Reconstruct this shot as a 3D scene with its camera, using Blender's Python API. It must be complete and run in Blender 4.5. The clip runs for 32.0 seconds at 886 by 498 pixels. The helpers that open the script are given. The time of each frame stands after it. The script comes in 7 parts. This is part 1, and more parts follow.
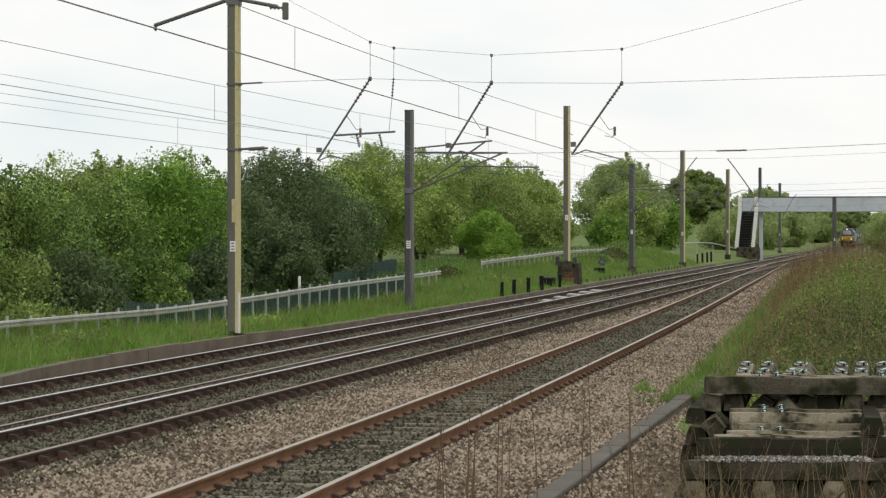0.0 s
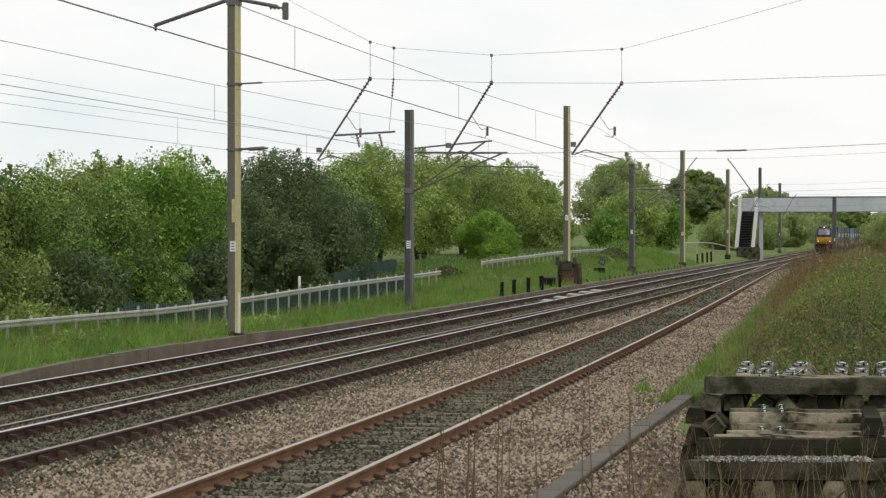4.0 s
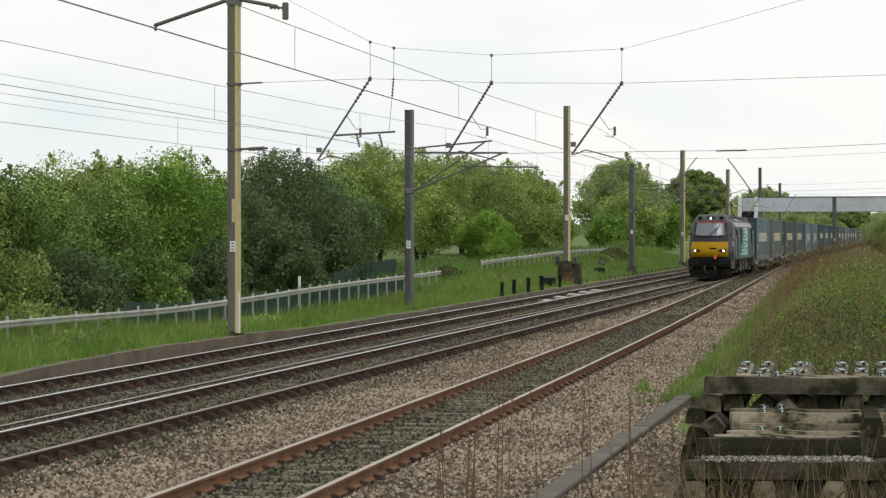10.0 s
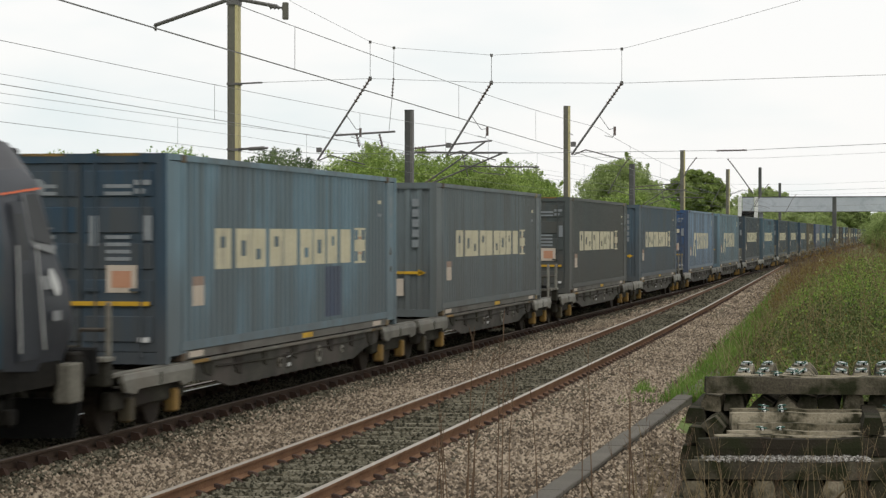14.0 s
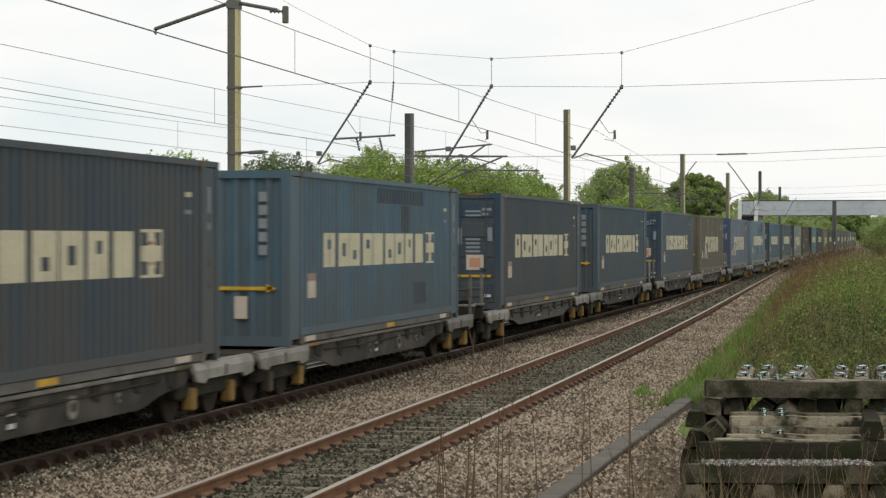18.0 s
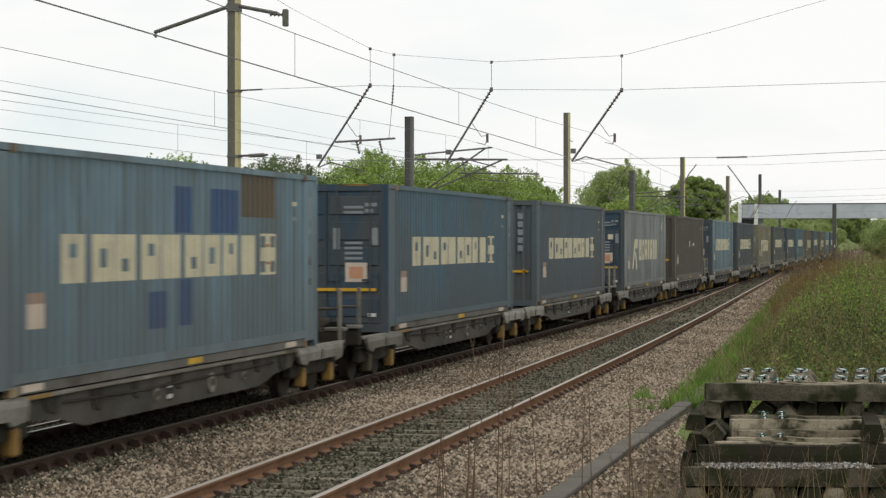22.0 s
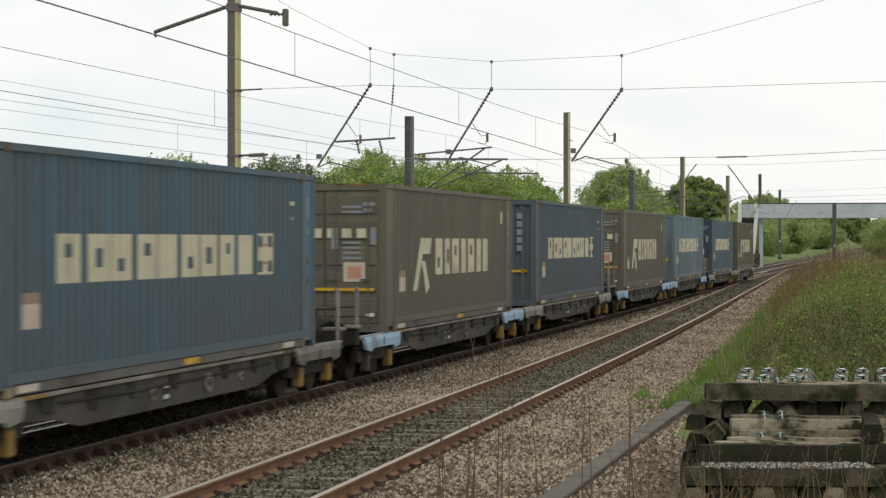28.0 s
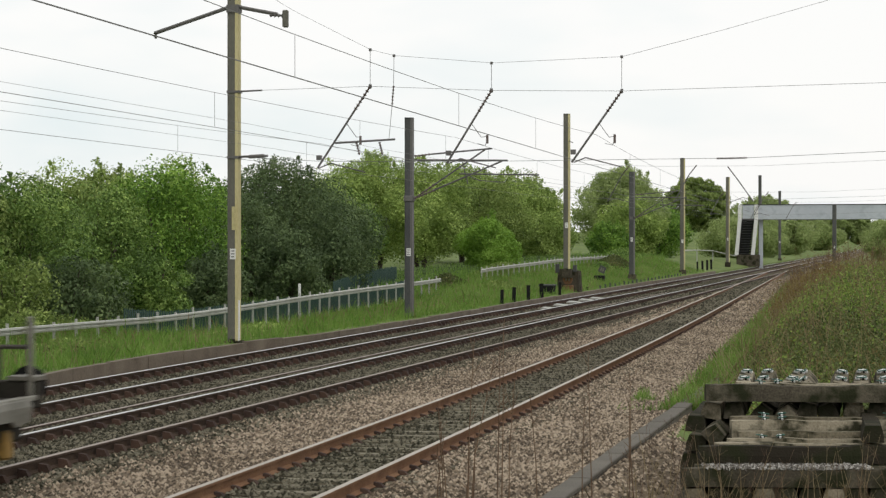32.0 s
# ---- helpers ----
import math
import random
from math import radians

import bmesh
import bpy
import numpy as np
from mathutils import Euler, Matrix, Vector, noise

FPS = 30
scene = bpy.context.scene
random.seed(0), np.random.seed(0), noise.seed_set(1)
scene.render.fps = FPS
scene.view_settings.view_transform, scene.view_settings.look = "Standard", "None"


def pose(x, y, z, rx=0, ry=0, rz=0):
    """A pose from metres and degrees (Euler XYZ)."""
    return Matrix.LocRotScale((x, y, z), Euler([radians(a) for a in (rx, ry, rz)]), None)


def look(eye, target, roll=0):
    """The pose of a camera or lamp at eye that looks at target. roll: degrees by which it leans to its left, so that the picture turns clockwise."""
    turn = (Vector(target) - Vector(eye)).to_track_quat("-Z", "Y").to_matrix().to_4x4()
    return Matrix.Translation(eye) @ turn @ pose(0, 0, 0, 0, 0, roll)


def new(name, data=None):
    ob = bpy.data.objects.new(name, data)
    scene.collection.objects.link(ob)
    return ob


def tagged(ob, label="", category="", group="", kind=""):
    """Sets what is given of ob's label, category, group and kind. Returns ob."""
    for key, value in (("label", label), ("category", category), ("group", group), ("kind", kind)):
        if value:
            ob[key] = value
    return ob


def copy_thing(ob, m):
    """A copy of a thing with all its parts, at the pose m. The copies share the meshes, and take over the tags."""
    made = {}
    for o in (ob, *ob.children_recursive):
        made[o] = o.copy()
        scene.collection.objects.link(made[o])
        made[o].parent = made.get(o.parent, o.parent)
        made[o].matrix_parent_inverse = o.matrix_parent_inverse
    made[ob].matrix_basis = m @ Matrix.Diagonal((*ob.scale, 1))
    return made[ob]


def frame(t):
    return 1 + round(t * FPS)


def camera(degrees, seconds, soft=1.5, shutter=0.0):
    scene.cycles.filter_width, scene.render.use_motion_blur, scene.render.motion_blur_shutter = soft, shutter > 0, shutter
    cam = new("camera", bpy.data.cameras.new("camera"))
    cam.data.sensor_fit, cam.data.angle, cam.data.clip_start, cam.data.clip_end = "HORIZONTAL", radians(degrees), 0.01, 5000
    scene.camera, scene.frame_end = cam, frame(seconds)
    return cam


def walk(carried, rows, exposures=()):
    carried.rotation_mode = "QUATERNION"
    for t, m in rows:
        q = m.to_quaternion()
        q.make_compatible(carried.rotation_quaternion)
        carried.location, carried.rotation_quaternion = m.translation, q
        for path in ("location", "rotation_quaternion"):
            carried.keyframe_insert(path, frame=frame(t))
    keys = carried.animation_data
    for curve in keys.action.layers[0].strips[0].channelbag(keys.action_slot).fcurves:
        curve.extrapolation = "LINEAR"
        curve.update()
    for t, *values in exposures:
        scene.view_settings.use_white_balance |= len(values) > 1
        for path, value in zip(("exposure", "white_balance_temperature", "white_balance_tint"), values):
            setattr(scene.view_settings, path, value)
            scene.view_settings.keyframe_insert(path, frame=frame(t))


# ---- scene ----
# ---- camera: stands on the bank, tips up a little after the train has begun to pass ----
FOV = 2 * math.degrees(math.atan(784 / 3850))
cam = camera(FOV, 32.0, soft=1.3, shutter=0.2)
EYE = Vector((0.0, 0.0, 2.65))
YAW = math.atan((1603 - 784) / 3850)


def aim(drop):
    """The camera's pose with the horizon lying that many 3850ths above the picture's middle."""
    return look(EYE, EYE + Vector((-math.sin(YAW), math.cos(YAW), -drop / 3850)))


walk(cam, [(t, aim(d)) for t, d in (
    (0.0, 26.5), (10.0, 26.5), (15.0, 26.7), (16.5, 24.3), (17.0, 23.0), (17.5, 21.6), (18.0, 20.2), (18.5, 18.8),
    (19.0, 17.2), (19.5, 15.7), (20.0, 14.4), (21.0, 14.9), (23.0, 14.4), (25.0, 14.8), (28.0, 15.2), (29.0, 13.9), (30.0, 13.3), (32.0, 13.0))])

# ---- light: a bright, high overcast ----
SUN_UP, SUN_TURN = radians(48), radians(100)
world = bpy.data.worlds.new("sky")
scene.world = world
world.use_nodes = True
wn, wl = world.node_tree.nodes, world.node_tree.links
wn.clear()
w_out = wn.new("ShaderNodeOutputWorld")
w_bg = wn.new("ShaderNodeBackground")
w_bg.inputs["Strength"].default_value = 0.125
w_sky = wn.new("ShaderNodeTexSky")
w_sky.sky_type, w_sky.sun_disc = "NISHITA", False
w_sky.sun_elevation, w_sky.sun_rotation = SUN_UP, SUN_TURN
w_sky.air_density, w_sky.dust_density = 1.0, 2.0
w_co = wn.new("ShaderNodeTexCoord")
w_map = wn.new("ShaderNodeMapping")
w_map.inputs["Scale"].default_value = (1.0, 1.0, 3.2)
w_map.inputs["Location"].default_value = (0.35, 0.0, 0.1)
w_noise = wn.new("ShaderNodeTexNoise")
w_noise.inputs["Scale"].default_value = 2.6
w_noise.inputs["Detail"].default_value = 5.0
w_noise.inputs["Roughness"].default_value = 0.5
w_ramp = wn.new("ShaderNodeValToRGB")
w_ramp.color_ramp.elements[0].position, w_ramp.color_ramp.elements[0].color = 0.33, (6.6, 7.25, 7.35, 1)
w_ramp.color_ramp.elements[1].position, w_ramp.color_ramp.elements[1].color = 0.47, (8.2, 8.15, 8.0, 1)
w_mix = wn.new("ShaderNodeMix")
w_mix.data_type = "RGBA"
w_mix.inputs["Factor"].default_value = 0.93
wl.new(w_co.outputs["Generated"], w_map.inputs["Vector"])
wl.new(w_map.outputs["Vector"], w_noise.inputs["Vector"])
wl.new(w_noise.outputs["Fac"], w_ramp.inputs["Fac"])
wl.new(w_sky.outputs["Color"], w_mix.inputs["A"])
wl.new(w_ramp.outputs["Color"], w_mix.inputs["B"])
wl.new(w_mix.outputs["Result"], w_bg.inputs["Color"])
wl.new(w_bg.outputs["Background"], w_out.inputs["Surface"])

sun = new("sun", bpy.data.lights.new("sun", "SUN"))
sun.data.energy, sun.data.angle, sun.data.color = 0.7, radians(20), (1.0, 0.97, 0.92)
sun.matrix_world = look((40, -60, 100), (0, 20, 0))


# ---- materials ----
def ramp_mat(name, colors, rough=0.8, metal=0.0, scale=6.0, fine=60.0, bump=0.2, bump_scale=None, stretch=(1, 1, 1), per_object=0.0, island=0.0, spec=0.3, stain=None, stain_at=0.6, stain_scale=1.2, shift=False, streak=None):
    """A surface of mixed colours: a coarse and a fine noise, relief, and stains; varies from piece to piece."""
    m = bpy.data.materials.new(name)
    m.use_nodes = True
    n, l = m.node_tree.nodes, m.node_tree.links
    b = n["Principled BSDF"]
    b.inputs["Roughness"].default_value, b.inputs["Metallic"].default_value = rough, metal
    b.inputs["Specular IOR Level"].default_value = spec
    co = n.new("ShaderNodeTexCoord")
    mp = n.new("ShaderNodeMapping")
    mp.inputs["Scale"].default_value = stretch
    l.new(co.outputs["Object"], mp.inputs["Vector"])
    if shift:
        oi = n.new("ShaderNodeObjectInfo")
        sc = n.new("ShaderNodeMath")
        sc.operation = "MULTIPLY"
        sc.inputs[1].default_value = 40.0
        l.new(oi.outputs["Random"], sc.inputs[0])
        l.new(sc.outputs[0], mp.inputs["Location"])
    a = n.new("ShaderNodeTexNoise")
    a.inputs["Scale"].default_value, a.inputs["Detail"].default_value = scale, 6
    f = n.new("ShaderNodeTexNoise")
    f.inputs["Scale"].default_value, f.inputs["Detail"].default_value = fine, 3
    l.new(mp.outputs["Vector"], a.inputs["Vector"])
    l.new(mp.outputs["Vector"], f.inputs["Vector"])
    s = n.new("ShaderNodeMath")
    s.operation = "MULTIPLY_ADD"
    s.inputs[1].default_value = 0.45
    l.new(f.outputs["Fac"], s.inputs[0])
    k = n.new("ShaderNodeMath")
    k.operation = "MULTIPLY"
    k.inputs[1].default_value = 0.55
    l.new(a.outputs["Fac"], k.inputs[0])
    l.new(k.outputs[0], s.inputs[2])
    last = s.outputs[0]
    for amount, node, out in ((per_object, "ShaderNodeObjectInfo", "Random"), (island, "ShaderNodeNewGeometry", "Random Per Island")):
        if amount:
            o = n.new(node)
            q = n.new("ShaderNodeMath")
            q.operation = "MULTIPLY_ADD"
            q.inputs[1].default_value = amount
            l.new(o.outputs[out], q.inputs[0])
            l.new(last, q.inputs[2])
            w = n.new("ShaderNodeMath")
            w.operation = "SUBTRACT"
            w.inputs[1].default_value = amount / 2
            l.new(q.outputs[0], w.inputs[0])
            last = w.outputs[0]
    r = n.new("ShaderNodeValToRGB")
    e = r.color_ramp.elements
    while len(e) < len(colors):
        e.new(0.5)
    for i, c in enumerate(colors):
        e[i].position = 0.3 + 0.4 * i / max(1, len(colors) - 1)
        e[i].color = (*c, 1)
    l.new(last, r.inputs["Fac"])
    col = r.outputs["Color"]
    if stain:
        g = n.new("ShaderNodeTexNoise")
        g.inputs["Scale"].default_value, g.inputs["Detail"].default_value = stain_scale, 8
        l.new(mp.outputs["Vector"], g.inputs["Vector"])
        gr = n.new("ShaderNodeValToRGB")
        gr.color_ramp.elements[0].position, gr.color_ramp.elements[1].position = stain_at - 0.06, stain_at + 0.08
        l.new(g.outputs["Fac"], gr.inputs["Fac"])
        mx = n.new("ShaderNodeMix")
        mx.data_type = "RGBA"
        l.new(gr.outputs["Color"], mx.inputs["Factor"])
        l.new(col, mx.inputs["A"])
        mx.inputs["B"].default_value = (*stain, 1)
        col = mx.outputs["Result"]
    if streak:
        # rain-washed dirt in tall narrow streaks
        sm = n.new("ShaderNodeMapping")
        sm.inputs["Scale"].default_value = (3.0, 3.0, 0.22)
        l.new(mp.outputs["Vector"], sm.inputs["Vector"])
        g = n.new("ShaderNodeTexNoise")
        g.inputs["Scale"].default_value, g.inputs["Detail"].default_value = 1.6, 7
        l.new(sm.outputs["Vector"], g.inputs["Vector"])
        gr = n.new("ShaderNodeValToRGB")
        gr.color_ramp.elements[0].position, gr.color_ramp.elements[1].position = 0.45, 0.66
        gr.color_ramp.elements[1].color = (0.85, 0.85, 0.85, 1)
        l.new(g.outputs["Fac"], gr.inputs["Fac"])
        mx = n.new("ShaderNodeMix")
        mx.data_type = "RGBA"
        l.new(gr.outputs["Color"], mx.inputs["Factor"])
        l.new(col, mx.inputs["A"])
        mx.inputs["B"].default_value = (*streak, 1)
        col = mx.outputs["Result"]
    l.new(col, b.inputs["Base Color"])
    if bump:
        bp = n.new("ShaderNodeBump")
        bp.inputs["Strength"].default_value, bp.inputs["Distance"].default_value = bump, 0.02
        src = f
        if bump_scale:
            src = n.new("ShaderNodeTexNoise")
            src.inputs["Scale"].default_value, src.inputs["Detail"].default_value = bump_scale, 4
            l.new(mp.outputs["Vector"], src.inputs["Vector"])
        l.new(src.outputs["Fac"], bp.inputs["Height"])
        l.new(bp.outputs["Normal"], b.inputs["Normal"])
    return m


def leaf_mat(name, colors, through_light=0.42):
    m = ramp_mat(name, colors, rough=0.6, scale=0.6, fine=3.0, bump=0, island=0.17, spec=0.16)
    n, l = m.node_tree.nodes, m.node_tree.links
    b, out = n["Principled BSDF"], n["Material Output"]
    tr = n.new("ShaderNodeBsdfTranslucent")
    src = b.inputs["Base Color"].links[0].from_socket
    l.new(src, tr.inputs["Color"])
    mx = n.new("ShaderNodeMixShader")
    mx.inputs["Fac"].default_value = through_light
    l.new(b.outputs[0], mx.inputs[1])
    l.new(tr.outputs[0], mx.inputs[2])
    l.new(mx.outputs[0], out.inputs["Surface"])
    return m


def glow_mat(name, color, strength):
    m = bpy.data.materials.new(name)
    m.use_nodes = True
    b = m.node_tree.nodes["Principled BSDF"]
    b.inputs["Base Color"].default_value = (*color, 1)
    b.inputs["Emission Color"].default_value = (*color, 1)
    b.inputs["Emission Strength"].default_value = strength
    return m


def glass_mat(name, color, rough=0.22, spec=0.3):
    m = bpy.data.materials.new(name)
    m.use_nodes = True
    b = m.node_tree.nodes["Principled BSDF"]
    b.inputs["Base Color"].default_value = (*color, 1)
    b.inputs["Roughness"].default_value = rough
    b.inputs["Specular IOR Level"].default_value = spec
    return m


BALLAST = ramp_mat("ballast", [(0.090, 0.070, 0.048), (0.162, 0.126, 0.088), (0.252, 0.198, 0.142)], 0.95, scale=0.35, fine=26, bump=0.9, bump_scale=22)
STONE = ramp_mat("ballast_stone", [(0.067, 0.052, 0.037), (0.149, 0.115, 0.081), (0.244, 0.190, 0.134), (0.403, 0.329, 0.244)], 0.95, scale=0.3, fine=9, bump=0.2, island=0.6, spec=0.15)
STONE_GRIMY = ramp_mat("grimy_ballast_stone", [(0.023, 0.022, 0.013), (0.053, 0.049, 0.032), (0.089, 0.081, 0.056), (0.158, 0.144, 0.104)], 0.95, scale=0.3, fine=9, bump=0.2, island=0.7, spec=0.15)
EARTH = ramp_mat("grassy_earth", [(0.07, 0.09, 0.025), (0.11, 0.16, 0.035), (0.17, 0.19, 0.06)], 0.95, scale=0.25, fine=4, bump=0.6, bump_scale=8)
GRASS = leaf_mat("grass_blades", [(0.085, 0.165, 0.03), (0.17, 0.295, 0.055), (0.29, 0.41, 0.11)])
DRY = leaf_mat("dry_grass", [(0.16, 0.12, 0.06), (0.25, 0.19, 0.10), (0.32, 0.26, 0.15)], 0.15)
STEM = ramp_mat("dead_stems", [(0.10, 0.06, 0.035), (0.17, 0.11, 0.065)], 0.9, bump=0, island=0.4)
BRAMBLE = leaf_mat("bramble_leaves", [(0.065, 0.12, 0.025), (0.18, 0.265, 0.055), (0.35, 0.43, 0.11)])
BRAMBLE_DARK = leaf_mat("dark_bramble_leaves", [(0.035, 0.052, 0.018), (0.085, 0.105, 0.034), (0.19, 0.19, 0.07)], 0.3)
RUST_LEAF = leaf_mat("russet_leaves", [(0.13, 0.10, 0.035), (0.20, 0.14, 0.05), (0.24, 0.2, 0.07)])
LEAF_MID = leaf_mat("leaves_mid_green", [(0.036, 0.070, 0.017), (0.126, 0.210, 0.046), (0.360, 0.480, 0.126)], 0.2)
LEAF_FRESH = leaf_mat("leaves_spring_green", [(0.079, 0.128, 0.032), (0.256, 0.354, 0.088), (0.561, 0.671, 0.220)], 0.38)
# far foliage: base colour paled and made more translucent to stand for haze
LEAF_HAZED = leaf_mat("leaves_green_paled_for_haze", [(0.168, 0.224, 0.078), (0.336, 0.414, 0.157), (0.515, 0.594, 0.269)], 0.6)
LEAF_BRIGHT = leaf_mat("leaves_lime_green", [(0.103, 0.196, 0.029), (0.207, 0.356, 0.052), (0.345, 0.517, 0.103)], 0.4)
LEAF_LIME = leaf_mat("leaves_fresh_green", [(0.036, 0.081, 0.016), (0.134, 0.252, 0.038), (0.347, 0.515, 0.095)], 0.2)
LEAF_OLIVE = leaf_mat("leaves_olive", [(0.061, 0.098, 0.024), (0.177, 0.244, 0.061), (0.415, 0.500, 0.159)], 0.34)
LEAF_DARK = leaf_mat("leaves_dark_green", [(0.044, 0.071, 0.033), (0.104, 0.151, 0.062), (0.193, 0.255, 0.104)], 0.25)
BARK = ramp_mat("bark", [(0.05, 0.04, 0.03), (0.10, 0.08, 0.06)], 0.95, scale=5, fine=30, bump=0.6, stretch=(1, 1, 0.3))
RAIL_SIDE = ramp_mat("rusty_rail_side", [(0.10, 0.050, 0.024), (0.165, 0.083, 0.040), (0.23, 0.125, 0.064)], 0.85, scale=2, fine=40, bump=0.3)
RAIL_SIDE_DARK = ramp_mat("brown_rail_side", [(0.031, 0.018, 0.012), (0.051, 0.031, 0.019), (0.075, 0.048, 0.031)], 0.85, scale=2, fine=40, bump=0.3)
RAIL_TOP = ramp_mat("worn_rail_head", [(0.50, 0.50, 0.50), (0.62, 0.61, 0.60)], 0.32, metal=0.85, scale=1, fine=30, bump=0.05)
RAIL_TAN = ramp_mat("tan_rail_head", [(0.30, 0.255, 0.205), (0.42, 0.365, 0.30)], 0.42, metal=0.4, scale=1, fine=30, bump=0.05)
RAIL_DULL = ramp_mat("dull_rail_head", [(0.24, 0.19, 0.16), (0.34, 0.28, 0.24)], 0.5, metal=0.6, scale=1, fine=30, bump=0.05)
CHAIR = ramp_mat("rail_fastening_iron", [(0.028, 0.016, 0.012), (0.064, 0.036, 0.024)], 0.9, scale=5, fine=30, bump=0.3, island=0.4)
SLEEPER = ramp_mat("weathered_sleeper", [(0.07, 0.063, 0.043), (0.13, 0.116, 0.08), (0.20, 0.18, 0.128)], 0.95, scale=2, fine=30, bump=0.5, per_object=0.35, island=0.3, stretch=(0.3, 1, 1))
CONCRETE = ramp_mat("weathered_concrete", [(0.12, 0.11, 0.085), (0.19, 0.175, 0.14), (0.27, 0.25, 0.20)], 0.9, scale=1.5, fine=35, bump=0.3, per_object=0.3, stain=(0.12, 0.12, 0.08), stain_at=0.62)
# moss stains over a base also darkened to carry the sleeper stack's shade
CONCRETE_DARK = ramp_mat("mossy_shaded_concrete", [(0.026, 0.022, 0.016), (0.054, 0.047, 0.034), (0.105, 0.092, 0.067)], 0.95, spec=0.08, scale=2.5, fine=40, bump=0.5, per_object=0.4, stain=(0.022, 0.024, 0.012), stain_at=0.55, stain_scale=3)
WALL_EDGE = ramp_mat("stained_kerb_concrete", [(0.085, 0.066, 0.048), (0.15, 0.122, 0.092), (0.21, 0.178, 0.138)], 0.95, scale=1.2, fine=25, bump=0.4)
MAST_GREY = ramp_mat("galvanised_mast", [(0.10, 0.098, 0.082), (0.135, 0.13, 0.108), (0.17, 0.162, 0.13)], 0.7, metal=0.15, scale=1.5, fine=30, bump=0.1, stretch=(1, 1, 0.3), stain=(0.20, 0.17, 0.09), stain_at=0.66)
MAST_PALE = ramp_mat("pale_mast_flange", [(0.40, 0.35, 0.16), (0.52, 0.46, 0.24), (0.62, 0.56, 0.33)], 0.7, metal=0.1, scale=1.5, fine=30, bump=0.1, stretch=(1, 1, 0.3))
MAST_DARK = ramp_mat("dark_mast", [(0.055, 0.057, 0.057), (0.085, 0.087, 0.085), (0.12, 0.12, 0.115)], 0.7, metal=0.3, scale=1.5, fine=30, bump=0.1, stretch=(1, 1, 0.3))
STEEL = ramp_mat("grey_steel", [(0.12, 0.115, 0.11), (0.19, 0.18, 0.175)], 0.6, metal=0.5, scale=3, fine=30, bump=0.1)
WIRE = ramp_mat("copper_wire_weathered", [(0.17, 0.17, 0.17), (0.24, 0.24, 0.235)], 0.7, metal=0.2, bump=0)
INSULATOR = ramp_mat("brown_insulator", [(0.10, 0.075, 0.068), (0.16, 0.125, 0.115)], 0.4, bump=0)
WHITE = ramp_mat("white_paint", [(0.62, 0.62, 0.60), (0.75, 0.75, 0.73)], 0.6, scale=3, fine=30, bump=0.05)
BARRIER = ramp_mat("pale_barrier_steel", [(0.30, 0.30, 0.27), (0.40, 0.40, 0.36), (0.48, 0.48, 0.44)], 0.6, metal=0.2, scale=2, fine=20, bump=0.1, stain=(0.28, 0.27, 0.2), stain_at=0.62)
FENCE_GREEN = ramp_mat("green_palisade", [(0.02, 0.05, 0.04), (0.035, 0.075, 0.06)], 0.6, scale=3, fine=20, bump=0.05)
BRIDGE = ramp_mat("bridge_pale_panel", [(0.40, 0.43, 0.47), (0.50, 0.53, 0.57)], 0.6, scale=0.6, fine=8, bump=0.05, stain=(0.37, 0.40, 0.44), stain_at=0.6)
BLACK = ramp_mat("black_metal", [(0.008, 0.008, 0.008), (0.018, 0.018, 0.017)], 0.8, scale=4, fine=40, bump=0.1, spec=0.12)


# ---- mesh helpers ----
def mesh_of(name, verts, faces, mats, indices=None, smooth=False):
    me = bpy.data.meshes.new(name)
    me.from_pydata([tuple(v) for v in verts], [], [tuple(f) for f in faces])
    for m in (mats if isinstance(mats, (list, tuple)) else [mats]):
        me.materials.append(m)
    if indices is not None:
        me.polygons.foreach_set("material_index", indices)
    if smooth:
        me.polygons.foreach_set("use_smooth", [True] * len(me.polygons))
    me.update()
    return me


def quads(name, v, mat, per=4):
    """A mesh of loose faces, each of per corners, from an array (n, per, 3)."""
    v = np.asarray(v, dtype=np.float32)
    n = v.shape[0]
    me = bpy.data.meshes.new(name)
    me.vertices.add(n * per)
    me.vertices.foreach_set("co", v.reshape(-1))
    me.loops.add(n * per)
    me.loops.foreach_set("vertex_index", np.arange(n * per, dtype=np.int32))
    me.polygons.add(n)
    me.polygons.foreach_set("loop_start", np.arange(0, n * per, per, dtype=np.int32))
    me.polygons.foreach_set("loop_total", np.full(n, per, dtype=np.int32))
    me.materials.append(mat)
    me.update(calc_edges=True)
    return me


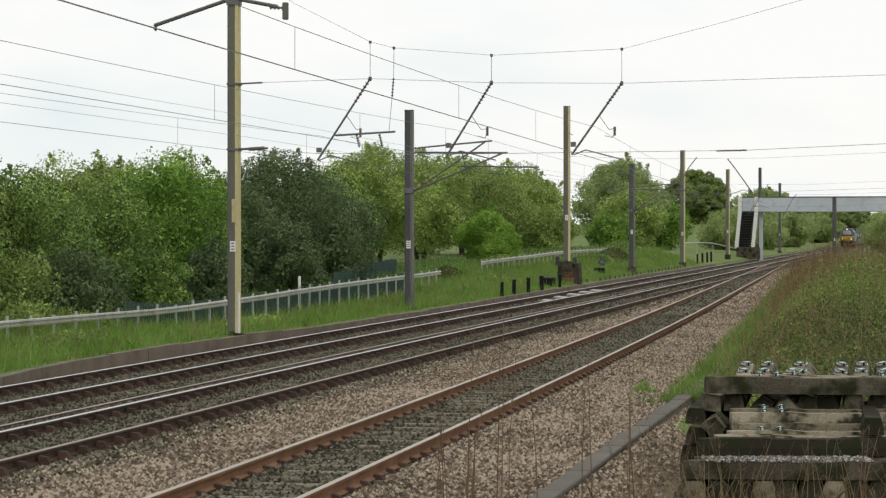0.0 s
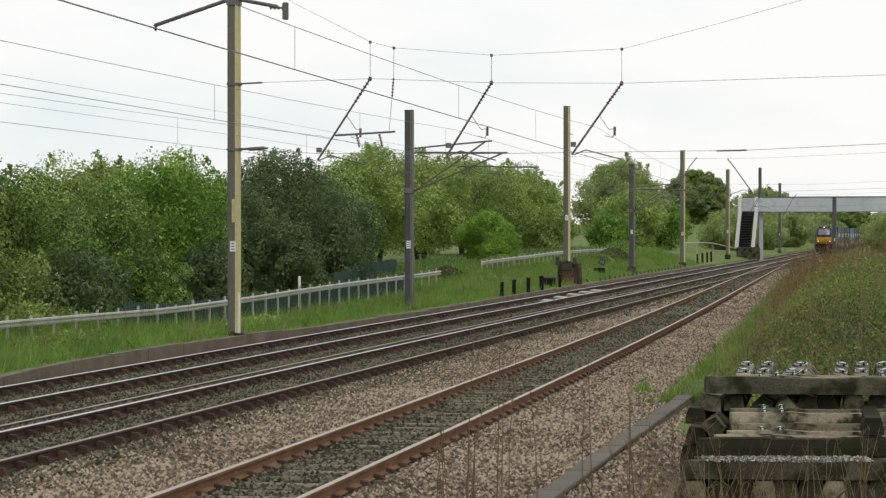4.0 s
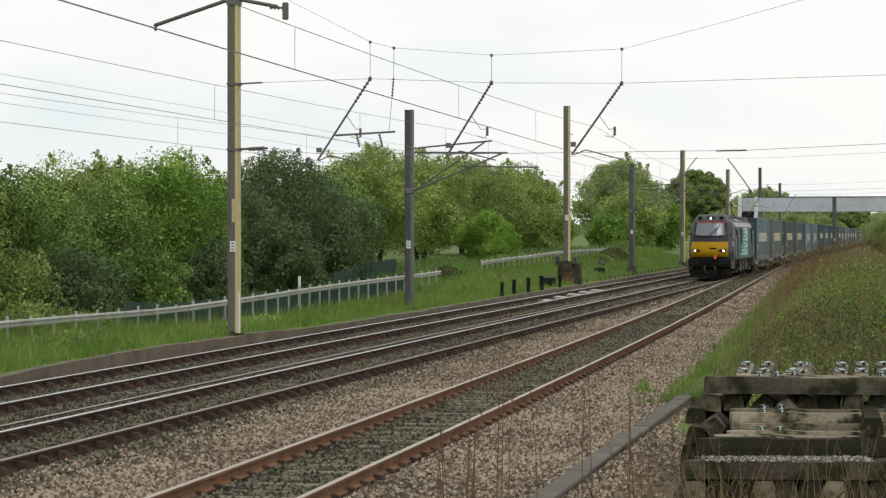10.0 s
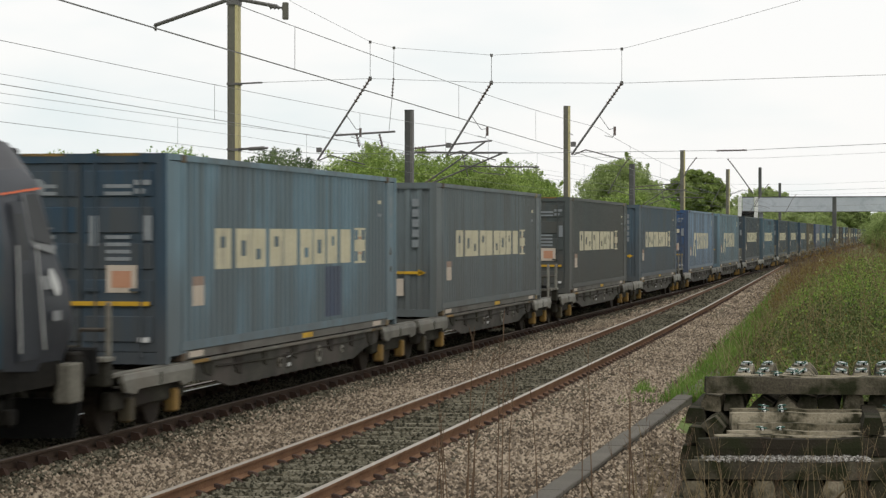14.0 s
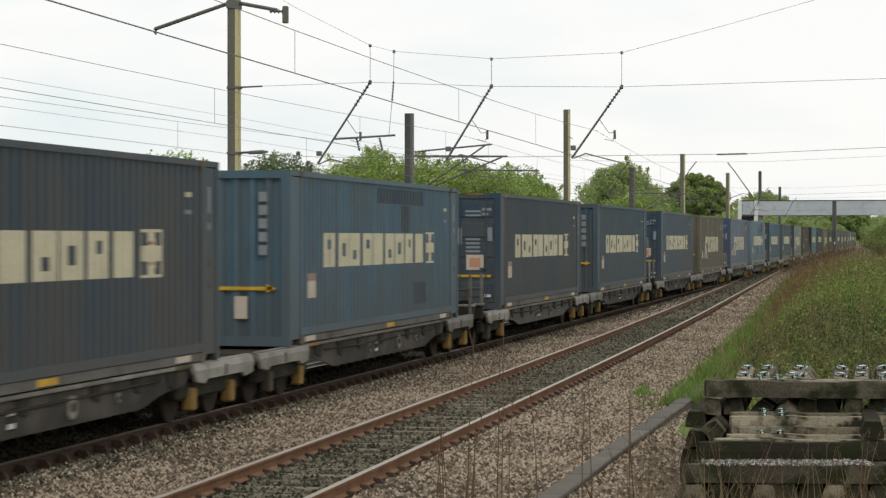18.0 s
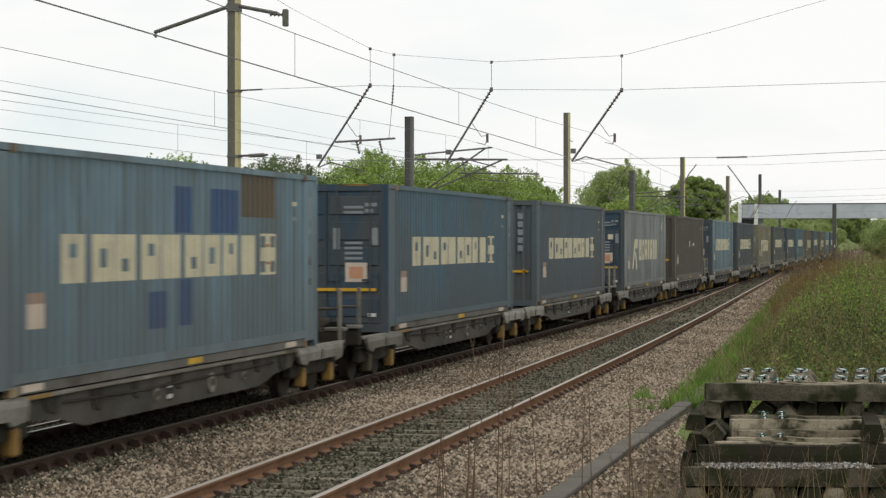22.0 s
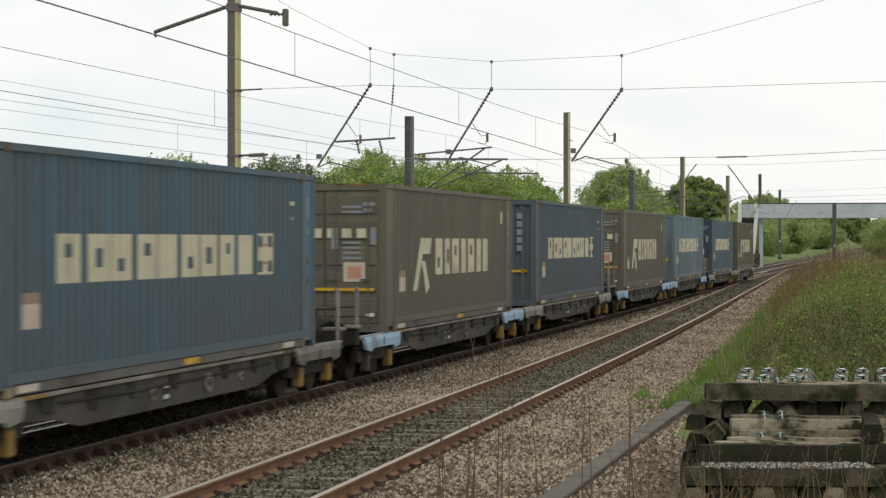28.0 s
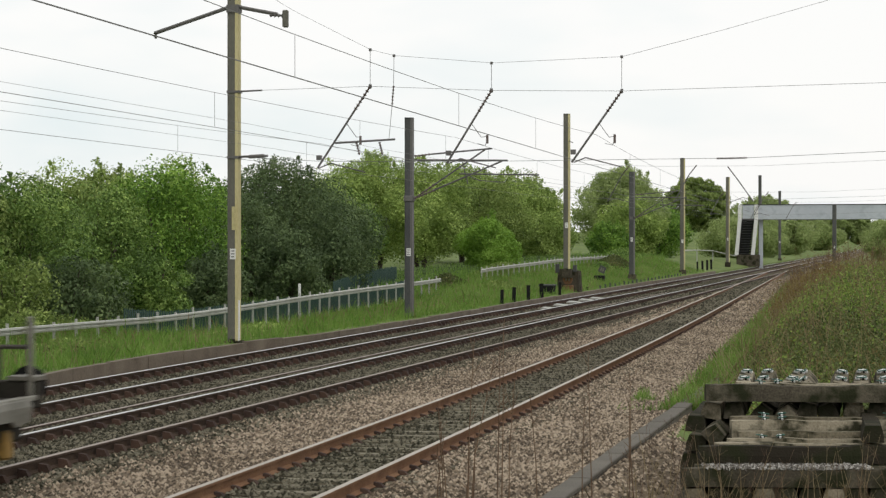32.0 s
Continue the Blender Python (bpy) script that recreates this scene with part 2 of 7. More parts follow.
class Build:
    """Collects boxes, tubes and prisms into one mesh."""

    def __init__(self):
        self.v, self.f, self.m, self.mats = [], [], [], []

    def slot(self, mat):
        if mat not in self.mats:
            self.mats.append(mat)
        return self.mats.index(mat)

    def add(self, verts, faces, mat):
        k, s = len(self.v), self.slot(mat)
        self.v += [Vector(p) for p in verts]
        self.f += [[i + k for i in f] for f in faces]
        self.m += [s] * len(faces)
        return self

    def box(self, x0, x1, y0, y1, z0, z1, mat, b=0.0):
        """A box; b bevels its long edges."""
        if b <= 0:
            p = [(x, y, z) for z in (z0, z1) for y in (y0, y1) for x in (x0, x1)]
            return self.add(p, [(0, 2, 3, 1), (4, 5, 7, 6), (0, 1, 5, 4), (2, 6, 7, 3), (0, 4, 6, 2), (1, 3, 7, 5)], mat)
        ring = [(x0 + b, y0), (x1 - b, y0), (x1, y0 + b), (x1, y1 - b), (x1 - b, y1), (x0 + b, y1), (x0, y1 - b), (x0, y0 + b)]
        inner = [(min(max(x, x0 + b), x1 - b), min(max(y, y0 + b), y1 - b)) for x, y in ring]
        p = [(x, y, z0) for x, y in inner] + [(x, y, z0 + b) for x, y in ring] + [(x, y, z1 - b) for x, y in ring] + [(x, y, z1) for x, y in inner]
        fs = [tuple(range(7, -1, -1)), tuple(range(24, 32))]
        for k in range(3):
            fs += [(8 * k + i, 8 * k + (i + 1) % 8, 8 * k + 8 + (i + 1) % 8, 8 * k + 8 + i) for i in range(8)]
        return self.add(p, fs, mat)

    def tube(self, a, b, r, mat, sides=6, r2=None):
        a, b = Vector(a), Vector(b)
        d = (b - a).normalized()
        u = d.orthogonal().normalized()
        w = d.cross(u)
        r2 = r if r2 is None else r2
        p = [c + (u * math.cos(2 * math.pi * i / sides) + w * math.sin(2 * math.pi * i / sides)) * q for c, q in ((a, r), (b, r2)) for i in range(sides)]
        fs = [(i, (i + 1) % sides, sides + (i + 1) % sides, sides + i) for i in range(sides)]
        fs += [tuple(range(sides - 1, -1, -1)), tuple(range(sides, 2 * sides))]
        return self.add(p, fs, mat)

    def line(self, pts, r, mat, sides=4):
        for a, b in zip(pts, pts[1:]):
            self.tube(a, b, r, mat, sides)
        return self

    def prism(self, outline, axis, lo, hi, mat):
        """An outline of (a, b) pairs drawn along axis 0, 1 or 2."""
        n = len(outline)

        def at(a, b, c):
            return [(c, a, b), (a, c, b), (a, b, c)][axis]
        p = [at(a, b, lo) for a, b in outline] + [at(a, b, hi) for a, b in outline]
        fs = [(i, (i + 1) % n, n + (i + 1) % n, n + i) for i in range(n)] + [tuple(range(n - 1, -1, -1)), tuple(range(n, 2 * n))]
        return self.add(p, fs, mat)

    def mesh(self, name, smooth=False):
        me = mesh_of(name, self.v, self.f, self.mats, self.m, smooth)
        bm = bmesh.new()
        bm.from_mesh(me)
        bmesh.ops.recalc_face_normals(bm, faces=bm.faces)
        bm.to_mesh(me)
        bm.free()
        return me


def part(name, b, parent, label="", at=None, smooth=False):
    """Links a Build (or a ready mesh) as one mesh object under its thing."""
    ob = new(name, b.mesh(name, smooth) if isinstance(b, Build) else b)
    ob.parent = parent
    if at is not None:
        ob.matrix_basis = at
    if label:
        ob["label"] = label
    return ob


def thing(name, m, label, category, group="", kind=""):
    ob = new(name)
    ob.matrix_basis = m
    return tagged(ob, label, category, group, kind)


def smooth_step(a, b, x):
    t = np.clip((np.asarray(x, dtype=float) - a) / (b - a), 0, 1)
    return t * t * (3 - 2 * t)


# ---- the plan: x across the lines, y along them, z = 0 at the rail heads ----
TRACK_B, TRACK_C, GAUGE = -11.13, -14.60, 1.505
KERB = -16.3
A_SLOPE = -0.0290


def track_a(y):
    """The middle of the converging line at y: nearly straight at first, then swinging towards the middle line."""
    d = np.clip(np.asarray(y, dtype=float), -60, 85) - 20
    bend = np.where(d > 0, 0.5 * (0.018 / 65) * d * d, 0)
    return -6.71 - 0.011 * d - bend + A_SLOPE * np.clip(np.asarray(y, dtype=float) - 85, 0, None)


def wire_a(y):
    return -6.20 - 0.0244 * y


def kerb_shift(y):
    """How far the kerb strays from its straight line."""
    return np.interp(y, [30, 35, 38, 41, 47, 54, 58, 71, 90, 120], [0.9, 0.65, 0.1, -0.25, -0.38, -0.28, 0.22, 0.42, 0.2, 0.0])


def fence_base(y):
    return np.interp(y, [0, 48, 56, 62, 74, 90, 98, 110, 131, 160, 235, 300, 500], [-0.05, 0.0, 0.0, -0.28, -0.20, -0.05, 0.40, 0.65, 0.9, 1.15, 1.0, 0.3, 0.2])


def beam_z(y):
    return np.interp(y, [0, 48, 60, 74, 96, 110, 131, 160, 200], [0.30, 0.27, 0.19, 0.39, 0.63, 0.97, 1.25, 1.32, 1.35])


def bank_edge(y):
    return -np.interp(y, [0, 20, 36, 75, 144, 200, 400], [3.3, 3.4, 3.95, 5.2, 7.7, 9.0, 9.4])


def ground_z(x, y):
    x, y = np.asarray(x, dtype=float), np.asarray(y, dtype=float)
    z = np.full(np.broadcast(x, y).shape, -0.26)
    fb = fence_base(y)
    left = np.where(x < -21, fb, 0.04 + (fb - 0.04) * (1 - smooth_step(-21.0, KERB, x)))
    z = np.where(x < KERB, left, z)
    z = z + 4.5 * smooth_step(260, 460, y) * (1 - smooth_step(-36, -24, x)) * smooth_step(-400, -150, x)
    # cess and path beside the converging line, then the bank
    edge = bank_edge(y)
    z = np.where(x > -5.0, z + (0.06 * smooth_step(-5.0, -4.1, x) - 0.32 * smooth_step(-3.5, -2.7, x)) * (1 - smooth_step(29, 36, y)), z)
    rise = smooth_step(0, 3.6, x - edge) * smooth_step(30, 52, y) * (1.30 - 1.10 * smooth_step(55, 150, y))
    z = z + np.where(x > edge, rise, 0)
    z = z + np.where(x > edge, 0.25 * smooth_step(0, 3, x - edge) * smooth_step(30, 40, y), 0)
    return z


# ---- ground ----
def make_ground():
    xs = np.array(sorted(set([-3000, -1200, -500, -250, -150, -100, -75, -60, -50, -42] + list(np.arange(-36, -16.5, 1.5)) + [-16.5, KERB - 0.02, KERB, -16.0, -15, -12, -9] + list(np.arange(-8.5, 6, 0.5)) + [7, 9, 12, 18, 30, 60, 120, 300, 900, 3000])))
    ys = np.array(sorted(set([-3000, -1000, -700, -300, -100, -40, -10, 0, 5, 10] + list(np.arange(14, 80, 2.0)) + list(np.arange(80, 260, 6.0)) + [260, 300, 360, 440, 600, 900, 1500, 3200])))
    gx, gy = np.meshgrid(xs, ys)
    gz = ground_z(gx, gy)
    lum = np.array([[noise.noise(Vector((x * 0.35, y * 0.35, 0))) for x in xs] for y in ys])
    gz = gz + np.where((gx < KERB - 0.1) & (np.abs(gx) < 60), 0.07 * lum, 0) + np.where((gx > -4) & (np.abs(gx) < 60) & (gy > 30), 0.10 * lum, 0)
    gx = gx + kerb_shift(gy) * np.exp(-((gx - KERB) / 1.5) ** 2)
    n = len(xs)
    v = np.stack([gx, gy, gz], -1).reshape(-1, 3)
    f, idx = [], []
    for j in range(len(ys) - 1):
        for i in range(n - 1):
            f.append((j * n + i, j * n + i + 1, (j + 1) * n + i + 1, (j + 1) * n + i))
            x, y = (xs[i] + xs[i + 1]) / 2, (ys[j] + ys[j + 1]) / 2
            stony = KERB < x < float(bank_edge(y)) + 0.3 or (-6 < x < 4 and y < 33)
            idx.append(1 if stony else 0)
    me = mesh_of("ground", v, f, [EARTH, BALLAST], idx, True)
    return tagged(new("ground", me), "grassy banks either side of pinkish-grey railway ballast", "ground", kind="structure")


make_ground()


# ---- railway lines ----
RAIL_OUTLINE = [(-0.07, -0.159), (0.07, -0.159), (0.07, -0.148), (0.011, -0.125), (0.011, -0.045), (0.036, -0.034), (0.036, -0.006), (0.030, 0.0), (-0.030, 0.0), (-0.036, -0.006), (-0.036, -0.034), (-0.011, -0.045), (-0.011, -0.125), (-0.07, -0.148)]


def rail_mesh(path, side, head):
    """A rail drawn through path, a list of (x, y)."""
    b, n = Build(), len(RAIL_OUTLINE)
    s, t = b.slot(side), b.slot(head)
    for i, (x, y) in enumerate(path):
        b.v += [Vector((x + a, y, z)) for a, z in RAIL_OUTLINE]
        if i:
            for k in range(n):
                b.f.append(((i - 1) * n + k, (i - 1) * n + (k + 1) % n, i * n + (k + 1) % n, i * n + k))
                b.m.append(t if k in (6, 7, 8) else s)
    return b


SLEEPER_ME = Build().box(-1.25, 1.25, -0.125, 0.125, -0.34, -0.165, SLEEPER, 0.02).mesh("sleeper")


def fastenings(xs_of, y0, y1, step, big):
    """Iron chairs and clips on both sides of each rail at every sleeper, joined."""
    b = Build()
    s = b.slot(CHAIR)
    for y in np.arange(y0, y1, step):
        for x in xs_of(y):
            for d in (-1, 1):
                k = len(b.v)
                j = random.uniform(-0.012, 0.012)
                for (a, c, z) in ((0.05, -0.07, -0.17), (0.17, -0.06, -0.17), (0.17, 0.06, -0.17), (0.05, 0.07, -0.17), (0.04, -0.045, -0.105), (0.12, -0.035, -0.12), (0.12, 0.035, -0.12), (0.04, 0.045, -0.105)):
                    b.v.append(Vector((x + d * a * (1.3 if big else 1.0), y + c * (1.1 if big else 1.0) + j, z + (0.055 if big and z > -0.16 else 0.0))))
                for q in ((0, 1, 5, 4), (1, 2, 6, 5), (2, 3, 7, 6), (3, 0, 4, 7), (4, 5, 6, 7)):
                    b.f.append([i + k for i in q])
                    b.m.append(s)
    return b


def railway(name, centre, y0, y1, side, head, label, near_y):
    t = thing(name, Matrix.Identity(4), label, "railway track", "railway lines", "structure")
    ys = [y0] + [y for y in np.arange(math.ceil(y0 / 5) * 5, min(y1, 210), 5.0) if y > y0] + [y1]
    for d in (-GAUGE / 2, GAUGE / 2):
        part("rail", rail_mesh([(float(centre(y)) + d, y) for y in ys], side, head[0 if d < 0 else 1]), t)
    part("rail_fastenings", fastenings(lambda y: (centre(y) - GAUGE / 2, centre(y) + GAUGE / 2), max(y0, 8), min(y1, 150), 0.65, centre is not track_a), t)
    far = Build()
    for i, y in enumerate(np.arange(max(y0, 8), min(y1, 150 if centre is track_a else 260), 0.65)):
        ang = -math.degrees(math.atan2(float(centre(y + 1) - centre(y - 1)), 2.0))
        if y < near_y:
            part("sleeper", SLEEPER_ME, t, at=pose(centre(y), y, random.uniform(-0.012, 0.008), 0, 0, ang + random.uniform(-0.4, 0.4)))
        else:
            low = 0.012 if centre is track_a else 0.0
            far.box(float(centre(y)) - 1.25, float(centre(y)) + 1.25, y - 0.125, y + 0.125, -0.34 - low, -0.17 - low, SLEEPER)
    part("far_sleepers", far, t)["kind"] = "stuff"
    return t


line_a = railway("railway_line", track_a, -60, 201.5, RAIL_SIDE, (RAIL_TAN, RAIL_TAN), "rusty-sided running rails on pale worn sleepers in ballast", 85)
line_b = railway("railway_line", lambda y: TRACK_B, -700, 1100, RAIL_SIDE_DARK, (RAIL_TOP, RAIL_DULL), "dark brown rails with iron chairs in grey ballast", 60)
line_c = railway("railway_line", lambda y: TRACK_C, -700, 1100, RAIL_SIDE_DARK, (RAIL_TOP, RAIL_TOP), "bright-headed brown rails beside the grass kerb", 60)

# a spare rail lying in the six-foot
tagged(new("spare_rail", rail_mesh([(-12.72, 5), (-12.7, 60), (-12.68, 118)], RAIL_SIDE_DARK, RAIL_DULL).mesh("spare_rail")), "spare rusty rail lying between the two lines", "rail").location.z = -0.1


# ballast heaped between and beside the sleepers
def scatter_ballast():
    rng = np.random.default_rng(3)
    n = 125000
    y = 14 + (rng.random(n) ** 1.7) * 60
    x = rng.uniform(-11.6, -3.6, n)
    extra = 60000
    y = np.concatenate([y, 20 + (rng.random(extra) ** 1.5) * 50])
    x = np.concatenate([x, rng.uniform(-16.1, -11.6, extra)])
    yf = 58 + rng.random(52000) ** 1.3 * 105
    y = np.concatenate([y, yf, 17 + rng.random(24000) * 19])
    x = np.concatenate([x, rng.uniform(-16.0, -4.2, 52000), rng.uniform(-4.2, 0.5, 24000)])
    a = track_a(y)
    keep = (np.abs(np.abs(x - a) - GAUGE / 2) > 0.12) & (np.abs(np.abs(x - TRACK_B) - GAUGE / 2) > 0.12) & (np.abs(np.abs(x - TRACK_C) - GAUGE / 2) > 0.12)
    keep &= (x < bank_edge(y) + 0.5) | (y < 32)
    in_a, in_b = np.abs(x - a) < 1.25, np.abs(x - TRACK_B) < 1.25
    phase = (y - 8) / 0.65
    on_sleeper = np.abs(phase - np.round(phase)) * 0.65 < 0.13
    keep &= ~((in_a | in_b) & on_sleeper & (np.minimum(np.abs(x - a), np.abs(x - TRACK_B)) < 0.8) & (rng.random(len(x)) < np.where(in_a, 0.78, 0.12)))
    x, y = x[keep], y[keep]
    in_a = np.abs(x - track_a(y)) < 0.72
    in_bc = (np.abs(x - TRACK_B) < 0.72) | (np.abs(x - TRACK_C) < 0.72)
    z = ground_z(x, y) + np.where(in_a, 0.092, np.where(in_bc, 0.105, np.where(x < -11.9, 0.09, 0.03))) + 0.07 * np.exp(-((np.abs(x - track_a(y)) - 1.1) / 0.4) ** 2) + 0.07 * np.exp(-((np.abs(x - TRACK_B) - 1.1) / 0.4) ** 2) + 0.05 * np.exp(-((x + 8.9) / 1.0) ** 2)
    m = len(x)
    r = rng.uniform(0.018, 0.040, m) * (1 + 0.9 * smooth_step(50, 110, y))
    base = np.array([(1, 0, 0), (-0.5, 0.87, 0), (-0.5, -0.87, 0), (0.1, 0.1, 0.85)])
    p = base[None] * r[:, None, None] * rng.uniform(0.75, 1.3, (m, 4, 3))
    t = rng.uniform(0, 6.28, m)
    c, s = np.cos(t), np.sin(t)
    p = np.stack([p[..., 0] * c[:, None] - p[..., 1] * s[:, None], p[..., 0] * s[:, None] + p[..., 1] * c[:, None], p[..., 2]], -1)
    p += np.stack([x, y, z], -1)[:, None]
    grimy = in_a | in_bc | (x < -9.75 + rng.normal(size=m) * 0.35)
    stone_mesh("ballast_stones", p[~grimy], STONE, "loose pinkish-grey crushed ballast stones")
    stone_mesh("grimy_stones", p[grimy], STONE_GRIMY, "grimy dark ballast between the rails")


def stone_mesh(name, p, mat, label):
    m = len(p)
    v = p.reshape(-1, 3)
    k = np.arange(m)[:, None] * 4
    f = np.concatenate([k + np.array(q) for q in ((0, 1, 3), (1, 2, 3), (2, 0, 3))], 1).reshape(-1, 3)
    me = bpy.data.meshes.new(name)
    me.vertices.add(len(v))
    me.vertices.foreach_set("co", v.astype(np.float32).reshape(-1))
    me.loops.add(f.size)
    me.loops.foreach_set("vertex_index", f.astype(np.int32).reshape(-1))
    me.polygons.add(len(f))
    me.polygons.foreach_set("loop_start", np.arange(0, f.size, 3, dtype=np.int32))
    me.polygons.foreach_set("loop_total", np.full(len(f), 3, dtype=np.int32))
    me.materials.append(mat)
    me.update(calc_edges=True)
    tagged(new(name, me), label, "ballast", kind="stuff")


scatter_ballast()


# ---- low kerb wall and grass bank edge ----
def kerb_wall():
    t = thing("kerb_wall", Matrix.Identity(4), "low stained concrete kerb holding the grass bank", "kerb", kind="structure")
    y = 20.0
    while y < 190:
        ln = 2.4 if y < 110 else 8.0
        a, c = KERB + float(kerb_shift(y)), KERB + float(kerb_shift(y + ln))
        out, top = random.uniform(0.03, 0.05), random.uniform(0.05, 0.09)
        part("kerb_block", Build().prism([(a - 0.12, y), (a + out, y), (c + out, y + ln - 0.025), (c - 0.12, y + ln - 0.025)], 2, -0.45, top, WALL_EDGE), t)
        y += ln


kerb_wall()


# cable trough beside the near line
TROUGH = ramp_mat("trough_concrete", [(0.085, 0.076, 0.062), (0.12, 0.108, 0.088), (0.165, 0.15, 0.122)], 0.9, scale=1.2, fine=35, bump=0.3, per_object=0.15, stain=(0.09, 0.085, 0.06), stain_at=0.62)


def cable_trough():
    t = thing("cable_trough", Matrix.Identity(4), "grey concrete cable trough with lids, half sunk in gravel", "cable trough", kind="structure")
    lid = Build().box(-0.13, 0.13, 0.004, 0.996, -0.06, 0.0, TROUGH, 0.012).mesh("trough_lid")
    for y in np.arange(10, 48, 1.0):
        x = -3.70 + 0.004 * max(0.0, y - 28)
        part("trough_lid", lid, t, at=pose(x, y, -0.09 + random.uniform(-0.006, 0.006), 0, random.uniform(-0.8, 0.8), random.uniform(-0.1, 0.3)))
    for y0, y1 in ((10, 28), (28, 48)):
        x0, x1 = (-3.70 + 0.004 * max(0.0, y - 28) for y in (y0, y1))
        part("trough_body", Build().prism([(x0 - 0.12, y0), (x0 + 0.12, y0), (x1 + 0.12, y1), (x1 - 0.12, y1)], 2, -0.6, -0.155, TROUGH), t)


cable_trough()


# ---- the train ----
SPEED = 30.0
NAVY = ramp_mat("loco_navy_paint", [(0.011, 0.014, 0.022), (0.017, 0.021, 0.030), (0.026, 0.030, 0.039)], 0.45, scale=1.2, fine=14, bump=0.03, spec=0.2)
LOCO_TEAL = ramp_mat("loco_teal_paint", [(0.004, 0.18, 0.165), (0.008, 0.25, 0.225)], 0.45, scale=1.2, fine=14, bump=0.03, spec=0.5)
LOCO_MID = ramp_mat("loco_deep_teal_paint", [(0.007, 0.072, 0.08), (0.011, 0.10, 0.108)], 0.5, scale=1.2, fine=14, bump=0.03, spec=0.3)
GRILLE = ramp_mat("dark_grille", [(0.010, 0.010, 0.011), (0.020, 0.020, 0.020)], 0.85, scale=3, fine=30, bump=0.2, spec=0.15)
LOCO_BLUE = ramp_mat("loco_blue_paint", [(0.009, 0.034, 0.054), (0.016, 0.052, 0.078)], 0.45, scale=1.2, fine=14, bump=0.03, spec=0.2, stain=(0.05, 0.048, 0.042), stain_at=0.62)
LOCO_PALE = ramp_mat("loco_pale_graphic", [(0.42, 0.60, 0.54), (0.56, 0.70, 0.64)], 0.45, scale=1.2, fine=14, bump=0.03)
LOCO_GREY = ramp_mat("loco_light_grey", [(0.17, 0.18, 0.185), (0.26, 0.265, 0.265)], 0.55, scale=1.2, fine=20, bump=0.05, stain=(0.10, 0.10, 0.10), stain_at=0.6)
LOCO_YELLOW = ramp_mat("warning_yellow", [(0.29, 0.165, 0.001), (0.37, 0.21, 0.002)], 0.5, scale=1.2, fine=14, bump=0.03, spec=0.15)
# grey that puts the sky's sheen into the cantrail paint; also the window pillars
LOCO_CANT = ramp_mat("loco_sky_sheen_and_trim_grey", [(0.15, 0.16, 0.165), (0.22, 0.23, 0.235)], 0.4, scale=1.2, fine=20, bump=0.03, spec=0.4, stain=(0.09, 0.09, 0.088), stain_at=0.62)
LOCO_LIP = ramp_mat("shaded_yellow_lip", [(0.20, 0.11, 0.002), (0.26, 0.145, 0.002)], 0.5, scale=1.2, fine=14, bump=0.03, spec=0.15)
LOCO_ORANGE = ramp_mat("orange_line", [(0.75, 0.13, 0.03), (0.8, 0.16, 0.04)], 0.5, bump=0)
ROOF_GREY = ramp_mat("loco_roof_grey", [(0.05, 0.05, 0.055), (0.085, 0.085, 0.09)], 0.6, scale=2, fine=20, bump=0.1)
UNDER = ramp_mat("underframe_grime", [(0.006, 0.006, 0.005), (0.012, 0.011, 0.009), (0.026, 0.023, 0.018)], 0.9, scale=3, fine=20, bump=0.3, spec=0.1)
UNDER_PALE = ramp_mat("underframe_dusty_grey", [(0.085, 0.08, 0.064), (0.20, 0.19, 0.155)], 0.85, scale=3, fine=20, bump=0.2, spec=0.1)
# windscreen base colour lightened to include the sky it reflects
SCREEN = glass_mat("windscreen_glass", (0.15, 0.165, 0.18), 0.15, 0.5)
DARK_GLASS = glass_mat("dark_glass", (0.012, 0.014, 0.016), 0.3, 0.06)
LAMP = glow_mat("lit_lamp", (1.0, 0.98, 0.92), 2.2)
TAIL = ramp_mat("red_lamp_glass", [(0.10, 0.010, 0.014), (0.15, 0.014, 0.02)], 0.3, bump=0)
WHEEL = ramp_mat("wheel_steel", [(0.025, 0.02, 0.016), (0.07, 0.055, 0.042)], 0.7, metal=0.4, scale=4, fine=20, bump=0.1)
AXLE_YELLOW = ramp_mat("axlebox_yellow", [(0.16, 0.10, 0.03), (0.30, 0.18, 0.045)], 0.7, scale=5, fine=30, bump=0.1, stain=(0.06, 0.05, 0.03), stain_at=0.5)
FRAME_GREY = ramp_mat("wagon_frame_grey", [(0.022, 0.020, 0.015), (0.045, 0.042, 0.032), (0.085, 0.081, 0.064)], 0.75, scale=1.5, fine=20, bump=0.15, per_object=0.3, stain=(0.07, 0.06, 0.05), stain_at=0.55)
FRAME_PALE = ramp_mat("wagon_pale_cover_grey", [(0.075, 0.070, 0.056), (0.15, 0.144, 0.118), (0.27, 0.262, 0.225)], 0.6, scale=1.5, fine=14, bump=0.1, per_object=0.3, stain=(0.13, 0.115, 0.09), stain_at=0.56, spec=0.4)
FRAME_DARK = ramp_mat("wagon_underframe", [(0.018, 0.017, 0.013), (0.036, 0.034, 0.026), (0.07, 0.066, 0.05)], 0.9, spec=0.12, scale=1.5, fine=20, bump=0.15, stain=(0.035, 0.03, 0.025), stain_at=0.55)
FRAME_BLUE = ramp_mat("wagon_pale_blue_frame", [(0.22, 0.34, 0.46), (0.32, 0.44, 0.55)], 0.75, scale=1.5, fine=20, bump=0.15, stain=(0.12, 0.12, 0.12), stain_at=0.58)

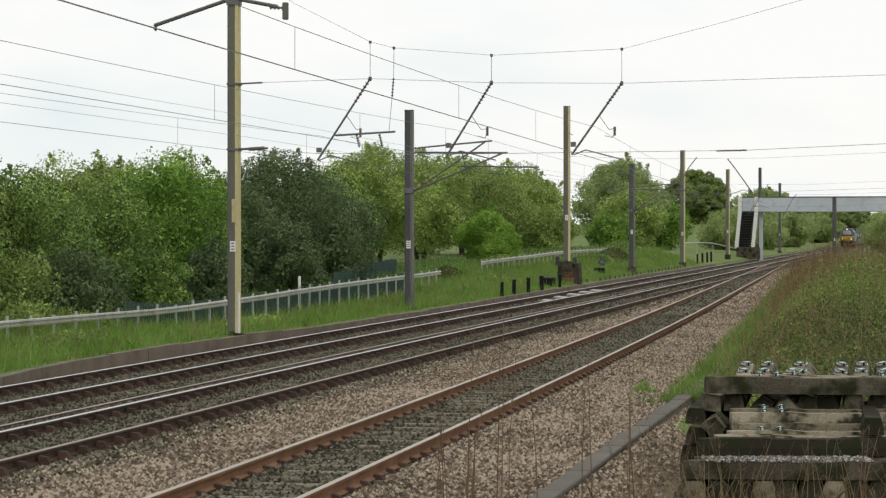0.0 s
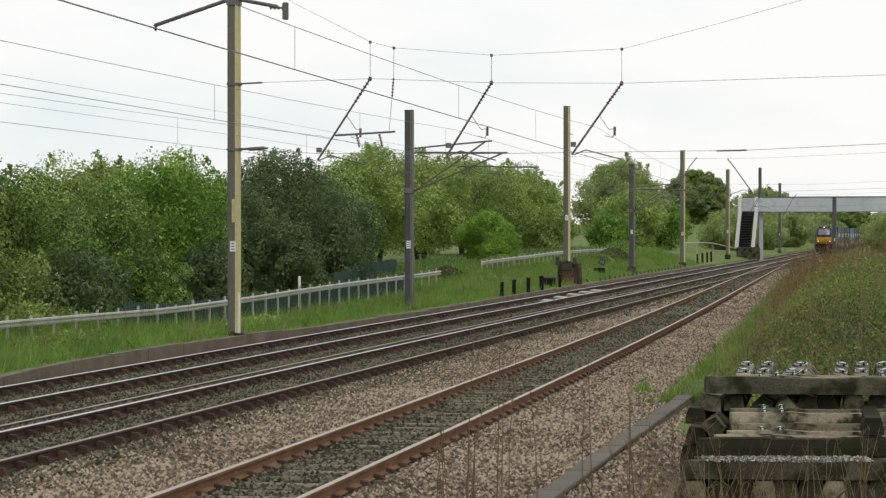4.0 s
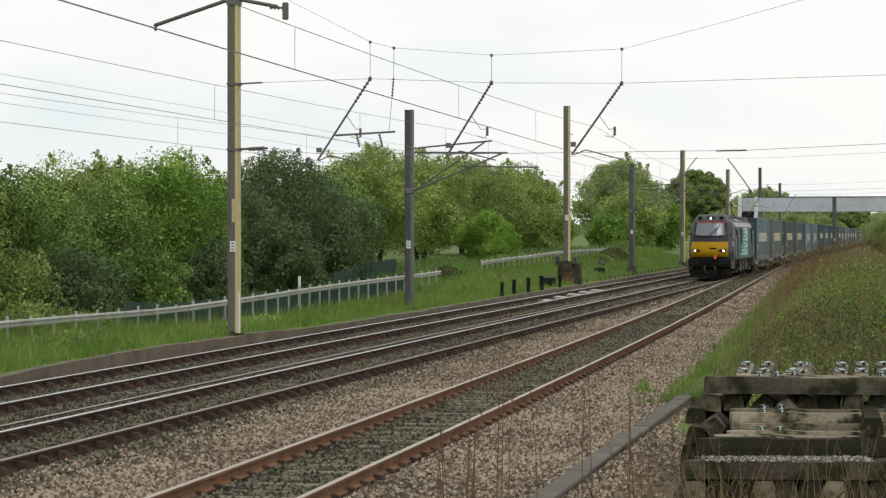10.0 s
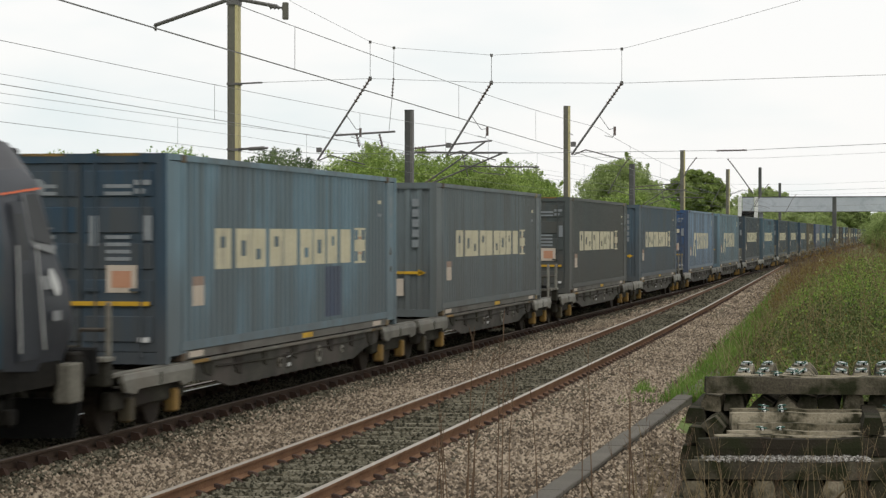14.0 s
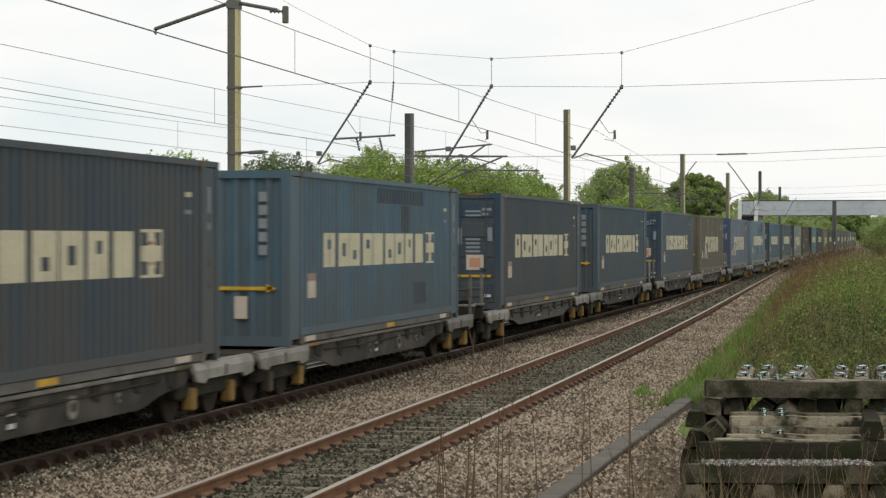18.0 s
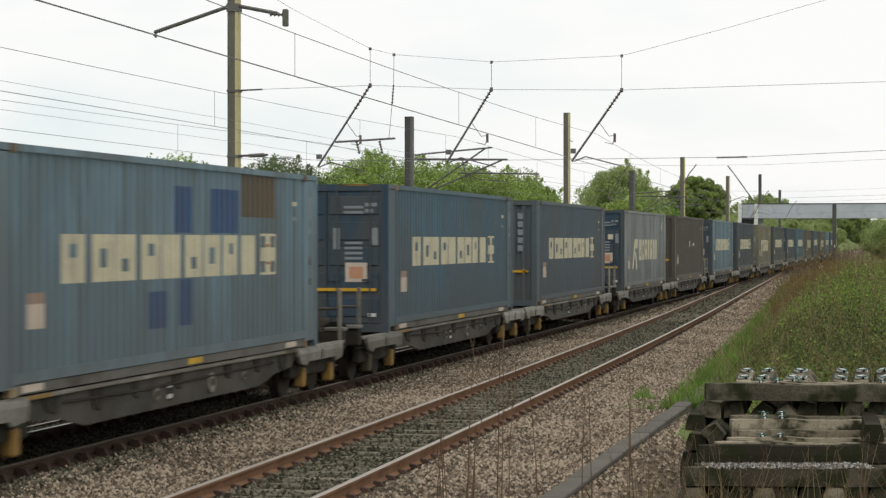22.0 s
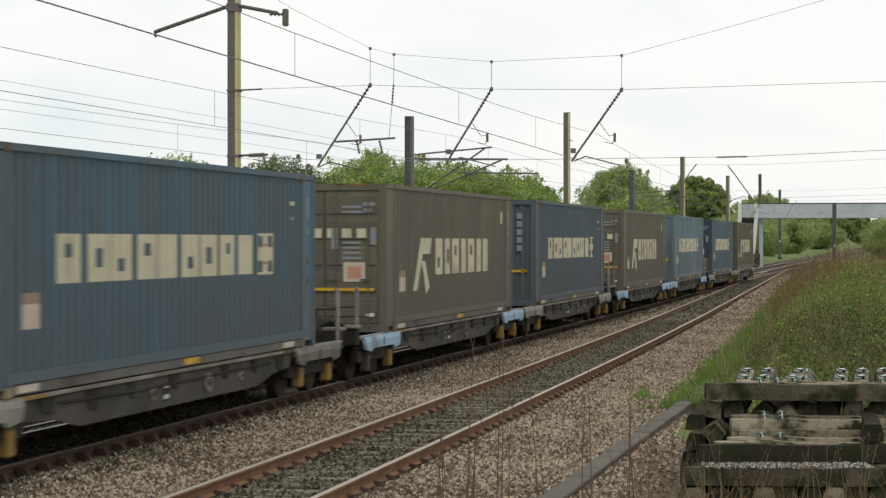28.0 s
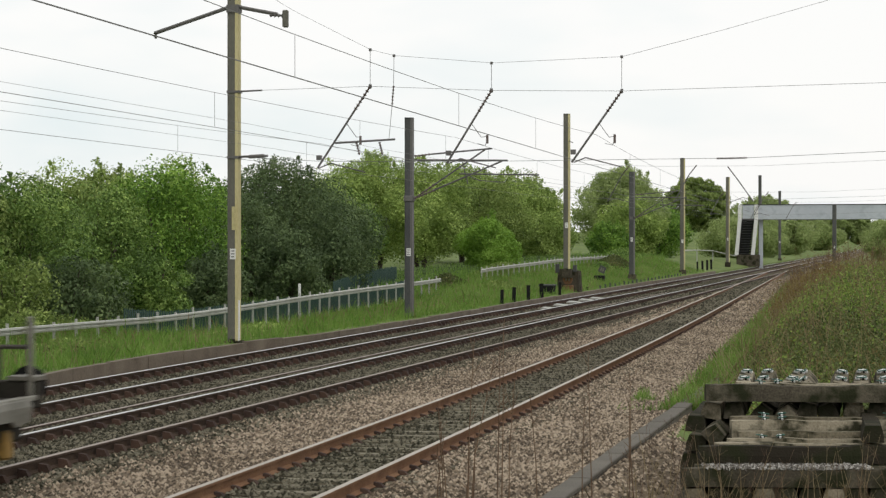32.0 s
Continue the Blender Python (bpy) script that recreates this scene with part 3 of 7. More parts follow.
HANDRAIL = ramp_mat("pale_painted_rail", [(0.50, 0.51, 0.50), (0.62, 0.62, 0.60)], 0.5, bump=0)

moving = []


def loft(rings, mats, mat_of):
    """Skin through rings of equal point count; mat_of(ring, k) names the material."""
    b, n = Build(), len(rings[0])
    for r in rings:
        b.v += [Vector(p) for p in r]
    for i in range(1, len(rings)):
        for k in range(n - 1):
            b.f.append(((i - 1) * n + k, (i - 1) * n + k + 1, i * n + k + 1, i * n + k))
            b.m.append(b.slot(mat_of(i, k)))
    return b


def bogie(parent, y, base, wheel_r, mat, half=1.0, heavy=False):
    bg = part("bogie_frame", Build()
              .box(-half - 0.14, -half + 0.02, y - base / 2 - 0.55, y + base / 2 + 0.55, wheel_r - 0.02, wheel_r + 0.24, mat, 0.03)
              .box(half - 0.02, half + 0.14, y - base / 2 - 0.55, y + base / 2 + 0.55, wheel_r - 0.02, wheel_r + 0.24, mat, 0.03)
              .box(-half, half, y - 0.25, y + 0.25, wheel_r - 0.05, wheel_r + 0.2, mat), parent)
    for a in (y - base / 2, y + base / 2):
        w = Build()
        for s in (-1, 1):
            w.tube((s * 0.70, a, wheel_r), (s * 0.82, a, wheel_r), wheel_r, WHEEL, 20)
            w.tube((s * 0.66, a, wheel_r), (s * 0.70, a, wheel_r), wheel_r + 0.028, WHEEL, 20)
        w.tube((-0.7, a, wheel_r), (0.7, a, wheel_r), 0.08, WHEEL, 8)
        part("wheelset", w, parent)
        for s in (-1, 1):
            part("axle_box", Build().box(s * 1.11 - 0.09, s * 1.11 + 0.09, a - 0.10, a + 0.10, wheel_r - 0.19, wheel_r + 0.14, UNDER_PALE if heavy else AXLE_YELLOW, 0.03), bg)
    return bg


def locomotive():
    t = thing("locomotive", pose(TRACK_B, 35.96, 0), "dark blue electric locomotive with yellow nose and teal side flash", "locomotive")
    L = 19.6
    # body section, from the near sill over the roof to the far sill (x, z)
    sec = [(1.33, 1.12), (1.345, 1.9), (1.335, 2.55), (1.29, 3.08), (1.12, 3.34), (0.98, 3.42)]
    full = [(x, z) for x, z in sec] + [(0.6, 3.47), (0, 3.49), (-0.6, 3.47)] + [(-x, z) for x, z in reversed(sec)]

    def ring(y, wid, sill, top, lean):
        out = []
        for x, z in full:
            u = (z - 1.12) / (3.49 - 1.12)
            out.append((x * wid, y + lean(u), sill + u * (top - sill)))
        return out
    rings = [ring(2.95, 1.0, 1.12, 3.49, lambda u: 0), ring(L - 2.95, 1.0, 1.12, 3.49, lambda u: 0)]
    # the cantrail strips are coloured as reflected sky
    part("body_side", loft(rings, None, lambda i, k: LOCO_BLUE if k in (0, 1, 2, 10, 11, 12) else (LOCO_CANT if k in (3, 9) else ROOF_GREY)), t, smooth=False)

    def cab(sign, y_end, name):
        # profile of the front in side view: (distance back, z, half width)
        prof = [(0.16, 1.0, 1.02), (0.05, 1.32, 1.06), (-0.06, 1.42, 1.07), (-0.03, 1.70, 1.08), (0.06, 2.0, 1.07), (0.24, 2.20, 1.05), (0.42, 2.48, 1.03), (0.80, 3.28, 0.94), (0.92, 3.42, 0.90), (1.20, 3.72, 0.77), (1.55, 3.80, 0.66)]
        cb = Build()
        nose = []
        for d, z, w in prof:
            nose.append([(s * w * q, y_end + sign * (d + 0.26 * abs(q) ** 2.6), z) for s, q in ((1, 1.0), (1, 0.82), (1, 0.4), (1, 0.0), (-1, 0.4), (-1, 0.82), (-1, 1.0))])
        for r in nose:
            cb.v += [Vector(p) for p in r]
        for i in range(1, len(nose)):
            for k in range(6):
                z = prof[i][1]
                m = LOCO_YELLOW if 1.35 < z < 2.3 else (ROOF_GREY if z > 3.5 else NAVY)
                cb.f.append(((i - 1) * 7 + k, (i - 1) * 7 + k + 1, i * 7 + k + 1, i * 7 + k))
                cb.m.append(cb.slot(m))
        # cheeks joining the front to the body section
        for s in (1, -1):
            back = [(s * x, y_end + sign * 2.95, z) for x, z in [(1.33, 1.12), (1.33, 1.12), (1.335, 1.45), (1.34, 1.72), (1.34, 2.0), (1.34, 2.2), (1.335, 2.48), (1.26, 3.14), (1.12, 3.34), (0.95, 3.44), (0.72, 3.48)]]
            mid = [(s * (w + 0.55 * (1.335 - w) if z < 3.3 else w + 0.1), y_end + sign * (d + 0.75), z) for (d, z, w) in prof]
            edge = [(s * w, y_end + sign * (d + 0.26), z) for (d, z, w) in prof]
            k0 = len(cb.v)
            for r in (edge, mid, back):
                cb.v += [Vector(p) for p in r]
            n = len(prof)
            for a in range(2):
                for i in range(n - 1):
                    z = prof[i + 1][1]
                    cb.f.append((k0 + a * n + i, k0 + a * n + i + 1, k0 + (a + 1) * n + i + 1, k0 + (a + 1) * n + i))
                    cb.m.append(cb.slot(ROOF_GREY if z > 3.5 else NAVY))
        # roof behind the front cap
        cap = [(q * 0.66, y_end + sign * (1.55 + 0.26 * abs(q) ** 2.6), 3.80) for q in (1, 0.4, 0, -0.4, -1)]
        end = [(q * 0.72, y_end + sign * 2.95, 3.49) for q in (1, 0.4, 0, -0.4, -1)]
        k0 = len(cb.v)
        cb.v += [Vector(p) for p in cap + end]
        for i in range(4):
            cb.f.append((k0 + i, k0 + i + 1, k0 + 5 + i + 1, k0 + 5 + i))
            cb.m.append(cb.slot(ROOF_GREY))
        c = part("cab", cb, t, "rounded navy cab with yellow nose", smooth=True)

        def front(x, z):
            d = np.interp(z, [p[1] for p in prof], [p[0] for p in prof])
            w = np.interp(z, [p[1] for p in prof], [p[2] for p in prof])
            return y_end + sign * (d + 0.26 * min(1.0, abs(x) / w) ** 2.6)

        def plate(pname, outline, mat, proud, parent=c, label="", thick=0.02):
            b = Build()
            a = [(x, front(x, z) - sign * proud, z) for x, z in outline]
            bb = [(x, front(x, z) + sign * thick, z) for x, z in outline]
            n = len(a)
            b.add(a + bb, [tuple(range(n))] + [(i, (i + 1) % n, n + (i + 1) % n, n + i) for i in range(n)], mat)
            return part(pname, b, parent, label)
        def skin(pname, rows, mat, proud, label=""):
            b, nc = Build(), 12
            for z, w in rows:
                for k in range(nc + 1):
                    x = w * (2 * k / nc - 1)
                    b.v.append(Vector((x, front(x, z) - sign * proud, z)))
            sl = b.slot(mat)
            for j in range(len(rows) - 1):
                for k in range(nc):
                    i = j * (nc + 1) + k
                    b.f.append((i, i + 1, i + nc + 2, i + nc + 1))
                    b.m.append(sl)
            return part(pname, b, c, label)
        skin("windscreen", [(2.56, 0.80), (2.60, 0.84), (2.9, 0.82), (3.2, 0.79), (3.29, 0.75)], SCREEN, 0.015)
        skin("orange_stripe", [(3.335, 0.90), (3.358, 0.89)], LOCO_ORANGE, 0.015)
        for s in (-1, 1):
            hs = plate("headlight", [(s * 0.46, 1.69), (s * 0.66, 1.76), (s * 0.92, 1.79), (s * 0.99, 1.74), (s * 0.97, 1.63), (s * 0.85, 1.575), (s * 0.66, 1.61)], BLACK, 0.012, label="black headlight recess")
            y = front(0.84, 1.68)
            part("lens", Build().tube((s * 0.82, y - sign * 0.03, 1.68), (s * 0.82, y + sign * 0.05, 1.68), 0.062, LAMP, 14), hs, "glowing white lens")
            y = front(0.55, 2.43)
            part("tail_lamp", Build().tube((s * 0.55, y - sign * 0.03, 2.44), (s * 0.55, y + sign * 0.06, 2.44), 0.065, TAIL, 10), c)
            y = front(0.6, 2.58)
            part("handrail", Build().line([(s * 0.42, y - sign * 0.05, 2.57), (s * 0.74, y - sign * 0.02, 2.58), (s * 0.88, y + sign * 0.03, 2.70), (s * 0.98, y + sign * 0.1, 2.72)], 0.014, LOCO_GREY, 5), c)
            part("horn_recess", Build().box(s * 0.62 - 0.11, s * 0.62 + 0.11, min(y_end + sign * 1.02, y_end + sign * 1.3), max(y_end + sign * 1.02, y_end + sign * 1.3), 3.52, 3.68, BLACK, 0.03), c)
        y = front(0, 3.56)
        hs = part("top_lamp", Build().box(-0.24, 0.24, min(y - sign * 0.02, y + sign * 0.25), max(y - sign * 0.02, y + sign * 0.25), 3.46, 3.66, NAVY, 0.03), c)
        part("lens", Build().tube((0, y - sign * 0.05, 3.56), (0, y, 3.56), 0.065, LAMP, 14), hs, "glowing white lens")
        plate("number_bar", [(0.02, 1.77), (0.02, 1.86), (0.42, 1.86), (0.42, 1.77)], UNDER, 0.008)
        plate("nose_groove", [(-0.72, 1.685), (-0.72, 1.70), (0.72, 1.70), (0.72, 1.685)], BLACK, 0.006)
        y = front(0.3, 2.6)
        wp = [(-0.16, 2.47), (0.12, 2.72), (0.46, 3.06)]
        bl = [(0.30, 2.74), (0.44, 2.98), (0.54, 3.20)]
        part("wiper", Build().line([(x, front(x, z) - sign * 0.06, z) for x, z in wp], 0.016, BLACK, 5).line([(x, front(x, z) - sign * 0.045, z) for x, z in bl], 0.014, BLACK, 5), c)
        skin("windscreen_edge", [(2.50, 0.80), (2.555, 0.80)], BLACK, 0.012)
        skin("yellow_lip", [(1.40, 0.98), (1.50, 1.02)], LOCO_LIP, 0.012)
        # buffers, coupling and snow plough
        beam = part("buffer_beam", Build().box(-1.2, 1.2, min(y_end + sign * 0.12, y_end + sign * 0.5), max(y_end + sign * 0.12, y_end + sign * 0.5), 0.72, 1.2, UNDER, 0.03), t)
        for s in (-1, 1):
            part("buffer", Build().tube((s * 0.875, y_end + sign * 0.15, 1.05), (s * 0.875, y_end - sign * 0.35, 1.05), 0.11, BLACK, 12)
                 .box(s * 0.875 - 0.30, s * 0.875 + 0.30, min(y_end - sign * 0.35, y_end - sign * 0.43), max(y_end - sign * 0.35, y_end - sign * 0.43), 0.86, 1.22, BLACK, 0.03), beam)
            part("brake_hose", Build().line([(s * 0.45, y_end + sign * 0.1, 0.95), (s * 0.45, y_end - sign * 0.14, 0.8), (s * 0.4, y_end - sign * 0.1, 0.5)], 0.03, BLACK, 6), beam)
        part("coupling_hook", Build().box(-0.06, 0.06, min(y_end - sign * 0.3, y_end + sign * 0.2), max(y_end - sign * 0.3, y_end + sign * 0.2), 0.88, 1.1, UNDER, 0.02).box(0.28, 0.42, min(y_end - sign * 0.16, y_end + sign * 0.1), max(y_end - sign * 0.16, y_end + sign * 0.1), 1.18, 1.44, LOCO_ORANGE, 0.05), beam)
        rq = random.Random(12)
        for k in range(9):
            x, z1 = -1.0 + 0.25 * k + rq.uniform(-0.06, 0.06), rq.uniform(0.62, 0.9)
            part("front_hose", Build().line([(x, y_end + sign * 0.1, z1), (x + rq.uniform(-0.06, 0.06), y_end - sign * 0.06, z1 - 0.2), (x + rq.uniform(-0.1, 0.1), y_end + sign * 0.12, z1 - rq.uniform(0.35, 0.5))], rq.uniform(0.018, 0.03), rq.choice((UNDER_PALE, UNDER, BLACK)), 6), beam)
        part("snow_plough", Build().prism([(-1.2, 0.62), (1.2, 0.62), (1.12, 0.14), (0.5, 0.12), (-0.5, 0.12), (-1.12, 0.14)], 1, min(y_end + sign * 0.2, y_end + sign * 0.3), max(y_end + sign * 0.2, y_end + sign * 0.3), BLACK), t)
        for s in (-1, 1):
            # cab side window, door and handrails
            cy = y_end + sign * 1.45
            zs = [p[1] for p in prof]

            def cheek(u, z, proud=0.03):
                mx = np.interp(z, zs, [w + 0.55 * (1.335 - w) if zz < 3.3 else w + 0.1 for d, zz, w in prof])
                my = np.interp(z, zs, [d + 0.75 for d, zz, w in prof])
                bx = np.interp(z, [1.12, 1.45, 2.2, 2.48, 3.14, 3.34], [1.33, 1.335, 1.34, 1.335, 1.26, 1.12])
                return (s * (mx + (bx - mx) * u + proud), y_end + sign * (my + (2.95 - my) * u), z)

            def decal(pname, pts, mat, label=""):
                return part(pname, Build().add([cheek(u, z) for u, z in pts], [tuple(range(len(pts)))], mat), c, label)
            decal("side_window", [(-0.02, 2.52), (0.40, 2.58), (0.42, 3.10), (0.10, 3.12)], DARK_GLASS)
            decal("window_sill_line", [(-0.02, 2.50), (0.0, 2.40), (0.43, 2.50), (0.43, 2.57)], LOCO_GREY)
            decal("window_pillar", [(0.425, 2.55), (0.465, 2.55), (0.465, 3.12), (0.43, 3.12)], LOCO_CANT)
            decal("cab_door", [(0.45, 1.2), (0.77, 1.2), (0.77, 2.2), (0.77, 3.02), (0.45, 3.02), (0.45, 2.2)], NAVY)
            decal("door_window", [(0.52, 2.35), (0.70, 2.35), (0.70, 2.88), (0.52, 2.88)], DARK_GLASS)
            for u in (0.42, 0.80):
                part("door_handrail", Build().tube(cheek(u, 1.30, 0.07), cheek(u, 2.52, 0.07), 0.011, HANDRAIL, 6), c)
            decal("orange_side_line", [(0.0, 3.20), (1.0, 3.095), (1.0, 3.075), (0.0, 3.175)], LOCO_ORANGE)
            decal("cab_emblem", [(0.17 + 0.07 * math.cos(k * math.pi / 6), 2.08 + 0.17 * math.sin(k * math.pi / 6)) for k in range(12)], HANDRAIL)
            decal("emblem_bar", [(0.25, 2.0), (0.40, 2.0), (0.40, 2.16), (0.25, 2.16)], LOCO_GREY)
            decal("data_panel", [(0.14, 1.62), (0.28, 1.62), (0.28, 1.74), (0.14, 1.74)], LOCO_GREY)
            part("step_panel", Build().box(s * 1.30 - 0.1, s * 1.30 + 0.1, y_end + sign * 0.9 - 0.2, y_end + sign * 0.9 + 0.2, 0.62, 1.1, UNDER_PALE, 0.02), t)
    cab(1, 0.0, "front")
    cab(-1, L, "rear")

    # near and far side fittings
    for s in (1, -1):
        def side(pname, y0, y1, z0, z1, mat, label="", proud=0.012):
            return part(pname, Build().box(s * 1.345 - proud, s * 1.345 + proud, y0, y1, z0, z1, mat), t, label)
        for k in range(4):
            side("grille", 3.05, 3.85, 1.52 + 0.35 * k, 1.84 + 0.35 * k, GRILLE)
        side("grille", 6.4, 7.2, 2.06, 2.95, GRILLE)
        side("grille", 15.3, 16.3, 2.0, 2.98, GRILLE)
        side("equipment_door", 12.8, 13.4, 1.72, 2.5, NAVY)
        # teal flash: a field that narrows towards the front, pale streaks, and a round emblem
        b = Build()
        for z0, z1, ya in ((1.30, 1.62, 6.2), (1.62, 2.0, 7.0), (2.0, 2.4, 7.8), (2.4, 2.75, 8.2), (2.75, 3.04, 7.7)):
            b.prism([(ya, (z0 + z1) / 2 - 0.02), (ya + 1.2, z0), (12.4, z0), (12.4, z1), (ya + 1.2, z1)], 0, min(s * 1.344, s * 1.352), max(s * 1.344, s * 1.352), LOCO_TEAL)
        md = Build().prism([(5.4, 1.2), (14.2, 1.2), (14.2, 3.06), (6.6, 3.06)], 0, min(s * 1.342, s * 1.3475), max(s * 1.342, s * 1.3475), LOCO_MID)
        part("deep_teal_panel", md, t)
        fl = part("teal_flash", b, t)
        for i, (z, ya) in enumerate(((1.44, 5.0), (1.66, 6.3), (1.88, 7.2), (2.10, 7.5), (2.32, 7.6), (2.54, 7.9), (2.76, 7.8), (2.95, 7.5))):
            part("pale_streak", Build().prism([(ya, z), (ya + 1.6, z - 0.035), (10.7, z - 0.07), (10.7, z + 0.07), (ya + 1.6, z + 0.035)], 0, min(s * 1.350, s * 1.358), max(s * 1.350, s * 1.358), LOCO_PALE), fl)
        cyc, czc = 11.35, 2.16
        part("round_emblem", Build().prism([(cyc + 0.92 * math.cos(k * math.pi / 14), czc + 0.86 * math.sin(k * math.pi / 14)) for k in range(28)], 0, min(s * 1.350, s * 1.359), max(s * 1.350, s * 1.359), LOCO_PALE), fl)
        star = []
        for k in range(8):
            r = 0.26 if k % 2 else 0.84
            star.append((cyc + r * math.cos(k * math.pi / 4), czc + 0.94 * r * math.sin(k * math.pi / 4)))
        part("emblem_star", Build().prism(star, 0, min(s * 1.352, s * 1.363), max(s * 1.352, s * 1.363), LOCO_TEAL), fl)
        for k in range(4):
            q0 = (k + 0.5) * math.pi / 2
            part("emblem_inset", Build().prism([(cyc + 0.62 * math.cos(q0) + 0.16 * math.cos(j * math.pi / 4), czc + 0.58 * math.sin(q0) + 0.15 * math.sin(j * math.pi / 4)) for j in range(8)], 0, min(s * 1.352, s * 1.362), max(s * 1.352, s * 1.362), LOCO_TEAL), fl)
        side("name_plate", 14.05, 14.55, 2.34, 2.44, LOCO_GREY)
        # underfloor equipment
        for y0, y1, z0, m in ((7.0, 7.7, 0.42, UNDER_PALE), (7.9, 9.1, 0.5, UNDER), (9.2, 9.8, 0.42, UNDER_PALE), (10.0, 11.0, 0.5, UNDER), (11.1, 12.1, 0.45, UNDER_PALE)):
            part("equipment_box", Build().box(min(s * 0.9, s * 1.28), max(s * 0.9, s * 1.28), y0, y1, z0, 1.1, m, 0.03), t)
        rp = random.Random(60 + s)
        for k in range(16):
            y = rp.uniform(2.2, L - 2.2)
            z0, z1 = rp.uniform(0.35, 0.6), rp.uniform(0.8, 1.1)
            part("underfloor_pipe", Build().line([(s * 1.24, y, z1), (s * 1.26, y + rp.uniform(-0.1, 0.1), (z0 + z1) / 2), (s * 1.2, y + rp.uniform(-0.25, 0.25), z0)], rp.uniform(0.02, 0.045), rp.choice((UNDER_PALE, UNDER, UNDER_PALE)), 6), t)
        for k in range(8):
            y, w = rp.uniform(1.5, L - 1.5), rp.uniform(0.12, 0.3)
            z0 = rp.uniform(0.4, 0.7)
            part("underfloor_fitting", Build().box(min(s * 1.12, s * 1.29), max(s * 1.12, s * 1.29), y - w / 2, y + w / 2, z0, z0 + rp.uniform(0.15, 0.35), rp.choice((UNDER_PALE, UNDER)), 0.015), t)
        part("sill_line", Build().box(min(s * 1.33, s * 1.36), max(s * 1.33, s * 1.36), 3.0, L - 3.0, 1.08, 1.15, UNDER), t)
        part("orange_line", Build().box(min(s * 1.19, s * 1.298), max(s * 1.19, s * 1.298), 3.0, L - 3.0, 3.075, 3.095, LOCO_ORANGE), t)
    part("underframe", Build().box(-1.25, 1.25, 1.0, L - 1.0, 0.85, 1.14, UNDER), t)
    bogie(t, 4.3, 2.8, 0.535, UNDER, 1.02, True)
    bogie(t, L - 4.3, 2.8, 0.535, UNDER, 1.02, True)
    for yb in (4.3, L - 4.3):
        for s in (-1, 1):
            for dy in (-1.9, -0.75, 0.75, 1.9):
                part("spring_and_damper", Build().tube((s * 1.17, yb + dy, 0.45), (s * 1.17, yb + dy, 1.05), 0.06, UNDER, 8), t)
    # roof gear
    for y0, y1, z, m in ((3.2, 5.6, 3.66, LOCO_GREY), (5.6, 6.0, 3.58, ROOF_GREY), (7.6, 11.4, 3.60, LOCO_GREY), (11.5, 15.6, 3.56, ROOF_GREY), (15.8, 17.0, 3.66, ROOF_GREY)):
        part("roof_hatch", Build().prism([(-0.95, 3.44), (0.95, 3.44), (0.72, z), (-0.72, z)], 1, y0, y1, m), t)
    for y in (4.6, 5.3, 6.2):
        part("roof_fan", Build().tube((0.35, y, 3.5), (0.35, y, 3.8), 0.26, LOCO_GREY, 14), t)
    for y0, y1 in ((2.9, 6.9), (15.9, 17.6)):
        part("roof_fairing", Build().prism([(y0, 3.42), (y0 + 0.9, 3.78), (y1 - 0.8, 3.78), (y1, 3.42)], 0, 0.80, 0.90, ROOF_GREY).prism([(y0, 3.42), (y0 + 0.9, 3.78), (y1 - 0.8, 3.78), (y1, 3.42)], 0, -0.90, -0.80, ROOF_GREY), t)
    pan = part("pantograph", Build().box(-0.5, 0.5, 14.2, 15.6, 3.62, 3.72, BLACK, 0.02)
               .tube((0.32, 15.4, 3.72), (0.22, 13.9, 4.15), 0.024, BLACK).tube((-0.32, 15.4, 3.72), (-0.22, 13.9, 4.15), 0.024, BLACK)
               .tube((0.22, 13.9, 4.15), (0.05, 15.0, 4.56), 0.017, BLACK).tube((-0.22, 13.9, 4.15), (-0.05, 15.0, 4.56), 0.017, BLACK), t, "raised black pantograph")
    part("collector_head", Build().line([(-0.8, 14.85, 4.36), (-0.66, 14.85, 4.50), (-0.5, 14.85, 4.56), (0.5, 14.85, 4.56), (0.66, 14.85, 4.50), (0.8, 14.85, 4.36)], 0.014, BLACK, 5)
         .line([(-0.55, 15.2, 4.57), (0.55, 15.2, 4.57)], 0.015, BLACK, 5), pan)
    part("insulator", Build().tube((0.3, 13.6, 3.6), (0.3, 13.6, 3.95), 0.07, INSULATOR, 8), pan)
    moving.append(t)
    return t


locomotive()


# ---- wagons: low twin platforms, each half on two small-wheeled bogies ----
FIRST, PAIR, INNER, BOX_LEN = 58.35, 36.44, 3.75, 13.716


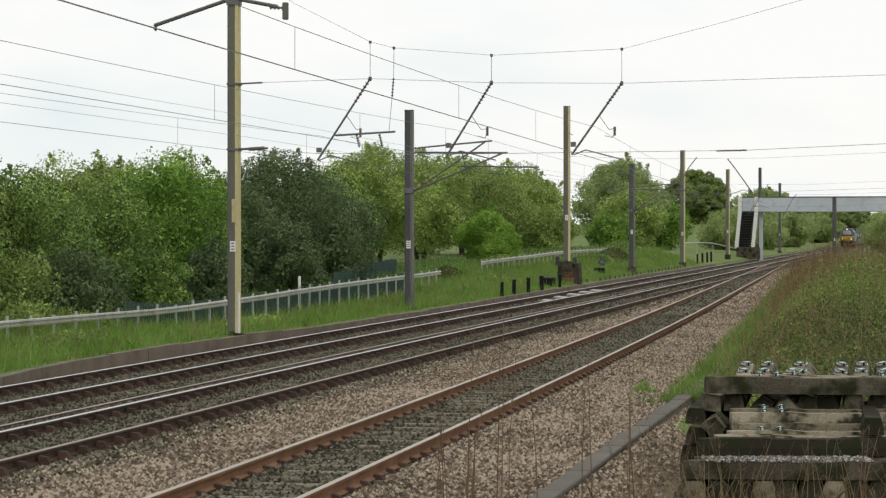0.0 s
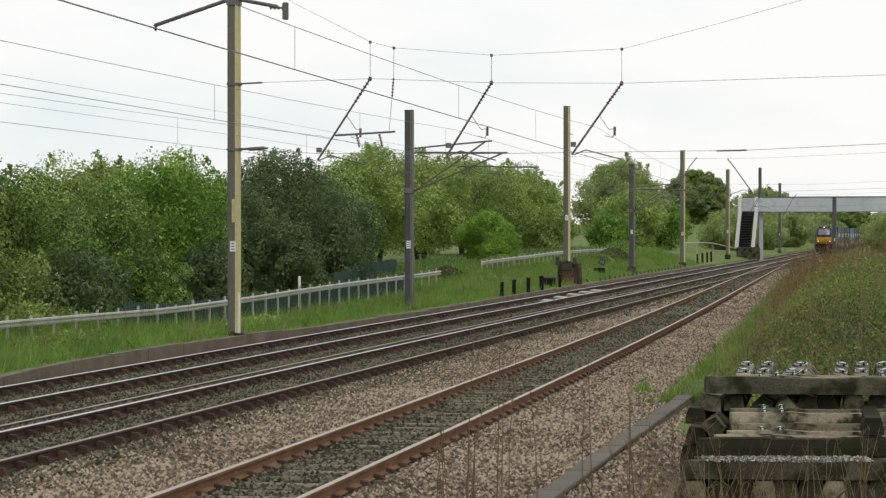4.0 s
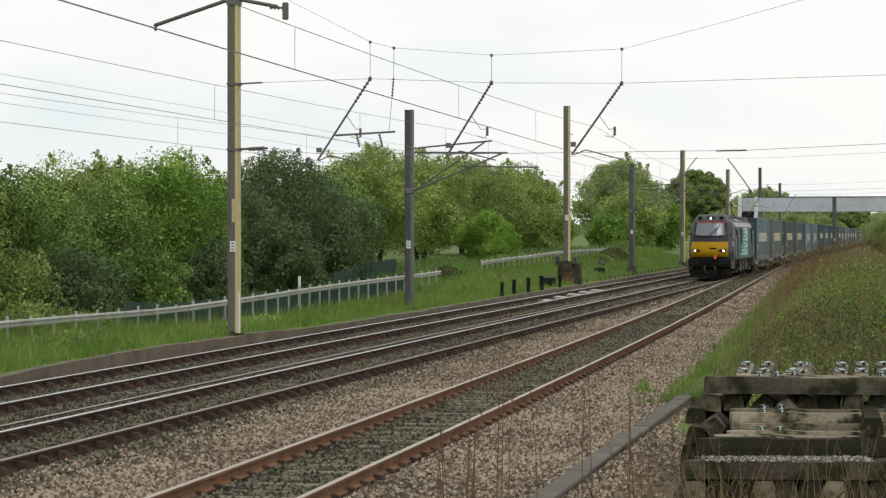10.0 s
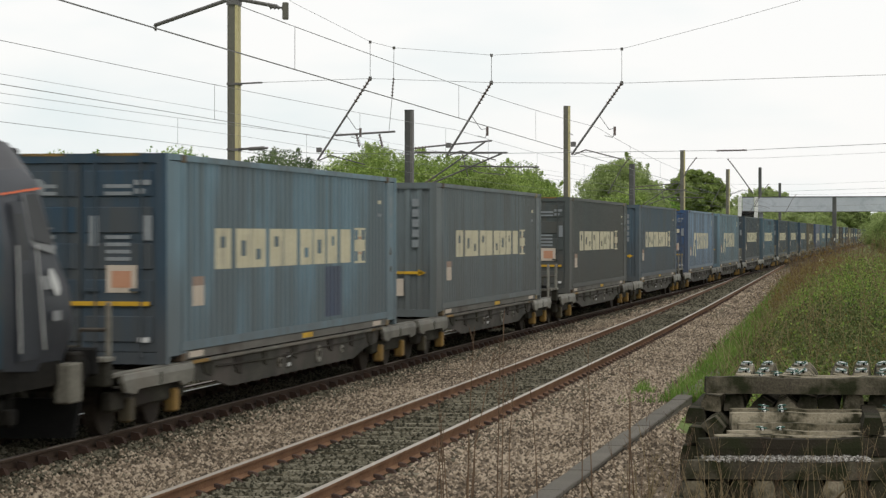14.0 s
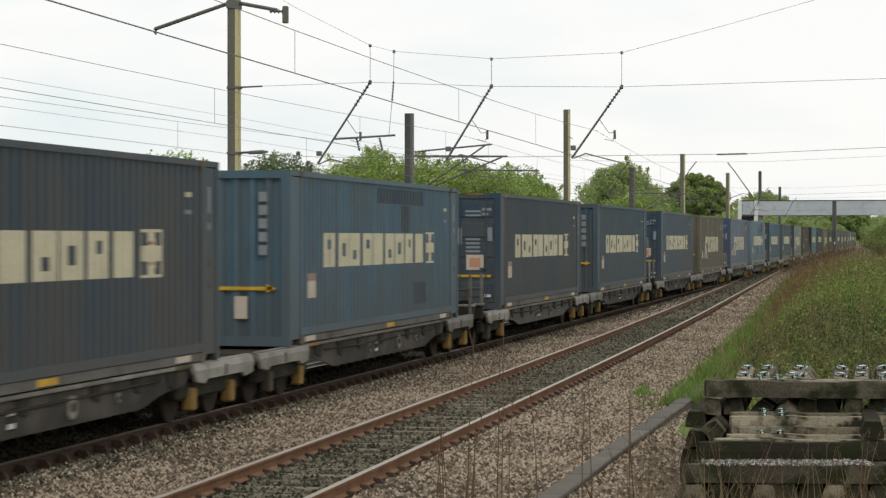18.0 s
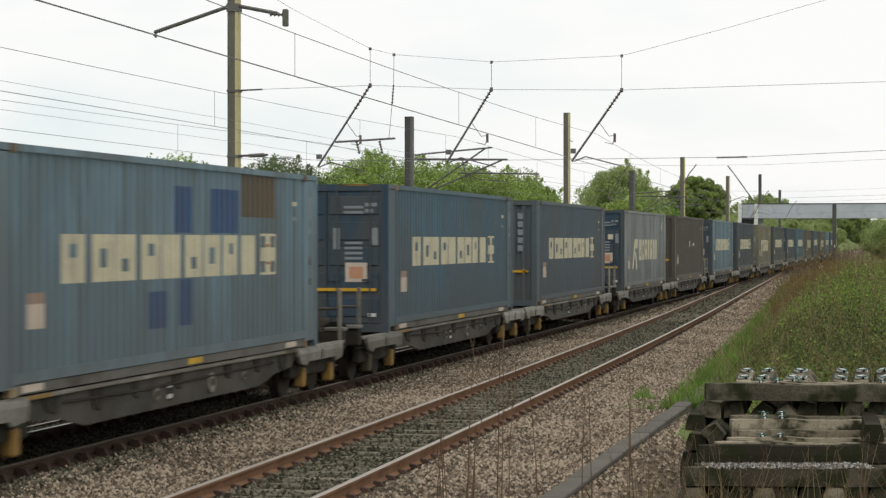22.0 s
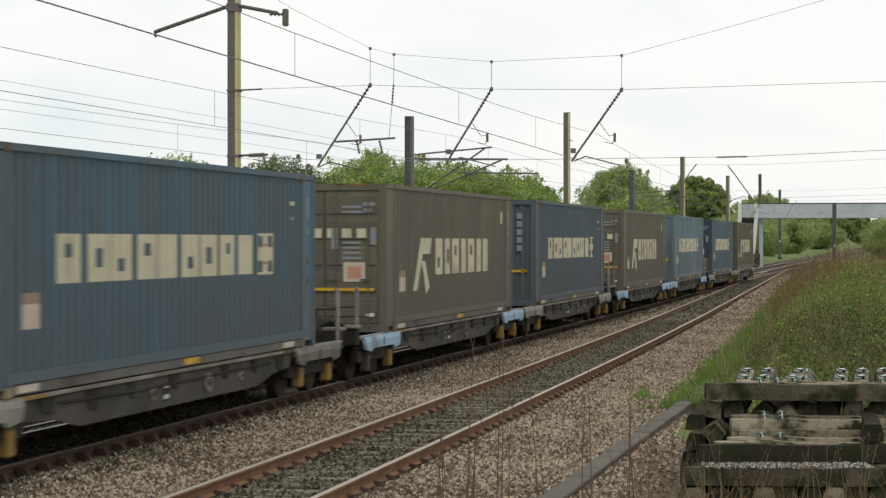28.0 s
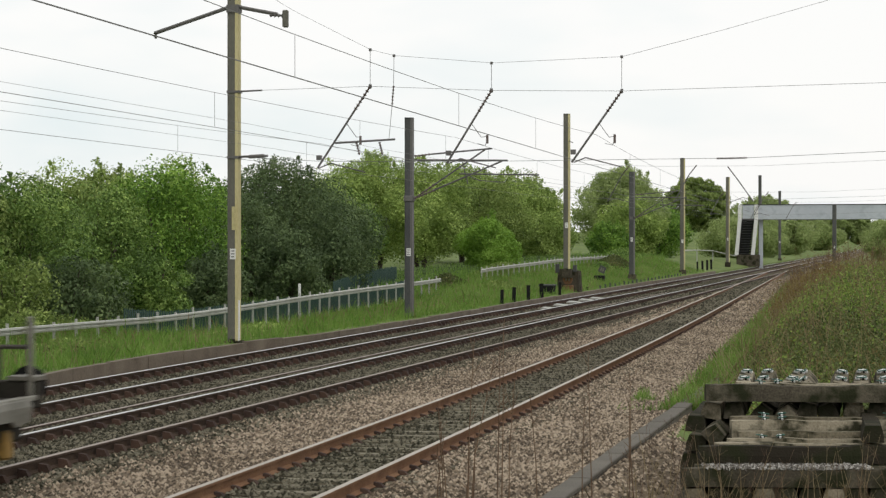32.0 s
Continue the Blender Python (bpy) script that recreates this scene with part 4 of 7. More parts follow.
def bogie_cover(s, y0, y1, mat):
    """A pale pressed-steel side cover, rounded over the top, with a notch cut out for the axle boxes."""
    b = Build()
    sl = b.slot(mat)
    sec = [(1.13, 0.86), (1.20, 0.855), (1.245, 0.82), (1.265, 0.75), (1.265, 0.0), (1.21, 0.0), (1.21, 0.72)]
    n = len(sec)
    foot = [(y0, 0.72), (y0 + 0.07, 0.60), (y0 + 0.45, 0.55), (y0 + 0.58, 0.61), (y1 - 0.60, 0.61), (y1 - 0.48, 0.54), (y1 - 0.07, 0.58), (y1, 0.72)]
    for y, z in foot:
        b.v += [Vector((s * x, y, z if q == 0.0 else q)) for x, q in sec]
    for i in range(len(foot) - 1):
        for k in range(n - 1):
            b.f.append([i * n + k, i * n + k + 1, (i + 1) * n + k + 1, (i + 1) * n + k])
            b.m.append(sl)
    m = (len(foot) - 1) * n
    b.f += [list(range(n)), list(range(m, m + n))]
    b.m += [sl, sl]
    return b


def wagon(lead, frame):
    """One platform; lead is True for the front half of a pair. Its origin is at the container's front end."""
    t = thing("container_wagon", Matrix.Identity(4), "grey low-platform container wagon with small yellow-boxed wheels" if frame is FRAME_GREY else "grey low-platform container wagon with pale blue bogie covers", "railway wagon", "container wagons")
    f0 = -2.05 if lead else -1.76
    f1 = BOX_LEN + (1.76 if lead else 2.05)
    B = BOX_LEN
    deck = Build().box(-0.35, 0.35, f0 + 0.1, f1 - 0.1, 0.50, 0.8, FRAME_DARK)
    for y in np.arange(2.2, B - 1, 2.3):
        deck.box(-1.05, 1.05, y - 0.08, y + 0.08, 0.60, 0.78, FRAME_DARK)
    deck.box(-1.12, 1.12, f0, f0 + 1.5, 0.74, 0.82, FRAME_DARK).box(-1.12, 1.12, f1 - 1.5, f1, 0.74, 0.82, FRAME_DARK)
    part("deck_frame", deck, t)
    for s in (-1, 1):
        lo, hi = min(s * 1.13, s * 1.17), max(s * 1.13, s * 1.17)
        side = part("side_sill", Build().prism([(1.0, 0.80), (B - 1.0, 0.80), (B - 1.35, 0.56), (B - 2.3, 0.50), (B - 3.1, 0.36), (3.1, 0.36), (2.3, 0.50), (1.35, 0.56)], 0, lo, hi, FRAME_GREY), t)
        part("deck_edge", Build().box(min(s * 1.16, s * 1.225), max(s * 1.16, s * 1.225), f0 + 0.1, f1 - 0.1, 0.80, 0.858, FRAME_PALE, 0.01), t)
        # dark pockets, brackets and pipes hung on the sill
        rp = random.Random(5 + s)
        for y in (2.0, 3.5, 4.9, 6.6, 8.9, 10.4, 11.8):
            w, z0 = rp.uniform(0.14, 0.30), rp.uniform(0.48, 0.60)
            part("sill_pocket", Build().prism([(y - w, 0.79), (y + w, 0.79), (y + w * 0.6, z0), (y - w * 0.5, z0 + 0.05)], 0, min(s * 1.168, s * 1.19), max(s * 1.168, s * 1.19), FRAME_DARK), side)
        for y, r in ((5.7, 0.10), (8.1, 0.15), (9.7, 0.07)):
            part("brake_wheel", Build().tube((s * 1.15, y, 0.58), (s * 1.20, y, 0.58), r, FRAME_PALE, 12).tube((s * 1.19, y, 0.58), (s * 1.215, y, 0.58), r * 0.4, FRAME_DARK, 8), side)
        part("data_panel", Build().box(min(s * 1.166, s * 1.174), max(s * 1.166, s * 1.174), 6.15, 6.42, 0.44, 0.70, FRAME_DARK).box(min(s * 1.172, s * 1.178), max(s * 1.172, s * 1.178), 6.19, 6.38, 0.47, 0.53, HANDRAIL).box(min(s * 1.172, s * 1.178), max(s * 1.172, s * 1.178), 6.19, 6.38, 0.62, 0.66, HANDRAIL), side)
        part("brake_pipe", Build().line([(s * 1.185, 2.4, 0.70), (s * 1.185, 5.2, 0.66), (s * 1.185, 8.6, 0.68), (s * 1.185, B - 2.4, 0.70)], 0.02, FRAME_DARK, 5), side)
        for y in (1.15, B - 1.9):
            part("yellow_marker", Build().box(min(s * 1.222, s * 1.232), max(s * 1.222, s * 1.232), y, y + 0.75, 0.805, 0.853, AXLE_YELLOW), side)
    for yc, a, c in (((-0.3, f0 + 0.35, 1.15), (B - 0.05, B - 1.15, f1 - 0.04)) if lead else ((0.05, f0 + 0.04, 1.15), (B + 0.3, B - 1.15, f1 - 0.35))):
        for s in (-1, 1):
            cov = part("bogie_cover", bogie_cover(s, a, c, FRAME_PALE if frame is FRAME_GREY else frame), t, "pale grey bogie side cover" if frame is FRAME_GREY else "pale blue bogie side cover")
            part("cover_rib", Build().box(min(s * 1.262, s * 1.274), max(s * 1.262, s * 1.274), (a + c) / 2 - 0.02, (a + c) / 2 + 0.02, 0.62, 0.78, FRAME_DARK), cov)
        bogie(t, yc, 1.8, 0.365, FRAME_DARK, 0.98)
    end_y = f0 if lead else f1
    sg = -1 if lead else 1
    part("headstock", Build().box(-1.2, 1.2, end_y - 0.12, end_y + 0.12, 0.70, 1.02, FRAME_DARK, 0.02), t)
    for s in (-1, 1):
        part("buffer", Build().tube((s * 0.875, end_y, 0.95), (s * 0.875, end_y + sg * 0.45, 0.95), 0.09, BLACK, 10).tube((s * 0.875, end_y + sg * 0.42, 0.95), (s * 0.875, end_y + sg * 0.5, 0.95), 0.22, BLACK, 14), t)
        part("end_stanchion", Build().box(s * 1.14 - 0.035, s * 1.14 + 0.035, end_y - sg * 0.12 - 0.035, end_y - sg * 0.12 + 0.035, 0.82, 1.78, FRAME_PALE, 0.02), t, "pale upright end stanchion")
        part("end_rail", Build().line([(s * 1.1, end_y - sg * 0.12, 1.42), (s * 0.75, end_y - sg * 0.12, 1.42), (s * 0.75, end_y - sg * 0.12, 1.0)], 0.028, FRAME_GREY, 6), t)
        part("end_step", Build().box(min(s * 0.85, s * 1.22), max(s * 0.85, s * 1.22), end_y + sg * 0.02 - 0.16, end_y + sg * 0.02 + 0.16, 1.02, 1.08, FRAME_PALE, 0.01), t)
    part("coupling", Build().box(-0.06, 0.06, min(end_y, end_y + sg * 0.5), max(end_y, end_y + sg * 0.5), 0.85, 1.0, BLACK), t)
    part("brake_cylinder", Build().tube((-0.5, end_y - sg * 0.9, 1.0), (0.4, end_y - sg * 0.9, 1.0), 0.18, FRAME_DARK, 12).box(-0.9, -0.55, end_y - sg * 0.9 - 0.2, end_y - sg * 0.9 + 0.2, 0.82, 1.25, UNDER_PALE, 0.02), t)
    if lead:
        part("drawbar", Build().box(-0.1, 0.1, f1 - 0.3, f1 + 0.3, 0.6, 0.75, BLACK), t)
    return t


# ---- containers ----
DULL_MARK = ramp_mat("dull_grey_markings", [(0.17, 0.19, 0.20), (0.27, 0.29, 0.30)], 0.7, scale=2, fine=20, bump=0.05)
CREAM = ramp_mat("cream_markings", [(0.46, 0.425, 0.30), (0.60, 0.56, 0.41)], 0.7, scale=2, fine=20, bump=0.05, stain=(0.36, 0.33, 0.27), stain_at=0.62)
LABEL = ramp_mat("pale_label", [(0.45, 0.38, 0.30), (0.55, 0.48, 0.40)], 0.7, bump=0)
LABEL_RED = ramp_mat("reddish_label_bars", [(0.45, 0.22, 0.13), (0.5, 0.27, 0.17)], 0.7, bump=0)
SILL_GRIME = ramp_mat("grimy_bottom_rail", [(0.075, 0.072, 0.062), (0.115, 0.11, 0.095), (0.16, 0.152, 0.13)], 0.75, scale=1.0, fine=12, bump=0.1, stain=(0.06, 0.05, 0.04), stain_at=0.58)
CASTING = ramp_mat("rusty_corner_casting", [(0.07, 0.05, 0.035), (0.16, 0.12, 0.07), (0.26, 0.21, 0.12)], 0.8, scale=6, fine=30, bump=0.2, per_object=0.4)
LABEL_FADED = ramp_mat("faded_red_label_head", [(0.26, 0.19, 0.15), (0.33, 0.24, 0.19)], 0.7, bump=0)
BOX_YELLOW = ramp_mat("yellow_bar", [(0.50, 0.30, 0.02), (0.6, 0.36, 0.03)], 0.7, bump=0, scale=4, fine=20, stain=(0.2, 0.14, 0.05), stain_at=0.6)


def box_paint(name, c, grime=(0.09, 0.085, 0.075)):
    lo, hi = tuple(v * 0.92 for v in c), tuple(v * 1.38 for v in c)
    m = ramp_mat(name, [lo, tuple(v * 1.1 for v in c), hi], 0.6, scale=0.5, fine=5, bump=0.05, stretch=(1, 1, 0.35), stain=tuple((a + b) / 2 for a, b in zip(c, grime)), stain_at=0.54, stain_scale=0.55, spec=0.35, shift=True, streak=tuple(0.45 * a + 0.55 * b for a, b in zip(c, (0.085, 0.078, 0.062))))
    # a ragged film of brown track dust, thickest on the lower walls, that strays high up in places
    n, l = m.node_tree.nodes, m.node_tree.links
    b = n["Principled BSDF"]
    co = n.new("ShaderNodeTexCoord")
    sep = n.new("ShaderNodeSeparateXYZ")
    l.new(co.outputs["Object"], sep.inputs[0])
    oi = n.new("ShaderNodeObjectInfo")
    mv = n.new("ShaderNodeMapping")
    mv.inputs["Scale"].default_value = (1.2, 1.2, 0.5)
    sh = n.new("ShaderNodeMath")
    sh.operation = "MULTIPLY"
    sh.inputs[1].default_value = 30.0
    l.new(oi.outputs["Random"], sh.inputs[0])
    l.new(sh.outputs[0], mv.inputs["Location"])
    l.new(co.outputs["Object"], mv.inputs["Vector"])
    ns = n.new("ShaderNodeTexNoise")
    ns.inputs["Scale"].default_value, ns.inputs["Detail"].default_value = 0.8, 9
    l.new(mv.outputs["Vector"], ns.inputs["Vector"])
    k = n.new("ShaderNodeMath")
    k.operation = "MULTIPLY_ADD"
    k.inputs[1].default_value = 3.4
    l.new(ns.outputs["Fac"], k.inputs[0])
    neg = n.new("ShaderNodeMath")
    neg.operation = "MULTIPLY_ADD"
    neg.inputs[1].default_value, neg.inputs[2].default_value = -0.62, -0.55
    l.new(sep.outputs["Z"], neg.inputs[0])
    l.new(neg.outputs[0], k.inputs[2])
    k.use_clamp = True
    am = n.new("ShaderNodeMath")
    am.operation = "MULTIPLY"
    am.inputs[1].default_value = 0.62
    l.new(k.outputs[0], am.inputs[0])
    mx = n.new("ShaderNodeMix")
    mx.data_type = "RGBA"
    src = b.inputs["Base Color"].links[0].from_socket
    l.new(am.outputs[0], mx.inputs["Factor"])
    l.new(src, mx.inputs["A"])
    mx.inputs["B"].default_value = tuple(0.35 * v + 0.65 * g for v, g in zip(c, (0.088, 0.080, 0.066))) + (1,)
    l.new(mx.outputs["Result"], b.inputs["Base Color"])
    return m


PAINTS = {
    "navy": box_paint("container_navy", (0.036, 0.070, 0.096)),
    "steel": box_paint("container_steel_blue", (0.058, 0.088, 0.112)),
    "ink": box_paint("container_ink_blue", (0.036, 0.053, 0.068)),
    "umber": box_paint("container_umber", (0.100, 0.076, 0.046)),
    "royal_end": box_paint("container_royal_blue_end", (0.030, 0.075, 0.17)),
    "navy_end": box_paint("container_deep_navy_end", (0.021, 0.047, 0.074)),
    "sky": box_paint("container_weathered_sky_blue", (0.122, 0.190, 0.228)),
    "blue": box_paint("container_blue", (0.057, 0.112, 0.150)),
    "pale": box_paint("container_faded_blue", (0.112, 0.138, 0.145)),
    "slate": box_paint("container_slate", (0.056, 0.066, 0.064)),
    "bright": box_paint("container_bright_blue", (0.15, 0.22, 0.30)),
    "royal": box_paint("container_faded_lavender_blue", (0.135, 0.160, 0.215)),
    "tan": box_paint("container_tan", (0.115, 0.102, 0.072)),
    "straw": box_paint("container_straw", (0.16, 0.145, 0.095)),
    "brown": box_paint("container_brown", (0.062, 0.054, 0.042)),
    "greygreen": box_paint("container_grey_green", (0.190, 0.210, 0.212)),
}


def corrugated(x_of, y0, y1, z0, z1, pitch, depth, mat, flip):
    """A ribbed steel wall along y (or x for ends), as one strip."""
    n = max(2, int(round((y1 - y0) / pitch)))
    p, b = (y1 - y0) / n, Build()
    pts = []
    for i in range(n):
        a = y0 + i * p
        pts += [(a, 0), (a + 0.34 * p, 0), (a + 0.46 * p, -depth), (a + 0.88 * p, -depth)]
    pts.append((y1, 0))
    for a, d in pts:
        for z in (z0, z1):
            b.v.append(Vector((x_of + flip * d, a, z)))
    s = b.slot(mat)
    for i in range(len(pts) - 1):
        b.f.append((2 * i, 2 * i + 2, 2 * i + 3, 2 * i + 1))
        b.m.append(s)
    return b


RIB_N = int(round((BOX_LEN - 1.6) / 0.26))
RIB_P, RIB_D = (BOX_LEN - 1.6) / RIB_N, 0.052


def ribbed_paint(b, rects, mat, lift=0.0025):
    """Paint on a long wall: thin skins over rectangles (y0, y1, z0, z1) that follow its ribs."""
    sl = b.slot(mat)
    for y0, y1, z0, z1 in rects:
        ys = {y0, y1}
        for i in range(int((y0 - 0.8) / RIB_P) - 1, int((y1 - 0.8) / RIB_P) + 2):
            ys |= {0.8 + RIB_P * (i + f) for f in (0, 0.34, 0.46, 0.88)}
        k = len(b.v)
        row = [y for y in sorted(ys) if y0 <= y <= y1]
        for y in row:
            d = float(np.interp(((y - 0.8) / RIB_P) % 1.0, (0, 0.34, 0.46, 0.88, 1.0), (0, 0, -RIB_D, -RIB_D, 0)))
            b.v += [Vector((1.235 + d + lift, y, z0)), Vector((1.235 + d + lift, y, z1))]
        for i in range(len(row) - 1):
            b.f.append([k + 2 * i, k + 2 * i + 2, k + 2 * i + 3, k + 2 * i + 1])
            b.m.append(sl)
    return b


def word_block(a, p, z0, z1, fill=0.84, cut=0):
    """One plain slotted block of a row that stands for a lettered name, as rectangles."""
    h, w = z1 - z0, p * fill
    a = a + 0.06 * p

    def q(u0, u1, v0, v1):
        return a + w * u0, a + w * u1, z0 + h * v0, z0 + h * v1
    # plain blocks, each with one small slot or none
    if cut == 3:
        return (q(0, 0.92, 0, 1),)
    lo, hi = ((0.30, 0.70), (0.52, 0.80), (0.20, 0.48))[cut]
    return q(0, 0.35, 0, 1), q(0.67, 1, 0, 1), q(0.35, 0.67, 0, lo), q(0.35, 0.67, hi, 1)


def container(style, paint, doors, label):
    """A 45-foot container, its origin at the middle of its front end's foot."""
    t = thing("freight_container", Matrix.Identity(4), label, "container", "freight containers")
    c, side_c = PAINTS[paint], PAINTS[paint]
    H = 2.896
    for s in (1, -1):
        part("side_wall", corrugated(s * 1.235, 0.80, BOX_LEN - 0.80, 0.27, H - 0.08, 0.26, RIB_D, c, s), t)
        fr = Build()
        fr.box(min(s * 1.13, s * 1.243), max(s * 1.13, s * 1.243), 0, BOX_LEN, H - 0.085, H, c)
        fr.box(min(s * 1.13, s * 1.25), max(s * 1.13, s * 1.25), 0.62, BOX_LEN - 0.62, 0.15, 0.27, c)
        fr.prism([(0.85, 0.02), (BOX_LEN - 0.85, 0.02), (BOX_LEN - 0.85, 0.14), (0.85, 0.14)], 0, min(s * 1.10, s * 1.236), max(s * 1.10, s * 1.236), SILL_GRIME)
        for y0, y1 in ((0.0, 0.14), (0.68, 0.80), (BOX_LEN - 0.80, BOX_LEN - 0.68), (BOX_LEN - 0.14, BOX_LEN)):
            fr.box(min(s * 1.12, s * 1.252), max(s * 1.12, s * 1.252), y0, y1, 0.0, H, c)
        for y0, y1 in ((0.14, 0.68), (BOX_LEN - 0.68, BOX_LEN - 0.14)):
            fr.box(min(s * 1.20, s * 1.236), max(s * 1.20, s * 1.236), y0, y1, 0.10, H - 0.1, c)
        part("side_frame", fr, t)
        for y in (0.74, BOX_LEN - 0.74):
            for z in (0.0, H - 0.118):
                part("corner_casting", Build().box(min(s * 1.10, s * 1.256), max(s * 1.10, s * 1.256), y - 0.09, y + 0.09, z, z + 0.12, CASTING, 0.01), t)
        for y in (1.0, 6.9, BOX_LEN - 1.9):
            part("sill_patch", Build().box(min(s * 1.234, s * 1.242), max(s * 1.234, s * 1.242), y, y + 0.62, 0.04, 0.125, BOX_YELLOW if 5 < y < 9 else LABEL), t)
    part("roof", Build().box(-1.2, 1.2, 0.02, BOX_LEN - 0.02, H - 0.05, H - 0.015, c), t)
    part("floor_frame", Build().box(-1.18, 1.18, 0.05, BOX_LEN - 0.05, 0.05, 0.16, UNDER), t)

    def end(y, sg, with_doors):
        b = Build()
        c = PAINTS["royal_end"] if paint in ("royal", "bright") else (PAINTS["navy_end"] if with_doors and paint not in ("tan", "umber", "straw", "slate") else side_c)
        for s in (-1, 1):
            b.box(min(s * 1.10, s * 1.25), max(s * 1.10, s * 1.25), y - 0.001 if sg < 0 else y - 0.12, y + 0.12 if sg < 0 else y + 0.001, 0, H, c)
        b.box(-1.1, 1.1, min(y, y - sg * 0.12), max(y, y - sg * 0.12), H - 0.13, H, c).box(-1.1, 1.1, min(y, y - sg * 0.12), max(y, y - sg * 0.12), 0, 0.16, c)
        f = part("end_frame", b, t)
        if sg < 0 and with_doors:
            for xx in (-0.55, 0.55):
                part("hazard_patch", Build().box(xx - 0.32, xx + 0.32, y - 0.006, y + 0.05, H - 0.035, H + 0.004, AXLE_YELLOW), f)
        if with_doors:
            for s in (-1, 1):
                d = Build()
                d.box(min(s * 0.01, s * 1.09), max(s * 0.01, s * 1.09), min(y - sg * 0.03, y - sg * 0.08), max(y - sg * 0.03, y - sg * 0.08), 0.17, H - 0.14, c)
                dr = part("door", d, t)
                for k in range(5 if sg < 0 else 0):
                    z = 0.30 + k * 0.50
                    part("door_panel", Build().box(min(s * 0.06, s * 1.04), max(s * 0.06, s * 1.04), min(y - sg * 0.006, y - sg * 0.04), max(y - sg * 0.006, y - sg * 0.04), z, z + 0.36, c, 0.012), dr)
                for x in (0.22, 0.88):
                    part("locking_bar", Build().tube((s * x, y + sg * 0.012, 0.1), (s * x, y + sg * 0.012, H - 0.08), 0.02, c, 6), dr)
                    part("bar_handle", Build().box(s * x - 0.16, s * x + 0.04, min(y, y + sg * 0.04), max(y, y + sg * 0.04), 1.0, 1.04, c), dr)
                for z, w, k in ((2.42, 0.40, 2), (1.72, 0.36, 4), (1.15, 0.2, 1)):
                    for q in range(k):
                        part("text_bar", Build().box(s * 0.55 - w / 2, s * 0.55 + w / 2, min(y, y + sg * 0.004) - 0.0, max(y, y + sg * 0.004) + 0.0, z - q * 0.10, z - q * 0.10 + 0.05, DULL_MARK), dr)
                if s > 0:
                    pl = part("door_label", Build().box(0.38, 0.82, min(y, y + sg * 0.006), max(y, y + sg * 0.006), 0.98, 1.36, LABEL), dr)
                    part("label_bar", Build().box(0.46, 0.74, min(y, y + sg * 0.010), max(y, y + sg * 0.010), 1.05, 1.28, LABEL_RED), pl)
            if sg < 0:
                f0y, f1y = y - 0.004, y
                part("round_plate", Build().tube((-0.62, y - 0.002, 2.44), (-0.62, y - 0.012, 2.44), 0.11, DULL_MARK, 14), f)
                part("warning_triangle", Build().prism([(-1.0, 2.36), (-0.78, 2.36), (-0.89, 2.55)], 1, y - 0.008, y, BOX_YELLOW), f)
                for xx, zz, ww, hh, mm in ((0.90, 2.46, 0.24, 0.07, DULL_MARK), (0.86, 2.34, 0.16, 0.07, DULL_MARK), (0.98, 1.70, 0.12, 0.34, DULL_MARK), (0.20, 1.62, 0.13, 0.42, DULL_MARK), (-0.6, 1.58, 0.5, 0.05, DULL_MARK), (-0.62, 1.02, 0.2, 0.26, LABEL_FADED), (-0.9, 0.98, 0.15, 0.3, DULL_MARK), (0.92, 0.30, 0.16, 0.07, HANDRAIL)):
                    part("small_plate", Build().box(xx - ww / 2, xx + ww / 2, f0y - 0.004, f1y, zz, zz + hh, mm), f)
            if style == "r" and sg < 0:
                for k in range(5):
                    part("marking_block", Build().box(-0.55 + 0.3 * k, -0.36 + 0.3 * k, y - 0.006, y, 1.84, 2.02, CREAM), f)
            part("yellow_bar", Build().box(-1.0, 1.0, min(y - sg * 0.01, y + sg * 0.012), max(y - sg * 0.01, y + sg * 0.012), 0.80, 0.86, BOX_YELLOW), f)
        else:
            cw = corrugated(0, -1.1, 1.1, 0.16, H - 0.13, 0.28, 0.045, c, 1)
            cw.v = [Vector((v.y, y - sg * 0.03 + sg * v.x, v.z)) for v in cw.v]
            part("end_wall", cw, t)
            part("yellow_bar", Build().box(-0.95, 0.95, min(y - sg * 0.03, y - sg * 0.005), max(y - sg * 0.03, y - sg * 0.005), 0.92, 0.98, BOX_YELLOW).prism([(0.85, 0.88), (1.02, 0.95), (0.85, 1.02)], 1, min(y - sg * 0.03, y - sg * 0.005), max(y - sg * 0.03, y - sg * 0.005), BOX_YELLOW), f)
            if style == "c":
                part("end_label", Build().box(0.30, 0.52, min(y - sg * 0.03, y - sg * 0.002), max(y - sg * 0.03, y - sg * 0.002), 0.45, 0.82, LABEL), f)
            if style == "r" and sg < 0:
                part("slanted_emblem", Build().prism([(-0.55, 1.2), (-0.3, 1.2), (-0.1, 1.75), (0.35, 1.8), (0.4, 2.0), (-0.25, 2.0)], 1, y - 0.012, y + 0.02, CREAM), f)
            for q in range(5):
                part("text_bar", Build().box(0.72, 0.86, min(y - sg * 0.03, y - sg * 0.003), max(y - sg * 0.03, y - sg * 0.003), 1.5 + 0.22 * q, 1.66 + 0.22 * q, DULL_MARK), f)
    end(0.0, -1, doors)
    end(BOX_LEN, 1, not doors)
    # markings on the long side towards the near line
    x0, x1 = 1.2355, 1.2385

    def paint_on(pname, mat, *rects):
        part(pname, ribbed_paint(Build(), rects, mat), t)

    def mark(pname, mat, *outlines):
        bb = Build()
        for o in outlines:
            bb.prism(o, 0, x0, x1, mat)
        part(pname, bb, t)
